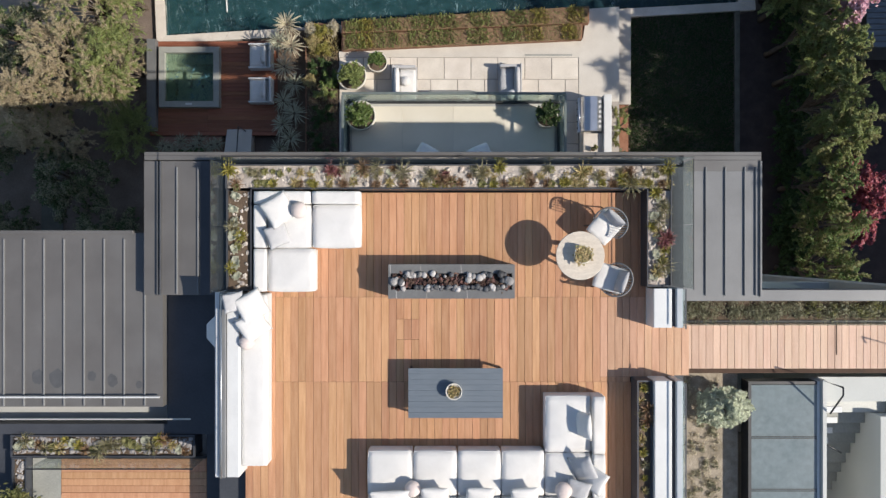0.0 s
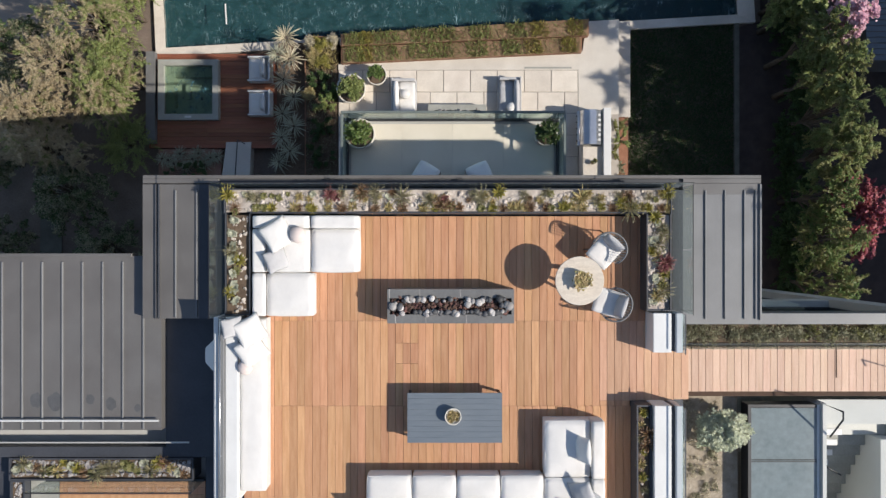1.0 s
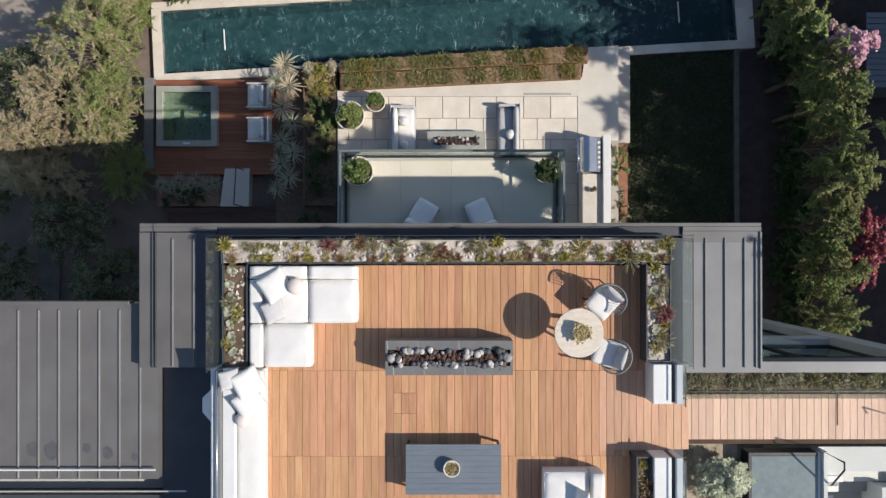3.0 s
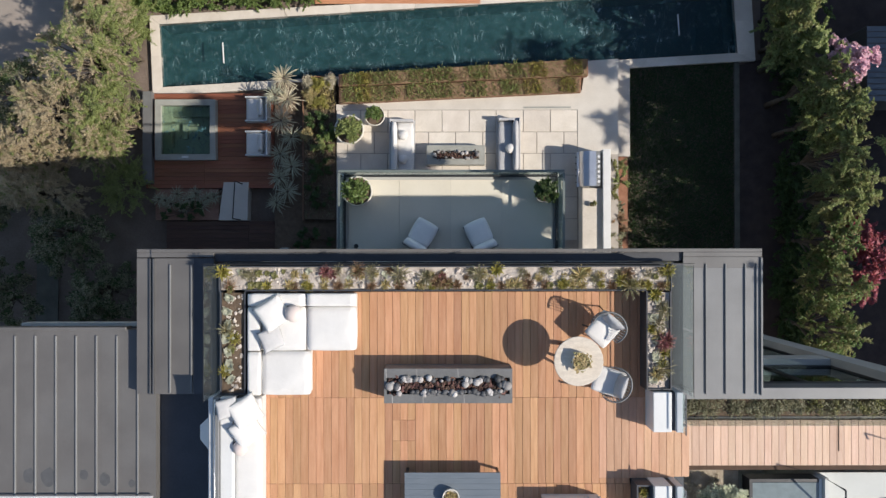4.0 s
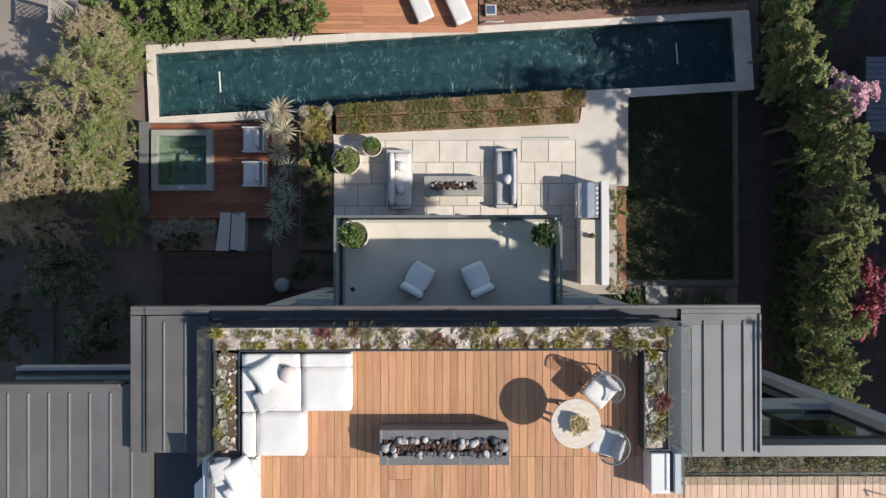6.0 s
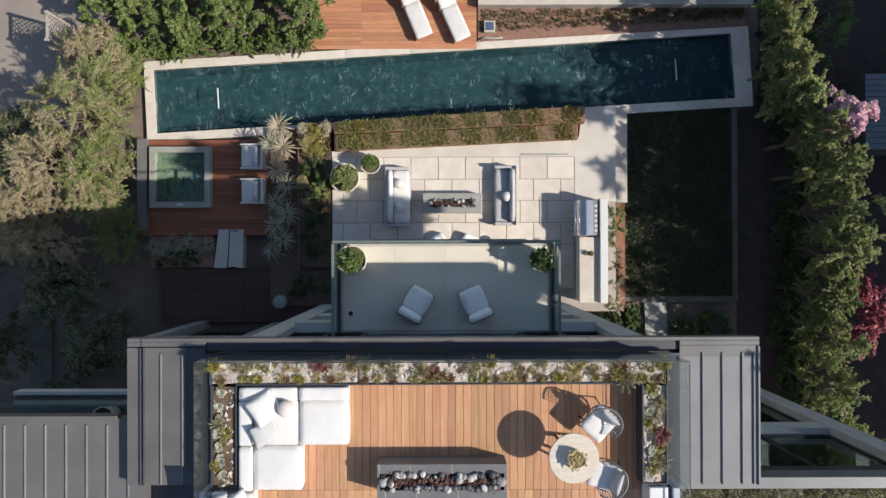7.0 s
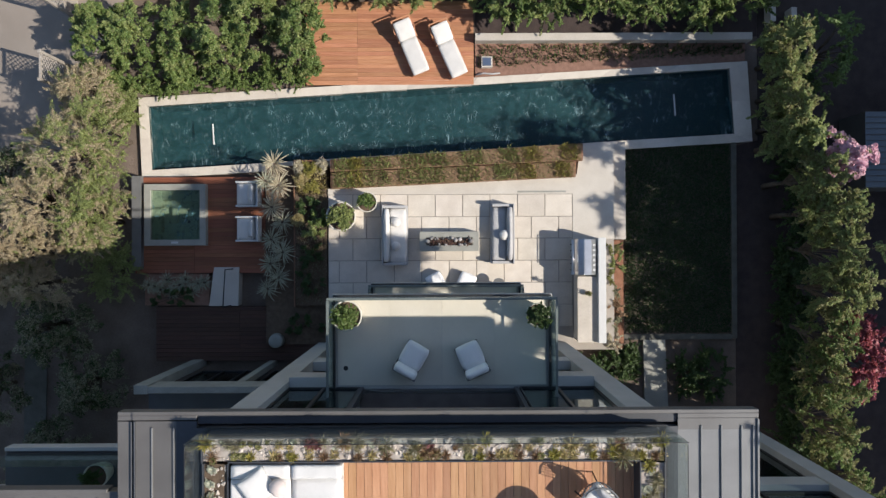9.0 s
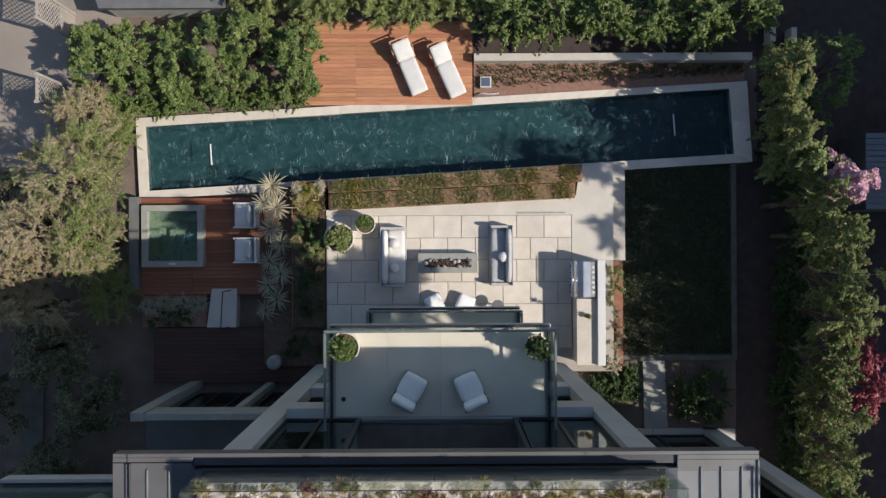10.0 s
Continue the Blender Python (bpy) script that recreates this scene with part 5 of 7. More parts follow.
# ---- round table and rope chairs ----
RT = thing("round_table", pose(2.49, -0.12, DECK), "round travertine-topped table with dark splayed legs", "table")
RT.scale = (0.99, 0.99, 1.06)
part("tabletop", lathe([(0.40, 0.685), (0.44, 0.69), (0.447, 0.70), (0.447, 0.715), (0.44, 0.722)], 64), STONE_TOP, RT)
for k in range(4):
    a = radians(45 + 90 * k)
    bm = bmesh.new()
    tube(bm, [(0.10 * math.cos(a), 0.10 * math.sin(a), 0.685), (0.30 * math.cos(a), 0.30 * math.sin(a), 0.0)], [0.034, 0.022], 8)
    part("leg", bm, BLACK_METAL, RT, "", True)
bowl_plant(2.51, -0.10, DECK + 0.766, 0.165, "shallow bowl of olive succulents on the round table", 6, LEAF_GOLD, 0.85)


def rope_chair(x, y, facing, label):
    """A barrel chair: tube frame, rope back, white seat and grey back cushion; it faces +x before turning."""
    c = thing("rope_chair", pose(x, y, DECK, 0, 0, facing), label, "chair", "rope chairs at the round table")
    arc = [radians(a) for a in range(70, 291, 10)]
    def ring(r, z, zdrop):
        return [(r * math.cos(a) * 0.94, r * math.sin(a), z - zdrop * max(0, math.cos(a - math.pi) * -1 + 0.55)) for a in arc]
    bm = bmesh.new()
    tube(bm, ring(0.305, 0.74, 0.12), 0.016, 8)
    rail = part("top_rail", bm, STONE_DARK, c, "dark tubular top rail", True)
    bm = bmesh.new()
    low = [(0.27 * math.cos(a), 0.27 * math.sin(a), 0.36) for a in (2 * math.pi * k / 24 for k in range(24))]
    tube(bm, low, 0.014, 8, True)
    part("seat_ring", bm, STONE_DARK, c, "", True)
    top = ring(0.305, 0.74, 0.12)
    for k, (p, a) in enumerate(zip(top, arc)):
        bm = bmesh.new()
        q = (0.27 * math.cos(a), 0.27 * math.sin(a), 0.36)
        tube(bm, [p, ((p[0] + q[0]) / 2 * 1.04, (p[1] + q[1]) / 2 * 1.04, (p[2] + q[2]) / 2), q], 0.0075, 5)
        part("rope", bm, FABRIC_GREY, rail, "", True)
    for sx in (-1, 1):
        for sy in (-1, 1):
            bm = bmesh.new()
            tube(bm, [(sx * 0.19, sy * 0.19, 0.36), (sx * 0.24, sy * 0.25, 0.0)], 0.013, 8)
            part("leg", bm, BLACK_METAL, c, "", True)
    part("seat_cushion", cushion(0.56, 0.47, 0.10, 0.015, 0.03, 51), FABRIC, c, "white seat cushion", True, pose(0.06, 0, 0.365))
    part("back_cushion", pillow(0.34, 0.44, 0.14, 9), FABRIC_GREY, c, "soft grey back cushion", True, pose(-0.20, 0, 0.55, 0, 74, 0))
    return c


rope_chair(3.06, 0.46, 228, "grey rope armchair with white seat, angled to the table")
rope_chair(3.16, -0.56, 162, "grey rope armchair with white seat, drawn to the table")

# ---- east side of the roof ----
def leaf_mass(name, x0, y0, x1, y1, z0, z1, count, size, material, seed, label, cat, clump=0.12, kind="", n=60, aspect=0.45):
    rng = np.random.default_rng(seed)
    cl = np.stack([rng.uniform(x0, x1, n), rng.uniform(y0, y1, n), rng.uniform(z0, z1, n), rng.uniform(0.6, 1.3, n) * clump], 1)
    c, nr = crown_points(cl, count, rng)
    ob = new(name, leaves(name, c, nr, size, aspect, material, rng))
    return tagged(ob, label, cat, kind=kind)


tagged(part("hedge_trough", boxes((4.72, -1.42, 11.62, 10.3, -1.04, 11.72)), SOIL), "soil trough behind the zinc parapet", "planter", kind="structure")
leaf_mass("low_hedge", 4.80, -1.36, 10.2, -1.10, 11.72, 11.80, 16000, 0.018, LEAF_HEDGE, 21, "low clipped grey-green hedge in a roof trough", "hedge", 0.08, "stuff", 300)
leaf_mass("hedge_growth", 7.2, -1.36, 10.2, -1.10, 11.76, 11.86, 2500, 0.022, LEAF_LIME, 22, "yellow-green growth in the roof hedge", "plant", 0.08, "stuff", 60)

# planted bed with the silver bush
tagged(part("bed", boxes((4.72, -7.0, 11.1, 6.02, -2.50, 11.50)), BED_SOIL), "rough planted bed beside the low white wall", "planting bed", kind="structure")
leaf_mass("dry_plants", 4.78, -7.0, 5.62, -2.6, 11.50, 11.53, 9000, 0.016, LEAF_DRY, 31, "dry straw-coloured low plants in the bed", "plants", 0.05, "stuff", 260)
leaf_mass("bed_plants", 4.78, -7.0, 5.6, -3.3, 11.50, 11.56, 6000, 0.018, LEAF_HEDGE, 32, "sparse grey-green low plants in the bed", "plants", 0.06, "stuff", 70)
BUSH = thing("silver_bush", pose(5.54, -3.14, 11.5), "rounded silver-green shrub in the roof bed", "shrub")
rng_b = np.random.default_rng(33)
ba, bq = rng_b.uniform(0, 6.283, 110), np.sqrt(rng_b.random(110))
cl = np.stack([0.50 * bq * np.cos(ba), 0.34 * bq * np.sin(ba), 0.35 + 0.55 * (1 - bq ** 2) * rng_b.uniform(0.5, 1, 110), rng_b.uniform(0.08, 0.14, 110)], 1)
bc, bn, ba, bo = shoot_points(cl, 24000, rng_b, 1.6, 0.8, 0.5)
part("foliage", leaves("foliage", bc, bn, 0.028, 0.3, LEAF_SAGE, rng_b, 0.5, axes=ba), LEAF_SAGE, BUSH)
bm = bmesh.new()
for k in range(9):
    tube(bm, [(0, 0, 0), (0.10 * math.cos(k * 0.7), 0.1 * math.sin(k * 0.7), 0.3), (0.4 * math.cos(k * 0.7), 0.28 * math.sin(k * 0.7), 0.7)], [0.02, 0.014, 0.005], 5)
part("stem_base", bm, BARK, BUSH)

# skylight and the stair well beside it
SK = thing("skylight", pose(6.06, -7.0, 11.5), "large blue-tinted flat skylight with dark frame", "skylight")
part("curb", boxes((0.03, 0, 0, 0.09, 4.36, 0.335), (0.09, 4.30, 0, 1.40, 4.36, 0.335), (0.09, 0, 0, 1.40, 0.09, 0.335)), BLACK_METAL, SK)
part("side_curb", boxes((1.402, 0, 0, 1.45, 4.36, 0.345), bev=0.004), WHITE_PAINT, SK, "white painted curb")
for i in range(4):
    y0 = 0.09 + i * 1.05
    part("pane", boxes((0.09, y0 + 0.002, 0.30, 1.40, y0 + 1.048, 0.325)), mat("skylight_glass", (0.165, 0.20, 0.205), (0.21, 0.245, 0.25), 0.10, 0.9, 8, 0.0, stain=0.4, stain_col=(0.25, 0.285, 0.285)) if i == 0 else bpy.data.materials["skylight_glass"], SK, "blue-grey reflective pane")
for y0 in (2.165, 2.203, 3.215, 3.253):
    part("bar", boxes((0.09, y0, 0.326, 1.40, y0 + 0.012, 0.336)), BLACK_METAL, SK)
tagged(part("stair_well", boxes((7.525, -7.0, 9.4, 7.60, -2.6, 11.93), (8.80, -7.0, 9.4, 9.10, -3.37, 11.72), (9.105, -7.0, 9.4, 10.3, -3.12, 11.55)), RENDER_PALE), "white stair well walls", "wall", kind="structure")
tagged(part("stair_floor", boxes((7.605, -7.0, 9.2, 8.80, -2.72, 9.4)), CONCRETE), "pale concrete stair well floor", "floor", kind="structure")
for i in range(9):
    tagged(part("stair_step", boxes((7.605, -3.10 - 0.26 * (i + 1), 9.4, 9.10 if i == 0 else 8.795, -3.103 - 0.26 * i, 11.39 - 0.175 * i), bev=0.006), RIM_STONE if i else TILE_GREY), "grey stair step with a white strip", "step", "stair steps", "structure")
    tagged(part("stair_nosing", boxes((7.62, -3.10 - 0.26 * (i + 1), 11.391 - 0.175 * i, 8.20, -3.10 - 0.26 * (i + 1) + 0.12, 11.41 - 0.175 * i)), WHITE_PAINT), "white strip on the stair step", "step edge", "stair nosings", "structure")
tagged(part("stair_landing", boxes((7.605, -3.10, 9.4, 10.3, -2.6, 11.56)), RENDER_PALE), "pale stair landing by the walkway", "landing", kind="structure")
HR = thing("handrail", pose(0, 0, 0), "bent black steel handrail over the stair well", "handrail")
# the last bar is an unseen post, added for its shadow on the walkway
for pts in (((7.57, -2.62, 11.56), (7.57, -2.62, 12.55), (7.60, -2.78, 12.50), (7.66, -3.25, 11.95)),
             ((7.7, -3.9, 11.0), (7.95, -4.05, 11.2), (8.3, -4.25, 11.2)), ((9.9, -2.18, 11.74), (9.9, -2.18, 13.07), (9.98, -2.30, 13.07))):
    bm = bmesh.new()
    tube(bm, pts, 0.018, 8)
    part("bar", bm, BLACK_METAL, HR, "", True)
tagged(part("expansion_joint", boxes((7.88, -2.12, EAST_DECK - 0.01, 7.905, -1.50, EAST_DECK + 0.004)), JOIST), "dark slot between two walkway panels", "joint", kind="structure")
tagged(part("walkway_edge", boxes((4.72, -2.50, 11.5, 10.3, -2.405, 11.70)), JOIST), "dark metal edge along the walkway", "edge trim", kind="structure")

# ---- south-west corner of the roof ----
planter("planter", -8.76, -4.22, -5.03, -3.77, 11.62, 11.1, "long dark planter with cobbles and succulents", soil=SOIL, pebbles=520, seed=8, stone=PEBBLE)
for i in range(26):
    put_plant(prng.choice(("agave", "echeveria", "aloe", "dark", "rust", "tuft")), -8.6 + i * 0.135, -4.0 + prng.uniform(-0.14, 0.14), 11.59, prng.uniform(0.8, 1.25))
planter("planter", -8.76, -7.0, -8.46, -4.24, 11.58, 11.1, "dark corner planter with pale cobbles", soil=SOIL, pebbles=160, seed=9, stone=PEBBLE)
leaf_mass("corner_shrub", -8.75, -6.4, -8.4, -5.0, 11.7, 11.9, 4500, 0.05, LEAF_LIME, 41, "bright lime-green shrub in the corner planter", "shrub", 0.2, "", 24, 0.28)
LR = glass_rail("glass_balustrade", (-8.1, -4.27), (-4.86, -4.27), 11.38, 12.2, 2, "clear glass balustrade of the lower deck", clips=False)
part("edge_bead", boxes((0, -0.012, 0.821, 3.24, 0.012, 0.84)), BLACK_METAL, LR, "thin dark edge bead")
tagged(part("threshold", boxes((-8.44, -7.0, 11.3, -7.86, -4.30, 11.39)), RIM_STONE), "grey stone margin of the lower deck", "paving", kind="structure")
tagged(part("wall_deck_low", boxes((-4.84, -7.0, 11.2, -4.40, -3.60, 11.44)), ZINC_DARK), "dark upstand between the two decks", "upstand", kind="structure")

# ---- balconies on the front ----
def balcony(x0, y0, x1, y1, z, rail, label, tiles):
    slabs = tagged(part("floor_balcony", boxes((x0, y0, z - 0.28, x1, y1, z - 0.02), bev=0.01), RENDER_WHITE), label, "balcony", kind="structure")
    w = (x1 - x0 - 0.3) / tiles
    me = mesh_of("floor_tile", prism(rect(-w / 2 + 0.002, -(y1 - y0 - 0.3) / 2, w / 2 - 0.002, (y1 - y0 - 0.3) / 2), -0.02, 0.0, 0.002), BALCONY_TILE)
    for i in range(tiles):
        ob = new("floor_tile", me)
        ob.parent = slabs
        ob.location = (x0 + 0.15 + w * (i + 0.5), (y0 + y1) / 2, z)
    lab = "green-tinted glass balustrade of the balcony"
    glass_rail("glass_balustrade", (x0 + 0.04, y1 - 0.05), (x1 - 0.04, y1 - 0.05), z, z + rail, 3, lab, GLASS_GREEN, CAP_METAL, clips=False, shoe=0.07)
    glass_rail("glass_balustrade", (x0 + 0.06, y0), (x0 + 0.06, y1 - 0.09), z, z + rail, 2, lab, GLASS_GREEN, CAP_METAL, clips=False, shoe=0.07)
    glass_rail("glass_balustrade", (x1 - 0.06, y1 - 0.09), (x1 - 0.06, y0), z, z + rail, 2, lab, GLASS_GREEN, CAP_METAL, clips=False, shoe=0.07)
    return slabs


BAL = 7.76
balcony(-2.50, 1.40, 3.03, 3.83, BAL, 1.03, "grey tiled upper balcony slab", 4)
balcony(-1.95, 1.40, 2.72, 3.93, 3.72, 0.95, "grey tiled lower balcony slab", 4)
glass_rail("glass_balustrade", (-10.6, -0.13), (-5.0, -0.13), 7.74, 8.8, 4, "green-tinted glass balustrade of the west balcony", GLASS_GREEN, clips=False, shoe=0.07)
tagged(part("drain_cover", lathe([(0.05, 0), (0.06, 0.004), (0.06, 0.012), (0.02, 0.014)], 16), BLACK_METAL, at=pose(-2.15, 1.98, BAL)), "small dark floor drain on the balcony", "drain")
tagged(part("threshold_track", boxes((-1.72, 1.36, BAL, 2.1, 1.40, BAL + 0.03), (-1.72, 1.44, BAL, 2.1, 1.465, BAL + 0.03)), STEEL), "pale metal sliding door track on the balcony floor", "door track", kind="structure")
for sx in (-1.75, 2.12):
    tagged(part("door_post", boxes((sx - 0.05, 1.34, BAL, sx + 0.05, 1.50, 10.6), bev=0.008), ZINC_DARK), "dark metal sliding door post", "door frame", kind="structure")


def ceramic_pot(x, y, z, r, h, label, seed, leaf=LEAF_MID, crown=1.0, n=2600, size=0.045):
    p = thing("potted_shrub", pose(x, y, z), label, "potted plant", "potted shrubs")
    pot = part("pot", lathe([(r * 0.72, 0), (r * 0.78, 0.02), (r * 0.98, h * 0.8), (r, h), (r * 0.90, h), (r * 0.88, h - 0.05)], 36), TERRACOTTA, p, "rounded cream ceramic pot", True)
    part("soil", lathe([(r * 0.5, h - 0.07), (r * 0.895, h - 0.05), (r * 0.5, h - 0.03)], 24), SOIL, pot)
    rng = np.random.default_rng(seed)
    k = 30
    a = rng.uniform(0, 6.283, k)
    q = r * 0.72 * crown * np.sqrt(rng.random(k))
    cl = np.stack([q * np.cos(a), q * np.sin(a), h + 0.12 + 0.35 * crown * (1 - (q / (r * crown)) ** 2) * rng.uniform(0.5, 1, k), np.full(k, r * 0.30)], 1)
    c, nr, ax, own = shoot_points(cl, n, rng, 2.0, 0.45, 0.7)
    part("foliage", leaves("foliage", c, nr, size, 0.34, leaf, rng, 0.5, axes=ax), leaf, p)
    bm = bmesh.new()
    for j in range(5):
        tube(bm, [(0, 0, h - 0.06), (0.08 * math.cos(j * 1.3), 0.08 * math.sin(j * 1.3), h + 0.12), (q[j] * math.cos(a[j]), q[j] * math.sin(a[j]), h + 0.25)], [0.016, 0.011, 0.005], 5)
    part("stem", bm, BARK, p)
    return p


ceramic_pot(-2.06, 3.34, BAL, 0.38, 0.55, "cream ceramic pot with a dense green shrub", 61, LEAF_MID, 0.72)
ceramic_pot(2.60, 3.34, BAL, 0.29, 0.50, "cream pot with a spreading dark green shrub", 62, LEAF_DARK, 1.1, 3200, 0.042)
ceramic_pot(-8.2, -0.55, 7.74, 0.30, 0.5, "pale pot with a shrub on the west balcony", 66, LEAF_DARK, 0.8, 1600)
ceramic_pot(-2.33, 6.62, PATIO, 0.36, 0.50, "cream ceramic pot with a round shrub on the patio", 63, LEAF_MID, 0.74)
ceramic_pot(-3.22, 6.12, PATIO, 0.52, 0.55, "wide cream pot with a loose green shrub", 64, LEAF_GRASSY, 0.85, 3400, 0.055)


def lounge_chair(x, y, z, facing, label):
    """A deep upholstered chair; it faces +y before turning."""
    c = thing("lounge_chair", pose(x, y, z, 0, 0, facing), label, "chair", "white lounge chairs")
    c.scale = (0.84, 0.84, 0.9)
    part("frame", boxes((-0.36, -0.42, 0.10, 0.36, 0.40, 0.16), bev=0.015), BLACK_METAL, c)
    for sx in (-1, 1):
        for sy in (-1, 1):
            part("leg", boxes((sx * 0.32 - 0.02, sy * 0.36 - 0.02, 0, sx * 0.32 + 0.02, sy * 0.36 + 0.02, 0.10)), BLACK_METAL, c)
    part("seat_cushion", cushion(0.70, 0.72, 0.24, 0.03, 0.06, 71), FABRIC_BRIGHT, c, "white seat cushion", True, pose(0, 0.06, 0.16))
    part("backrest", cushion(0.70, 0.20, 0.42, 0.01, 0.06, 72), FABRIC_BRIGHT, c, "white padded back", True, pose(0, -0.36, 0.30, 12, 0, 0))
    part("back_shell", boxes((-0.38, -0.50, 0.12, 0.38, -0.465, 0.66), bev=0.015), FABRIC_SLATE, c, "slate grey back shell", at=pose(0, 0, 0, 4, 0, 0))
    return c


lounge_chair(-0.46, 2.28, BAL, -30, "white lounge chair angled on the balcony")
lounge_chair(0.98, 2.28, BAL, 24, "white lounge chair angled on the balcony")
lounge_chair(0.08, 3.78, PATIO, 28, "white armchair on the patio under the balcony")
lounge_chair(1.10, 3.78, PATIO, -24, "white armchair on the patio under the balcony")


# ---- patio ----
def patio_sofa(x0, y0, x1, y1, back, label, seed):
    s = thing("patio_sofa", pose((x0 + x1) / 2, (y0 + y1) / 2, PATIO), label, "sofa", "patio sofas")
    w, d = x1 - x0, y1 - y0
    f = 1 if back == "e" else -1
    for sx in (-1, 1):
        for sy in (-1, 1):
            part("leg", boxes((sx * (w / 2 - 0.06) - 0.025, sy * (d / 2 - 0.06) - 0.025, 0, sx * (w / 2 - 0.06) + 0.025, sy * (d / 2 - 0.06) + 0.025, 0.12)), BLACK_METAL, s)
    part("frame", boxes((-w / 2, -d / 2, 0.12, w / 2, d / 2, 0.22), bev=0.012), FABRIC_GREY, s)
    part("back_panel", boxes((f * w / 2 - 0.05 if f > 0 else -w / 2, -d / 2, 0.22, f * w / 2 if f > 0 else -w / 2 + 0.05, d / 2, 0.62), bev=0.012), FABRIC_GREY, s)
    for sy in (-1, 1):
        part("arm", boxes((-w / 2 + 0.05, sy * d / 2 - (0.10 if sy > 0 else 0), 0.22, w / 2 - 0.05, sy * d / 2 + (0.10 if sy < 0 else 0), 0.50), bev=0.012), FABRIC_GREY, s)
    part("seat_cushion", cushion(w - 0.28, d - 0.22, 0.18, 0.02, 0.05, seed), FABRIC_GREY if f > 0 else FABRIC, s, "pale seat cushion", True, pose(-f * 0.09, 0, 0.22))
    part("back_cushion", cushion(0.20, d - 0.24, 0.34, 0.02, 0.07, seed + 1), FABRIC_GREY if f > 0 else FABRIC, s, "long pale back bolster", True, pose(f * (w / 2 - 0.16), 0, 0.36))
    return s


SIDE = thing("side_table", pose(2.24, 3.74, PATIO), "small round dark side table on the patio", "table")
part("top", lathe([(0.20, 0.46), (0.225, 0.465), (0.225, 0.485), (0.21, 0.49)], 28), STONE_DARK, SIDE)
part("stem", lathe([(0.16, 0.0), (0.16, 0.015), (0.022, 0.03), (0.022, 0.46)], 20), BLACK_METAL, SIDE, "", True)
patio_sofa(-1.80, 4.42, -0.92, 6.50, "w", "pale fabric two-seat sofa on the patio", 81)
patio_sofa(1.97, 4.46, 2.78, 6.54, "e", "grey fabric two-seat sofa on the patio", 83)
ball_cushion(-1.32, 5.92, PATIO + 0.40, 0.17, "round white cushion on the pale patio sofa", FABRIC)
ball_cushion(-1.32, 5.08, PATIO + 0.40, 0.16, "round white cushion on the pale patio sofa", FABRIC)
ball_cushion(2.44, 5.45, PATIO + 0.40, 0.18, "round white cushion on the grey patio sofa", FABRIC)
fire_pit(-0.50, 4.90, 1.55, 5.58, PATIO, 0.45, "grey stone linear fire pit with dark lava rock", RIM_STONE, 7, (1.62, 0.28), 26, False)

# outdoor kitchen
K = thing("outdoor_kitchen", pose(0, 0, 0), "cream outdoor kitchen counter with raised back wall", "counter")
part("cabinet", boxes((4.92, 1.80, PATIO, 5.56, 4.02, PATIO + 0.86), (4.92, 4.02, PATIO, 5.56, 5.32, PATIO + 0.74)), CONCRETE, K)
part("worktop", boxes((4.88, 1.77, PATIO + 0.86, 5.56, 4.02, PATIO + 0.91), bev=0.008), LIMESTONE, K, "cream stone worktop")
part("back_wall", boxes((5.56, 1.77, 0.0, 5.82, 5.34, PATIO + 1.08), bev=0.01), WHITE_PAINT, K)
part("baseboard", boxes((5.0, 1.86, 0.1, 5.5, 5.2, PATIO)), CONCRETE, K)
G = thing("gas_grill", pose(5.16, 4.68, PATIO + 0.74), "stainless steel gas grill with closed hood", "grill")
bm = bmesh.new()
prof = [(-0.36, 0.0), (-0.36, 0.16), (-0.28, 0.30), (-0.08, 0.38), (0.16, 0.36), (0.34, 0.24), (0.36, 0.0)]
lo = [bm.verts.new((x, -0.60, z)) for x, z in prof]
hi = [bm.verts.new((x, 0.60, z)) for x, z in prof]
bm.faces.new(lo[::-1])
bm.faces.new(hi)
for i in range(len(prof)):
    j = (i + 1) % len(prof)
    bm.faces.new((lo[i], lo[j], hi[j], hi[i]))
bmesh.ops.recalc_face_normals(bm, faces=bm.faces)
bmesh.ops.bevel(bm, geom=bm.edges[:], offset=0.015, segments=2, affect="EDGES")
HOOD = part("hood", bm, STEEL, G, "brushed steel hood")
bm = bmesh.new()
tube(bm, [(-0.42, -0.5, 0.22), (-0.42, 0.5, 0.22)], 0.016, 8)
for y in (-0.45, 0.45):
    tube(bm, [(-0.42, y, 0.22), (-0.32, y, 0.22)], 0.01, 6)
part("handle", bm, STEEL, HOOD, "", True)
PANEL = part("control_panel", boxes((-0.44, -0.60, -0.16, -0.362, 0.60, 0.06), bev=0.006), STEEL, G)
for k in range(6):
    part("vent_slot", boxes((0.22, -0.48 + k * 0.17, 0.285, 0.30, -0.40 + k * 0.17, 0.335)), WHITE_PAINT, HOOD)
for k in range(5):
    part("knob", lathe([(0.022, 0), (0.025, 0.006), (0.02, 0.03), (0.0, 0.031)][:3], 12), BLACK_METAL, PANEL, "", True, pose(-0.442, -0.44 + 0.22 * k, -0.05, 0, -90, 0))
ceramic_pot(5.18, 3.46, PATIO + 0.91, 0.09, 0.13, "small potted herb on the outdoor counter", 65, LEAF_LIME, 1.2, 240, 0.03)


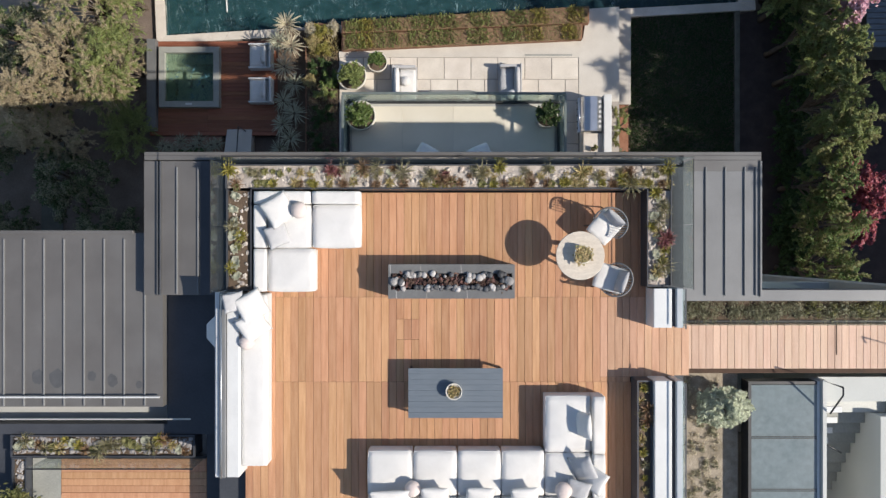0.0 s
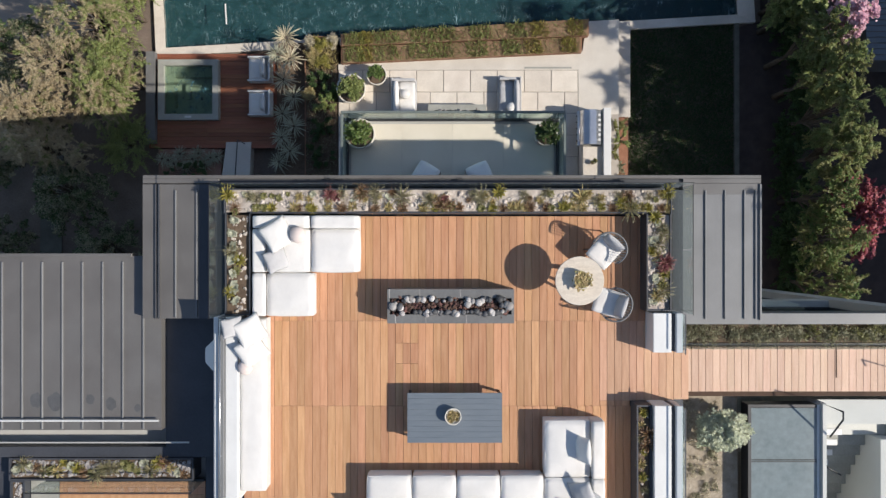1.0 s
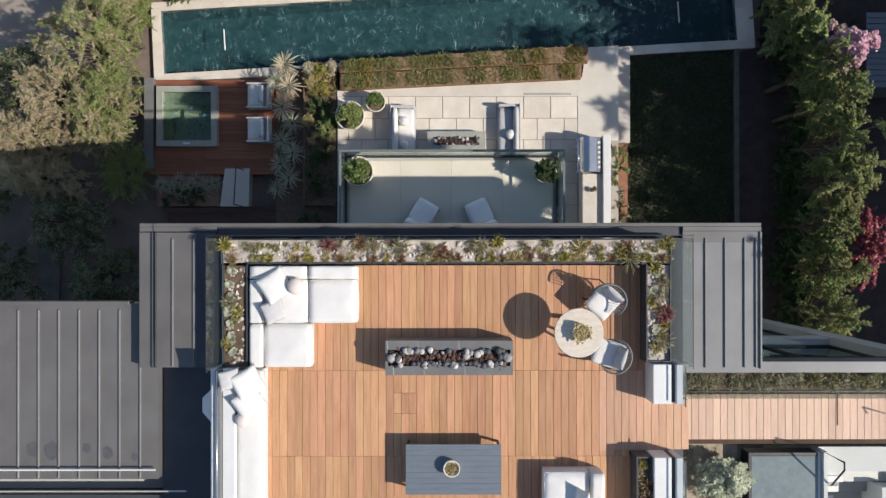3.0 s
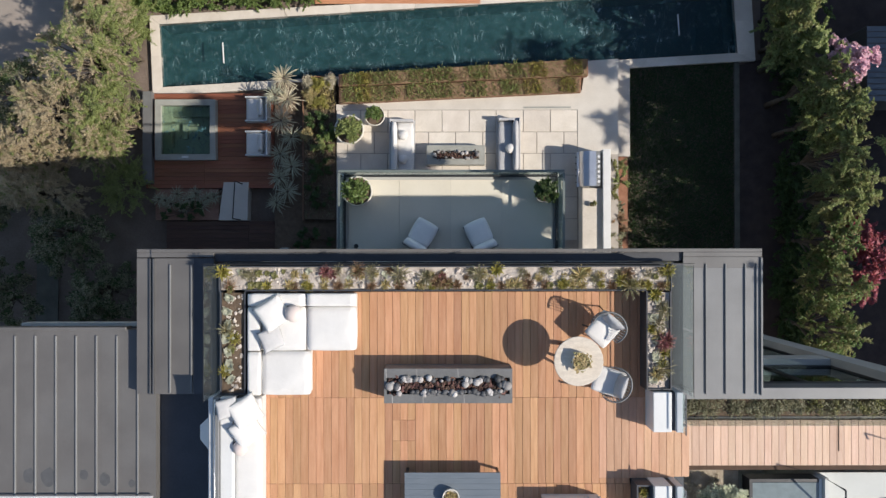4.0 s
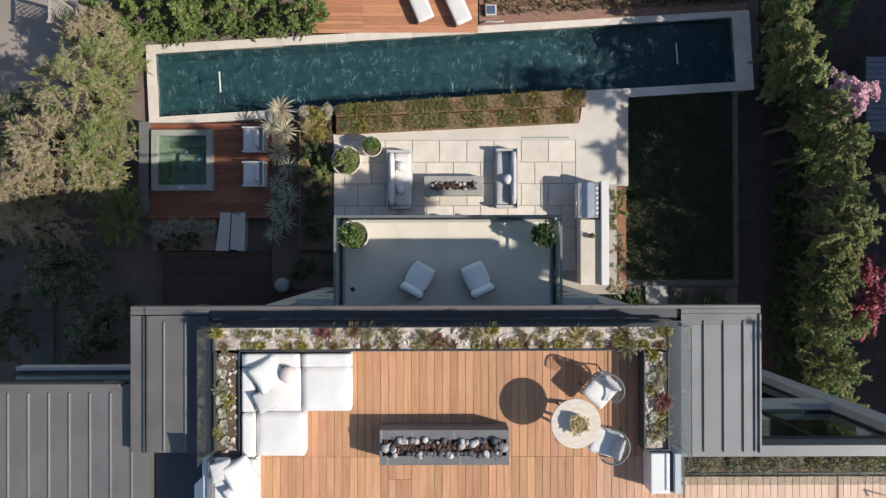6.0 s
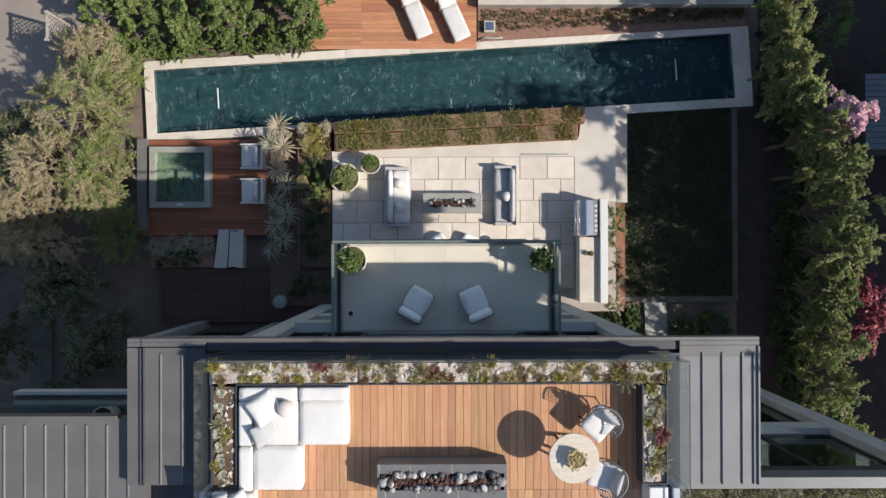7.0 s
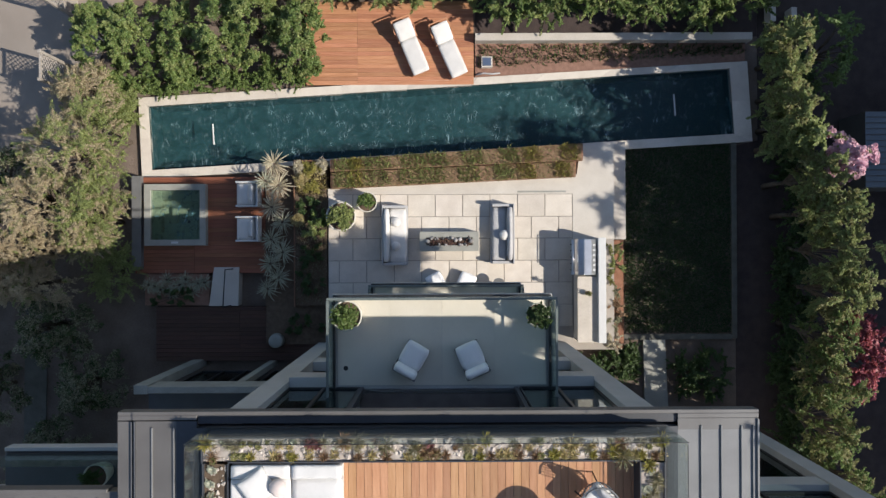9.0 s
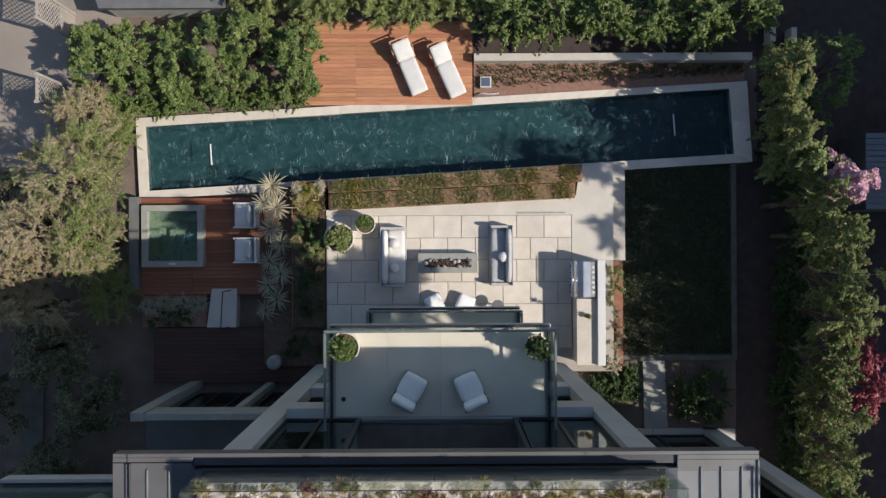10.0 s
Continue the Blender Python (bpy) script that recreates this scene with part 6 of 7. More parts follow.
# ---- planting beds ----
def long_bed(name, quad, z0, z1, label, seed):
    b = thing(name, pose(0, 0, 0), label, "planting bed", "terraced planting beds")
    part("edging", prism(quad, z0, z1 - 0.03), mat("rusted_edging", (0.20, 0.10, 0.06), (0.28, 0.15, 0.09), 0.8) if "rusted_edging" not in bpy.data.materials else bpy.data.materials["rusted_edging"], b)
    inner = [tuple(Vector(q).lerp(sum((Vector(p) for p in quad), Vector((0, 0))) / 4, 0.012)) for q in quad]
    part("mulch", prism(inner, z1 - 0.06, z1), bpy.data.materials.get("tan_mulch") or mat("tan_mulch", (0.22, 0.13, 0.08), (0.33, 0.21, 0.13), 0.95, 5, 40, 0.8, stain=0.5, stain_col=(0.22, 0.17, 0.09)), b, "tan bark mulch")
    for k in range(9):
        # looser, taller drifts of grass along the bed
        u, half = (k * 0.618 + 0.1 * seed) % 1.0, 0.03 + 0.03 * ((k * 0.37) % 1.0)
        q = [tuple(Vector(inner[i]).lerp(Vector(inner[j]), min(0.99, max(0.01, u + w)))) for i, j, w in ((0, 1, -half), (0, 1, half), (3, 2, 0.6 * half), (3, 2, -1.3 * half))]
        blades("grass_drift", 300, 0, 0, 0, 0, z1, (0.10, 0.5, 0.005), LEAF_GRASSY if k % 3 else LEAF_YELLOW, seed + 20 + k, "", "", quad=q).parent = b
    for k, (m, count) in enumerate(((LEAF_MID, 1500), (LEAF_GRASSY, 2600), (LEAF_RUST, 1300))):
        blades("sedge", count, 0, 0, 0, 0, z1, (0.05, 0.5, 0.006), m, seed + k, "", "", quad=inner).parent = b
    return b


long_bed("planting_bed", [(-3.62, 7.10), (4.98, 7.50), (5.0, 8.04), (-3.62, 7.66)], 0.0, 0.84, "long raised mulch bed with low green sedge", 101)
long_bed("planting_bed", [(-3.62, 7.70), (5.22, 8.07), (5.22, 8.66), (-3.62, 8.12)], -0.1, 0.92, "long mulch bed beside the pool coping", 111)
tagged(part("bed_side", prism(rect(-6.02, 1.6, -3.78, 7.98), -0.3, 0.34), SOIL), "mulched bed of yuccas between deck and patio", "planting bed", kind="structure")
BOX_BED = tagged(part("bed_raised", boxes((-4.93, 3.0, -0.3, -3.79, 8.10, 0.56)), SOIL), "raised mulched planting box beside the patio", "planting bed", kind="structure")
part("edging", boxes((-4.97, 2.96, -0.3, -4.935, 8.14, 0.60), (-4.935, 8.105, -0.3, -3.79, 8.14, 0.60)), bpy.data.materials["rusted_edging"], BOX_BED)
tagged(part("bed_shade", prism(rect(-10.4, 3.0, -8.1, 4.12), -0.3, 0.2), MULCH), "shaded bed of strappy plants by the spa deck", "planting bed", kind="structure")
tagged(part("stone_step", prism([(-8.06, 2.98), (-7.02, 2.98), (-6.98, 4.36), (-7.87, 4.36)], -0.3, 0.34, 0.008), CONCRETE), "pale stone slab step between the decks", "step", kind="structure")
bm = bmesh.new()
tube(bm, [(-7.28, 3.0, 1.25), (-7.20, 4.3, 1.25), (-7.2, 4.3, 0.3)], 0.02, 8)
tube(bm, [(-7.28, 3.0, 1.25), (-7.28, 3.0, 0.3)], 0.02, 8)
tagged(part("step_rail", bm, BLACK_METAL, None, "", True), "slim black metal handrail beside the stone step", "handrail")
tagged(part("log_stool", lathe([(0.24, 0), (0.26, 0.03), (0.25, 0.42), (0.235, 0.45), (0.1, 0.452)], 24), RIM_STONE, None, "", True, pose(-5.62, 1.75, 0.2)), "pale round log stool in the shade", "stool")


def yucca(x, y, z, s, label, seed, leaf, group, stem=0.2):
    y_ = thing("yucca", pose(x, y, z, 0, 0, seed * 40), label, "yucca", group)
    rng = random.Random(seed)
    part("rosette", rosette(48, 0.62 * s, 0.021 * s, 1.0, rng, 6, 0.5, stem - 0.05), leaf, y_, "arching strap leaves")
    bm = bmesh.new()
    tube(bm, [(0, 0, 0), (0.02, 0, stem)], [0.06, 0.05], 8)
    part("stem", bm, BARK, y_)
    return y_


yr = random.Random(9)
for i, (x, y, s) in enumerate(((-5.55, 7.95, 1.0), (-5.85, 7.35, 0.9), (-5.40, 7.20, 1.0), (-5.62, 6.45, 0.95), (-5.35, 5.95, 0.9), (-5.75, 5.35, 0.9), (-5.35, 4.9, 1.0), (-5.8, 4.5, 0.9),
                              (-5.5, 4.0, 0.9), (-5.9, 3.6, 0.8))):
    yucca(x, y, 0.34, s, "pale spiky yucca in the mulch bed", i, LEAF_DRY if i in (0, 2, 3) else LEAF_PALE, "yuccas", 0.75 if i < 4 else 0.3)
for i in range(10):
    yucca(-10.2 + i * 0.22, 3.75 + yr.uniform(-0.25, 0.25), 0.2, 0.6, "strappy grey-green plant in the shaded bed", 20 + i, LEAF_PALE, "strappy plants")


def shrub(name, x, y, z, rx, ry, h, count, size, leaf, label, seed, n=26, clump=0.2, aspect=0.42, cat="shrub", group="", leaf2=None, shoot=(2.4, 0.42, 0.55), share=0.35):
    s = thing(name, pose(x, y, z), label, cat, group)
    rng = np.random.default_rng(seed)
    a, q = rng.uniform(0, 6.283, n), np.sqrt(rng.random(n))
    cx, cy = rx * q * np.cos(a), ry * q * np.sin(a)
    cz = h * (0.35 + 0.6 * (1 - q ** 2) * rng.uniform(0.6, 1.05, n))
    cl = np.stack([cx, cy, cz, rng.uniform(0.7, 1.35, n) * clump], 1)
    c, nr, ax, own = shoot_points(cl, count, rng, *shoot)
    if leaf2 is None:
        part("foliage", leaves("foliage", c, nr, size, aspect, leaf, rng, 0.5, axes=ax), leaf, s)
    else:
        tips = own < share
        part("foliage", leaves("foliage", c[~tips], nr[~tips], size, aspect, leaf, rng, 0.5, axes=ax[~tips]), leaf, s)
        part("young_growth", leaves("young_growth", c[tips], nr[tips], size * 0.9, aspect, leaf2, rng, 0.5, axes=ax[tips]), leaf2, s, "paler young shoots")
    bm = bmesh.new()
    for j in range(min(n, 12)):
        tube(bm, [(0, 0, 0), (cx[j] * 0.3, cy[j] * 0.3, cz[j] * 0.45), (cx[j], cy[j], cz[j])], [0.03, 0.02, 0.007], 5)
    part("stem_base", bm, BARK, s)
    return s


for i, (x, y, rx, ry, h, leaf, z) in enumerate(((-4.25, 7.75, 0.30, 0.22, 0.40, LEAF_YELLOW, 0.56), (-4.3, 7.2, 0.25, 0.25, 0.40, LEAF_YELLOW, 0.56), (-4.7, 7.85, 0.16, 0.14, 0.35, LEAF_DRY, 0.56), (-3.95, 7.9, 0.15, 0.14, 0.35, LEAF_DRY, 0.56), (-4.65, 7.4, 0.18, 0.2, 0.35, LEAF_GOLD, 0.56),
                                                (-4.45, 6.45, 0.36, 0.32, 0.5, LEAF_DARK, 0.56), (-4.1, 6.1, 0.34, 0.30, 0.5, LEAF_MID, 0.56), (-4.7, 6.0, 0.22, 0.2, 0.4, LEAF_GOLD, 0.56), (-4.25, 5.65, 0.36, 0.26, 0.45, LEAF_GRASSY, 0.56),
                                                (-4.4, 4.8, 0.45, 0.4, 0.3, LEAF_DARK, 0.56), (-4.35, 3.9, 0.45, 0.4, 0.3, LEAF_DARK, 0.56), (-4.6, 2.3, 0.6, 0.4, 0.5, LEAF_DARK, 0.3), (-9.3, 3.3, 1.0, 0.3, 0.5, LEAF_DARK, 0.2))):
    grassy = leaf in (LEAF_YELLOW, LEAF_DRY, LEAF_GOLD)
    shrub("bed_shrub", x, y, z, rx, ry, h, 1300 if grassy else 2400, 0.085 if grassy else 0.042, leaf, "grassy tuft in the raised bed" if grassy else "leafy low shrub in the mulch bed", 200 + i, 12, 0.11, 0.09 if grassy else 0.34, group="bed shrubs", shoot=(2.0, 0.7, 1.0))

blades("low_grass", 2600, -4.9, 3.05, -3.82, 8.05, 0.56, (0.08, 0.5, 0.008), LEAF_HEDGE, 260, "low grey-green grass in the raised bed", "grass")
blades("sunny_grass", 500, -4.88, 6.9, -3.84, 8.05, 0.56, (0.16, 0.5, 0.008), LEAF_GOLD, 261, "golden grass in the raised bed", "grass")

# bed beside the kitchen
tagged(part("bed_kitchen", prism(rect(5.84, 1.4, 6.78, 5.28), -0.3, 0.25), mat("terracotta_mulch", (0.24, 0.11, 0.065), (0.32, 0.16, 0.10), 0.95, 6, 40, 0.8)), "narrow reddish mulch bed behind the kitchen", "planting bed", kind="structure")
for i, (x, y, leaf) in enumerate(((6.15, 5.0, LEAF_LIME), (6.45, 4.45, LEAF_GRASSY), (6.3, 4.0, LEAF_LIME), (6.2, 3.3, LEAF_HEDGE), (6.45, 2.9, LEAF_RUST), (6.25, 2.3, LEAF_HEDGE), (6.3, 1.7, LEAF_DRY))):
    shrub("bed_shrub", x, y, 0.25, 0.30, 0.32, 0.5, 1300, 0.045, leaf, "small pale shrub in the kitchen bed", 230 + i, 9, 0.12, group="kitchen bed shrubs")
for i, (x, y, rx, ry) in enumerate(((6.5, 0.6, 0.65, 0.7), (7.0, 1.0, 0.3, 0.45), (9.0, 0.5, 0.5, 0.7), (9.9, 0.4, 0.6, 0.8), (5.7, 0.3, 0.6, 0.8))):
    shrub("low_shrub", x, y, -0.1, rx, ry, 0.7, 5000, 0.045, LEAF_DARK, "dense low green shrub beside the path", 240 + i, 26, 0.2, group="low shrubs by the path")

# ---- spa ----
S = thing("hot_tub", pose(-9.20, 6.235, SPA_Z), "square sunken hot tub with pale stone rim", "hot tub")
def ring_boxes(a, b, z0, z1):
    return boxes((-a, -a, z0, a, -b, z1), (-a, b, z0, a, a, z1), (-a, -b, z0, -b, b, z1), (b, -b, z0, a, b, z1))
part("rim", ring_boxes(1.09, 0.88, 0.0, 0.27), RIM_STONE, S, "pale stone rim")
part("shell", boxes((-0.88, -0.88, -0.36, 0.88, 0.88, -0.28), (-0.88, -0.88, -0.28, -0.58, 0.88, 0.02), (-0.58, 0.52, -0.28, 0.88, 0.88, -0.02), (-0.58, -0.88, -0.28, 0.88, -0.62, 0.02), (-0.22, 0.20, -0.28, 0.36, 0.27, -0.1), (-0.22, -0.27, -0.28, -0.06, 0.2, -0.1)), SPA_TILE, S, "pale green tiled shell")
part("inlet", boxes((0.30, -0.28, -0.28, 0.36, -0.18, -0.2)), BLACK_METAL, S)
w = part("water_surface", boxes((-0.878, -0.878, 0.14, 0.878, 0.878, 0.15)), SPA_WATER, S, "clear greenish water")
w.visible_shadow = False
part("control", boxes((-0.12, -1.02, 0.272, 0.12, -0.95, 0.29), bev=0.004), WHITE_PAINT, S)
# dark stone stands in for the shade on this wall
tagged(part("side_wall", prism(rect(-10.74, 4.3, -10.42, 7.62), -0.2, 0.50), STONE_DARK), "low wall beside the hot tub, darkened for shade", "wall", kind="structure")


def spa_chair(x, y, label):
    c = thing("spa_lounger", pose(x, y, SPA_Z), label, "lounger", "spa loungers")
    part("frame", boxes((-0.42, -0.45, 0.06, 0.42, 0.45, 0.26), bev=0.012), WHITE_PAINT, c)
    part("back_panel", boxes((0.36, -0.45, 0.26, 0.42, 0.45, 0.62), bev=0.012), WHITE_PAINT, c)
    for sy in (-1, 1):
        part("arm", boxes((-0.42, sy * 0.45 - (0.06 if sy > 0 else 0), 0.26, 0.36, sy * 0.45 + (0.06 if sy < 0 else 0), 0.46), bev=0.01), WHITE_PAINT, c)
    part("seat_cushion", cushion(0.60, 0.76, 0.16, 0.02, 0.05, 91), FABRIC, c, "", True, pose(-0.08, 0, 0.26))
    part("back_cushion", pillow(0.44, 0.62, 0.16, 92), FABRIC, c, "", True, pose(0.20, 0, 0.50, 0, -60, 0))
    for sx in (-1, 1):
        for sy in (-1, 1):
            part("foot", boxes((sx * 0.38 - 0.02, sy * 0.41 - 0.02, 0, sx * 0.38 + 0.02, sy * 0.41 + 0.02, 0.06)), BLACK_METAL, c)
    return c


spa_chair(-6.58, 6.95, "white cube lounge chair on the spa deck")
spa_chair(-6.58, 5.72, "white cube lounge chair on the spa deck")


# ---- north of the pool ----
def sun_lounger(x, y, facing, label):
    """Foot end towards -y before turning."""
    c = thing("sun_lounger", pose(x, y, 0.06, 0, 0, facing), label, "sun lounger", "teak sun loungers")
    TEAK = WOOD_RED
    part("frame", boxes((-0.34, -1.0, 0.22, -0.28, 0.98, 0.28), (0.28, -1.0, 0.22, 0.34, 0.98, 0.28), (-0.28, -1.0, 0.22, 0.28, -0.94, 0.28), (-0.28, 0.92, 0.22, 0.28, 0.98, 0.28), bev=0.006), TEAK, c, "teak frame")
    for sx in (-1, 1):
        for y0 in (-0.92, 0.90):
            part("leg", boxes((sx * 0.31 - 0.03, y0 - 0.03, 0, sx * 0.31 + 0.03, y0 + 0.03, 0.22)), TEAK, c)
    part("mattress", cushion(0.62, 1.30, 0.10, 0.015, 0.035, 95), FABRIC, c, "white mattress", True, pose(0, -0.35, 0.28))
    part("head_cushion", cushion(0.63, 0.68, 0.10, 0.015, 0.035, 96), FABRIC, c, "white raised head cushion", True, pose(0, 0.61, 0.48, 24, 0, 0))
    back = part("back_frame", boxes((-0.36, 0.0, 0.0, -0.31, 0.82, 0.04), (0.31, 0.0, 0.0, 0.36, 0.82, 0.04), (-0.31, 0.77, 0.0, 0.31, 0.82, 0.04), bev=0.006), TEAK, c, "teak back frame", at=pose(0, 0.28, 0.29, 24, 0, 0))
    for k in range(6):
        part("slat", boxes((-0.31, 0.04 + 0.115 * k, 0.006, 0.31, 0.115 + 0.115 * k, 0.03)), TEAK, back)
    for sx in (-1, 1):
        part("prop", boxes((sx * 0.29 - 0.02, 0.90, 0.24, sx * 0.29 + 0.02, 0.94, 0.55)), TEAK, c)
        part("arm", boxes((sx * 0.37 - 0.025, 0.55, 0.50, sx * 0.37 + 0.025, 0.95, 0.53), (sx * 0.37 - 0.02, 0.56, 0.0, sx * 0.37 + 0.02, 0.60, 0.50), bev=0.005), TEAK, c, "teak arm")
    return c


sun_lounger(-0.80, 12.21, 22.5, "white-cushioned teak sun lounger on the deck")
sun_lounger(0.55, 12.10, 24.0, "white-cushioned teak sun lounger on the deck")
tagged(part("garden_wall", prism([(1.50, 12.42), (11.4, 12.42), (11.4, 12.68), (1.50, 12.68)], -0.3, 0.40, 0.01), CONCRETE), "low pale concrete garden wall", "wall", kind="structure")
tagged(part("bed_pool", prism([(1.50, 11.04), (11.3, 11.76), (11.3, 12.42), (1.50, 12.42)], -0.3, 0.0), MULCH), "mulched strip between pool and garden wall", "planting bed", kind="structure")
blades("sedge_rows", 1500, 1.6, 11.5, 11.2, 12.35, 0.0, (0.14, 0.5, 0.012), LEAF_DARK, 130, "low dark sedge rows in the mulch strip", "grass", quad=[(1.6, 11.55), (11.2, 12.0), (11.2, 12.35), (1.6, 12.35)])
FB = thing("filter_box", pose(1.92, 11.72, 0.0), "small square metal box in the mulch strip", "utility box")
part("body", boxes((-0.2, -0.2, 0, 0.2, 0.2, 0.18), bev=0.012), CONCRETE, FB)
part("lid", boxes((-0.15, -0.15, 0.18, 0.15, 0.15, 0.20), bev=0.006), STEEL, FB)
bm = bmesh.new()
tube(bm, [(1.55, 11.28, 0.05), (1.8, 11.32, 0.12), (2.1, 11.30, 0.10), (2.4, 11.34, 0.05)], 0.03, 7)
tagged(part("hose", bm, FABRIC_GREY, None, "", True), "short grey hose lying beside the pool", "hose")
for x, h in ((12.0, 0.5), (12.75, 0.5)):
    tagged(part("garden_post", boxes((x, 12.9 + (12.15 - x), 0, x + 0.2, 13.9 + (12.15 - x) * 0.6, h), bev=0.01), CONCRETE), "pale concrete end wall beyond the hedge", "wall", kind="structure")


# street-side fence with lattice
F = thing("lattice_fence", pose(-12.95, 10.62, -0.14), "pale weathered timber fence with lattice panels", "fence")
GREYWOOD = mat("grey_timber", (0.30, 0.265, 0.23), (0.40, 0.36, 0.315), 0.9, 3, 30, 0.2, stretch=(4, 4, 0.6))
BAY = 0.92
for i in (0, 1, 3, 4):
    part("fence_post", boxes((-0.05, i * BAY - 0.05, -0.2, 0.05, i * BAY + 0.05, 2.5), bev=0.006), GREYWOOD, F)
for i in (0, 3):
    y0, y1 = i * BAY + 0.05, (i + 1) * BAY - 0.05
    fr = part("fence_rail", boxes((-0.03, y0, 0.92, 0.03, y1, 1.0)), GREYWOOD, F)
    part("fence_rail", boxes((-0.03, y0, 2.36, 0.03, y1, 2.44)), GREYWOOD, F)
    part("panel", boxes((-0.015, y0, 0.0, 0.015, y1, 0.92)), GREYWOOD, F)
    bm = bmesh.new()
    wide, tall = y1 - y0, 1.36
    for k in range(-14, 15):
        for sgn in (1, -1):
            # each strip is clipped to its bay
            ya = k * 0.16
            lo, hi = (max(0.0, -ya), min(tall, wide - ya)) if sgn > 0 else (max(0.0, ya - wide), min(tall, ya))
            if hi - lo > 0.1:
                tube(bm, [(0.008 * sgn, y0 + ya + sgn * lo, 1.0 + lo), (0.008 * sgn, y0 + ya + sgn * hi, 1.0 + hi)], 0.016, 4)
    part("lattice", bm, GREYWOOD, fr, "crossed lattice strips")
tagged(part("shed_roof", prism([(-11.5, 14.1), (-7.1, 14.1), (-7.1, 16.0), (-12.2, 16.0)], 0.95, 1.1, 0.01), STONE_DARK), "weathered grey flat roof of a garden shed", "roof", kind="structure")
tagged(part("wall_shed", prism([(-11.4, 14.2), (-7.2, 14.2), (-7.2, 15.9), (-12.0, 15.9)], -0.2, 0.95), RENDER_WHITE), "grey rendered wall of a garden shed", "wall", kind="structure")

# ---- trees and hedges ----
def tree(name, x, y, z0, height, spread, count, size, leaf, label, seed, n=40, clump=0.45, aspect=0.42, low=0.35, group="", lean=(0, 0), leaf2=None, share=0.3, foot=(0, 0), girth=0.13, shoot=(2.6, 0.42, 0.5)):
    """Tapered trunk, limbs to each clump, and a ragged crown of small leaves."""
    t = thing(name, pose(x, y, z0), label, "tree", group)
    rng = np.random.default_rng(seed)
    a, q = rng.uniform(0, 6.283, n), np.sqrt(rng.random(n))
    rag = 1 + 0.35 * np.sin(3 * a + seed) * rng.uniform(0.3, 1, n)
    cx, cy = spread[0] * q * np.cos(a) * rag + lean[0] * 0.5, spread[1] * q * np.sin(a) * rag + lean[1] * 0.5
    cz = height * (low + (0.97 - low) * (1 - 0.75 * q ** 2) * rng.uniform(0.55, 1.0, n))
    cl = np.stack([cx, cy, cz, rng.uniform(0.55, 1.3, n) * clump], 1)
    c, nr, ax, own = shoot_points(cl, count, rng, *shoot)
    if leaf2 is None:
        part("crown", leaves("crown", c, nr, size, aspect, leaf, rng, 0.5, axes=ax), leaf, t)
    else:
        k = own < share
        part("crown", leaves("crown", c[~k], nr[~k], size, aspect, leaf, rng, 0.5, axes=ax[~k]), leaf, t)
        part("crown_growth", leaves("crown_growth", c[k], nr[k], size, aspect, leaf2, rng, 0.5, axes=ax[k]), leaf2, t, "paler new growth")
    bm = bmesh.new()
    fork = height * low * (0.97 if foot[1] else 0.8)
    hold = 0.5 if foot[1] else 0.2
    tube(bm, [(foot[0], foot[1], -0.1), (foot[0] * 0.6 + 0.03, foot[1] * 0.6 + 0.02, fork * 0.55), (lean[0] * hold, lean[1] * hold, fork)], [girth, girth * 0.75, girth * 0.6], 9)
    trunk = part("trunk", bm, BARK, t, "rough brown trunk", True)
    bm = bmesh.new()
    for j in range(0, n, 2):
        tube(bm, [(lean[0] * hold, lean[1] * hold, fork), (cx[j] * 0.45, cy[j] * 0.45, (fork + cz[j]) / 2 + 0.15), (cx[j], cy[j], cz[j])], [0.035, 0.02, 0.006], 5)
    part("branching", bm, BARK, trunk, "", True)
    return t


tr = random.Random(17)
# east row
for i, (x, y, h, w) in enumerate(((11.8, 11.5, 5.0, 0.30), (11.8, 10.3, 5.2, 0.30), (11.8, 9.2, 5.2, 0.30), (12.0, 7.2, 5.9, 0.34), (12.3, 6.1, 6.2, 0.36), (12.5, 4.9, 6.3, 0.40), (12.7, 3.6, 6.1, 0.58), (12.5, 2.2, 5.5, 0.36),
                                  (12.4, 0.8, 5.8, 0.34), (12.4, -0.7, 5.8, 0.38), (12.7, -2.3, 6.2, 0.6), (12.9, -4.0, 6.2, 0.7))):
    tree("hedge_tree", x, y, -0.14, h, (w, 0.80 + 0.12 * (i % 2)), 22000 if i < 7 else 12000, 0.045, LEAF_LIME if i < 7 else LEAF_MID, "tall dense green garden tree in a row", 300 + i, 60, 0.17, 0.34, 0.3, "east garden trees", leaf2=LEAF_GRASSY if i < 7 else LEAF_LIME, share=0.62 if i < 7 else 0.5, lean=(-1.1, 0) if i < 3 else (0, 0), shoot=(3.2, 0.6, 0.4))
tree("garden_tree", 13.2, 11.6, -0.14, 4.0, (0.8, 1.2), 5000, 0.05, LEAF_MID, "sparse green garden tree behind the row", 320, 26, 0.25, 0.42, 0.3)
# shaded undergrowth below the row
for i in range(11):
    shrub("undergrowth_shrub", 12.7 + tr.uniform(-0.25, 0.25), -5.2 + i * 1.6, -0.14, 0.45, 0.9, tr.uniform(1.2, 1.7), 7000, 0.055, LEAF_DARK, "dark undergrowth shrub below the tree row", 500 + i, 30, 0.3, group="undergrowth shrubs")
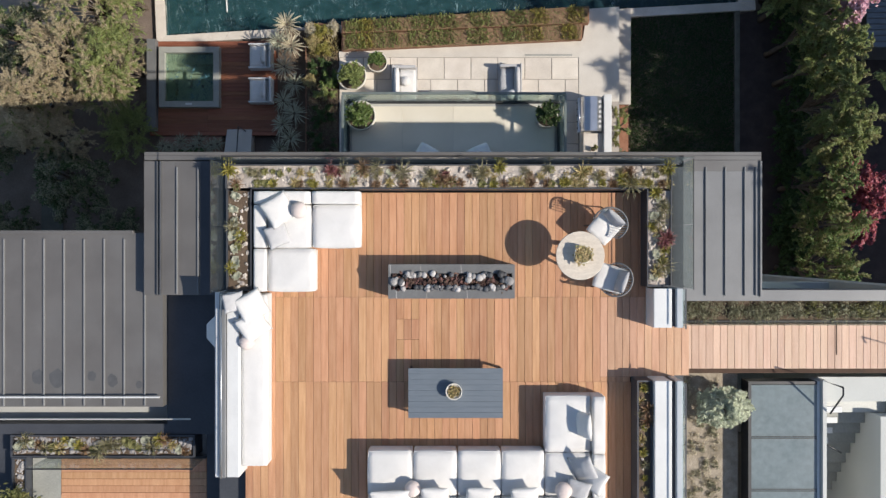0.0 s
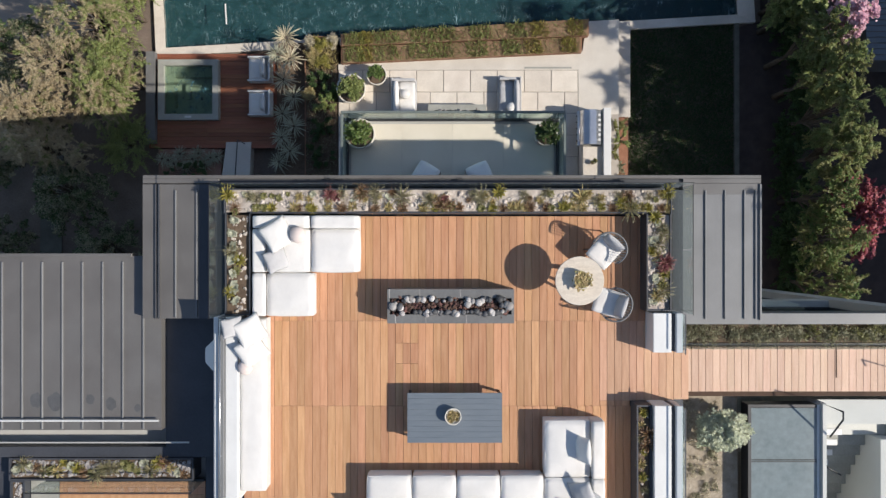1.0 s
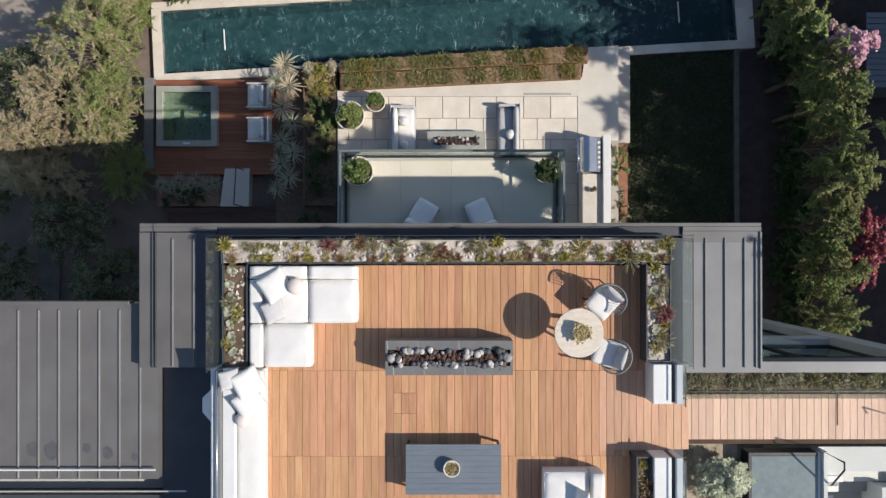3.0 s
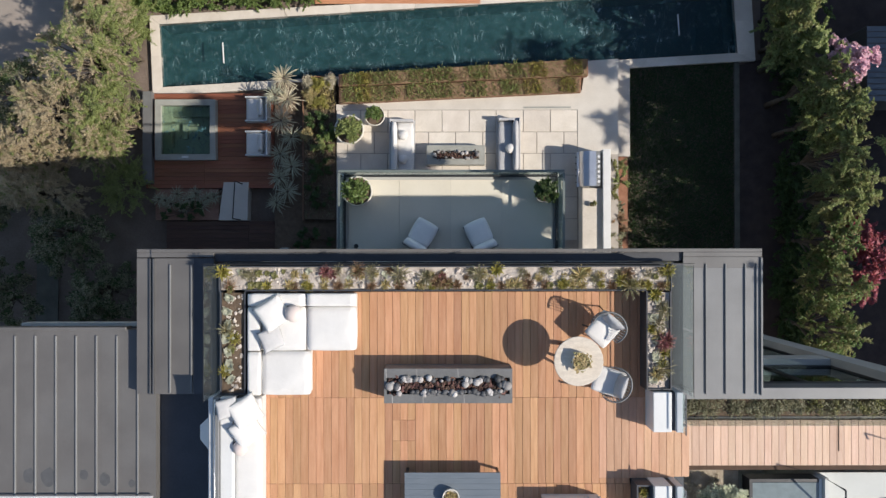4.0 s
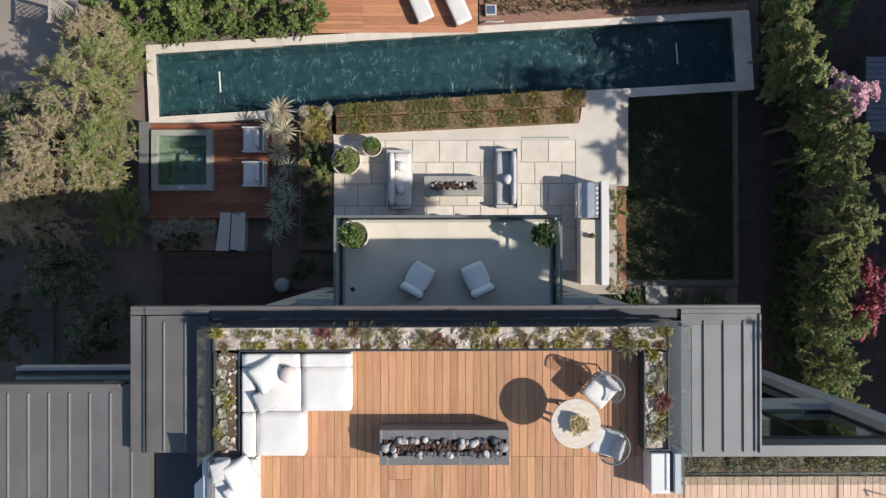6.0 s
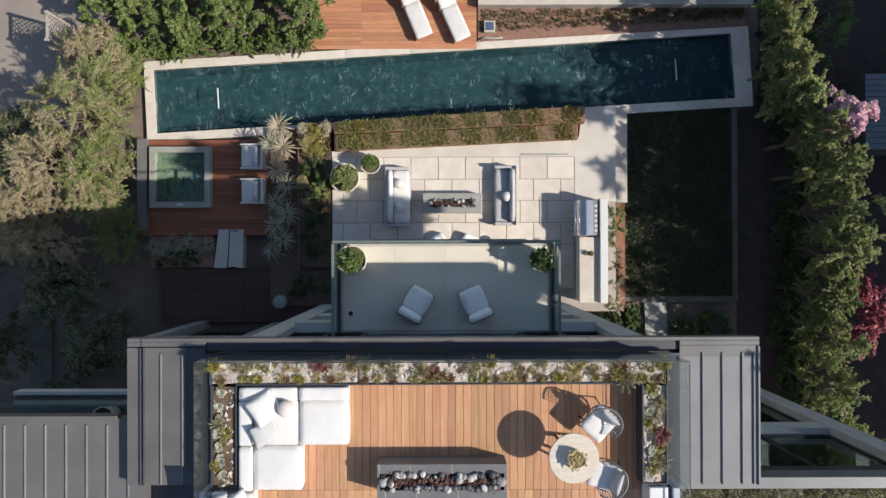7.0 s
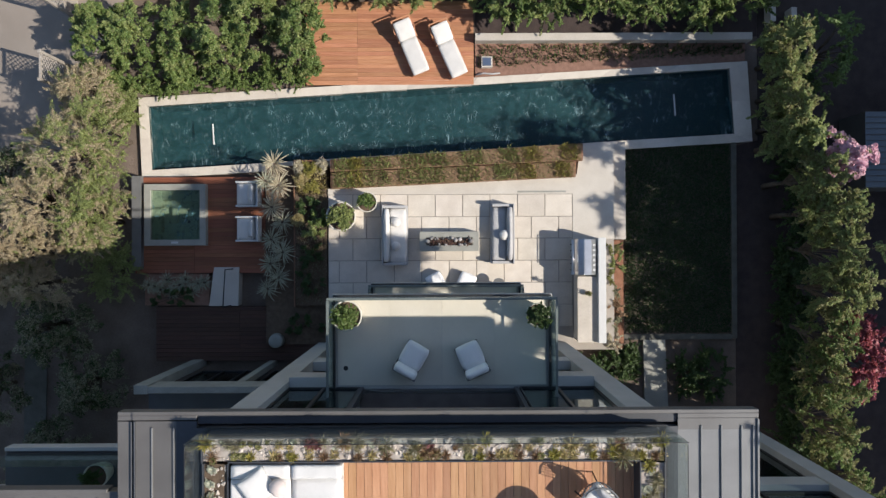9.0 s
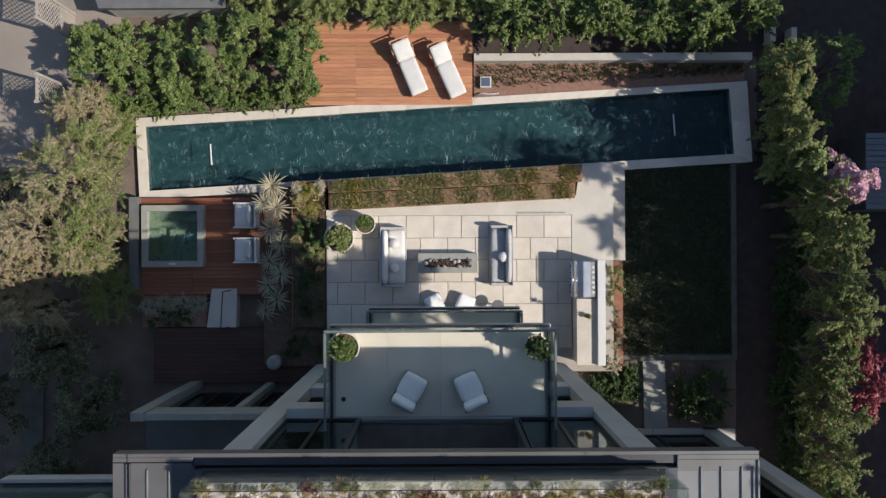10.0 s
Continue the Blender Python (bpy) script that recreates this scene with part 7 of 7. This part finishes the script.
# tall slender trees with crowns out of view, added for the shade they cast
tree("tall_tree", 13.6, 1.2, -0.14, 18.6, (1.5, 0.40), 14000, 0.07, LEAF_MID, "tall leaning tree out of view, added for its shade", 330, 50, 0.26, 0.42, 0.88, "tall trees", (-5.0, 0.9), foot=(1.0, -6.5), girth=0.05, shoot=(1.7, 0.9, 0.4))
tree("tall_tree", 13.2, -0.26, -0.14, 18.4, (1.25, 0.55), 8500, 0.07, LEAF_MID, "tall slender tree out of view, added for its shade", 331, 46, 0.28, 0.42, 0.88, "tall trees", foot=(1.2, -6.0), girth=0.10)
tree("tall_tree", 12.9, 0.8, -0.14, 14.9, (1.25, 0.6), 15000, 0.07, LEAF_MID, "tall slender tree out of view, added for its shade", 334, 54, 0.28, 0.42, 0.9, "tall trees", foot=(1.2, -6.0), girth=0.05, shoot=(1.9, 0.9, 0.4))
tree("tall_tree", 18.8, 2.9, -0.14, 12.8, (0.60, 0.75), 3600, 0.07, LEAF_MID, "tall garden tree out of view, added for its shade", 332, 34, 0.22, 0.42, 0.84, "tall trees", girth=0.14)
tree("tall_tree", 17.6, 5.5, -0.14, 12.7, (0.9, 0.45), 6500, 0.07, LEAF_MID, "tall garden tree out of view, added for its shade", 333, 40, 0.26, 0.42, 0.86, "tall trees", girth=0.14)
tree("blossom_tree", 12.75, 7.7, -0.14, 5.6, (0.42, 0.85), 15000, 0.05, LEAF_PINK, "small tree covered in pink blossom", 341, 34, 0.24, 0.8, 0.5, leaf2=LEAF_GRASSY, share=0.12, shoot=(1.5, 0.9, 0.4))
tree("green_tree", 11.75, 8.5, -0.14, 4.6, (0.45, 0.4), 6500, 0.06, LEAF_GRASSY, "fresh green tree beside pink blossom", 342, 20, 0.32, 0.5, 0.4)
tree("maple", 13.5, 1.5, -0.14, 5.0, (0.5, 1.2), 12000, 0.055, LEAF_RED, "crimson-leaved ornamental maple by the garden boundary", 343, 30, 0.35, 0.6, 0.4)

# west garden
WEST = ((-11.6, 8.2, 5.0, 1.5, 1.6), (-11.7, 10.2, 3.4, 0.8, 1.0), (-12.6, 6.4, 4.8, 1.3, 1.2), (-13.9, 4.9, 4.6, 1.2, 1.0), (-11.4, 6.0, 4.2, 0.9, 1.3), (-13.3, 3.9, 4.6, 1.2, 0.7))
for i, (x, y, h, sx, sy) in enumerate(WEST):
    tree("olive_tree", x, y, -0.14, h, (sx, sy), 56000, 0.030, LEAF_OLIVE, "wispy olive-brown garden tree in sun", 350 + i, 130, 0.16, 0.2, 0.35, "olive trees", leaf2=LEAF_GRASSY, share=0.5 if i == 0 or i == 4 else 0.12, shoot=(3.4, 0.7, 0.45))
for i, (x, y, rx, ry, h) in enumerate(((-10.95, 8.9, 0.45, 1.7, 4.0), (-11.1, 6.4, 0.4, 1.2, 4.2), (-11.3, 4.2, 0.6, 0.9, 1.8), (-10.9, 9.9, 0.3, 0.6, 1.6))):
    shrub("tall_shrub", x, y, -0.14, rx, ry, h, 15000, 0.032, LEAF_GRASSY, "fine fresh-green tall shrub beside the pool", 360 + i, 44, 0.3, 0.3, group="tall shrubs by the pool")
for i, (x, y, h) in enumerate(((-14.8, 7.3, 3.6), (-15.6, 3.6, 4.0), (-13.0, 2.4, 3.2), (-11.9, 0.5, 2.6), (-15.3, 0.2, 3.2), (-13.2, -2.0, 3.0), (-15.2, -4.2, 3.4))):
    tree("garden_tree", x, y, -0.14, h, (1.1, 1.1), 18000, 0.036, LEAF_HEDGE, "dusky green tree in the shaded garden", 370 + i, 90, 0.24, 0.4, 0.25, "west garden trees", leaf2=LEAF_DARK, share=0.4, shoot=(1.6, 1.0, 0.4))

# north hedges
for i in range(6):
    x = -11.6 + i * 1.36
    shrub("hedge_shrub", x + tr.uniform(-0.2, 0.2), 12.2 + 0.08 * i + tr.uniform(-0.3, 0.3), -0.14, 0.85, 1.35, tr.uniform(2.3, 3.0), 20000, 0.045, LEAF_MID, "thick glossy green hedge shrub by the pool", 400 + i, 64, 0.22, 0.42, group="north-west hedge shrubs", leaf2=LEAF_GRASSY, shoot=(1.9, 0.75, 0.9))
for i in range(7):
    x = -11.9 + i * 1.2
    shrub("hedge_edge", x, 10.92 + 0.06 * (x + 10), -0.14, 0.65, 0.28, 0.9, 5000, 0.04, LEAF_MID, "low green edge of the hedge along the pool", 420 + i, 20, 0.2, group="low hedge edge")
for i in range(11):
    x = -5.6 + i * 1.65
    bright = i < 5
    shrub("north_hedge", x + tr.uniform(-0.3, 0.3), 14.75 + tr.uniform(-0.15, 0.25) - (1.0 if x > 2.0 else 0.22), -0.14, 0.95, 0.85, tr.uniform(2.2, 3.2), 17000 if bright else 11000, 0.085 if bright else 0.055, LEAF_GRASSY if bright else LEAF_MID, "tall leafy hedge shrub beyond the pool", 440 + i, 56 if bright else 40, 0.22, 0.15 if bright else 0.42, group="north hedge shrubs", leaf2=LEAF_GRASSY, shoot=(3.2, 0.5, 0.7))
for i in range(9):
    x = -5.6 + i * 2.1
    shrub("back_hedge", x, 16.6 + tr.uniform(-0.2, 0.3), -0.14, 1.2, 1.0, 2.8, 9000, 0.06, LEAF_MID, "leafy back hedge along the boundary", 460 + i, 45, 0.28, 0.4, group="back hedge shrubs")

# neighbours: the low slatted roof and, out of view, blocks added to shade the far side
N = thing("neighbour_roof", pose(15.9, 8.3, 0), "low blue-grey slatted neighbour roof", "roof")
part("deck", boxes((-1.2, -1.3, 0, 2.5, 1.3, 1.55)), ZINC, N)
for k in range(13):
    part("slat", boxes((-1.2, -1.28 + k * 0.2, 1.55, 2.5, -1.12 + k * 0.2, 1.58)), SLATE_BLUE, N)
struct("neighbour_house", boxes((24.0, 0.4, -0.2, 34.0, 26, 13.3), (24.0, -4.7, -0.2, 34.0, 0.4, 12.7), (24.0, -30, -0.2, 34.0, -4.7, 11.4)), RENDER_WHITE, "unseen block added to shade the east garden", "house")
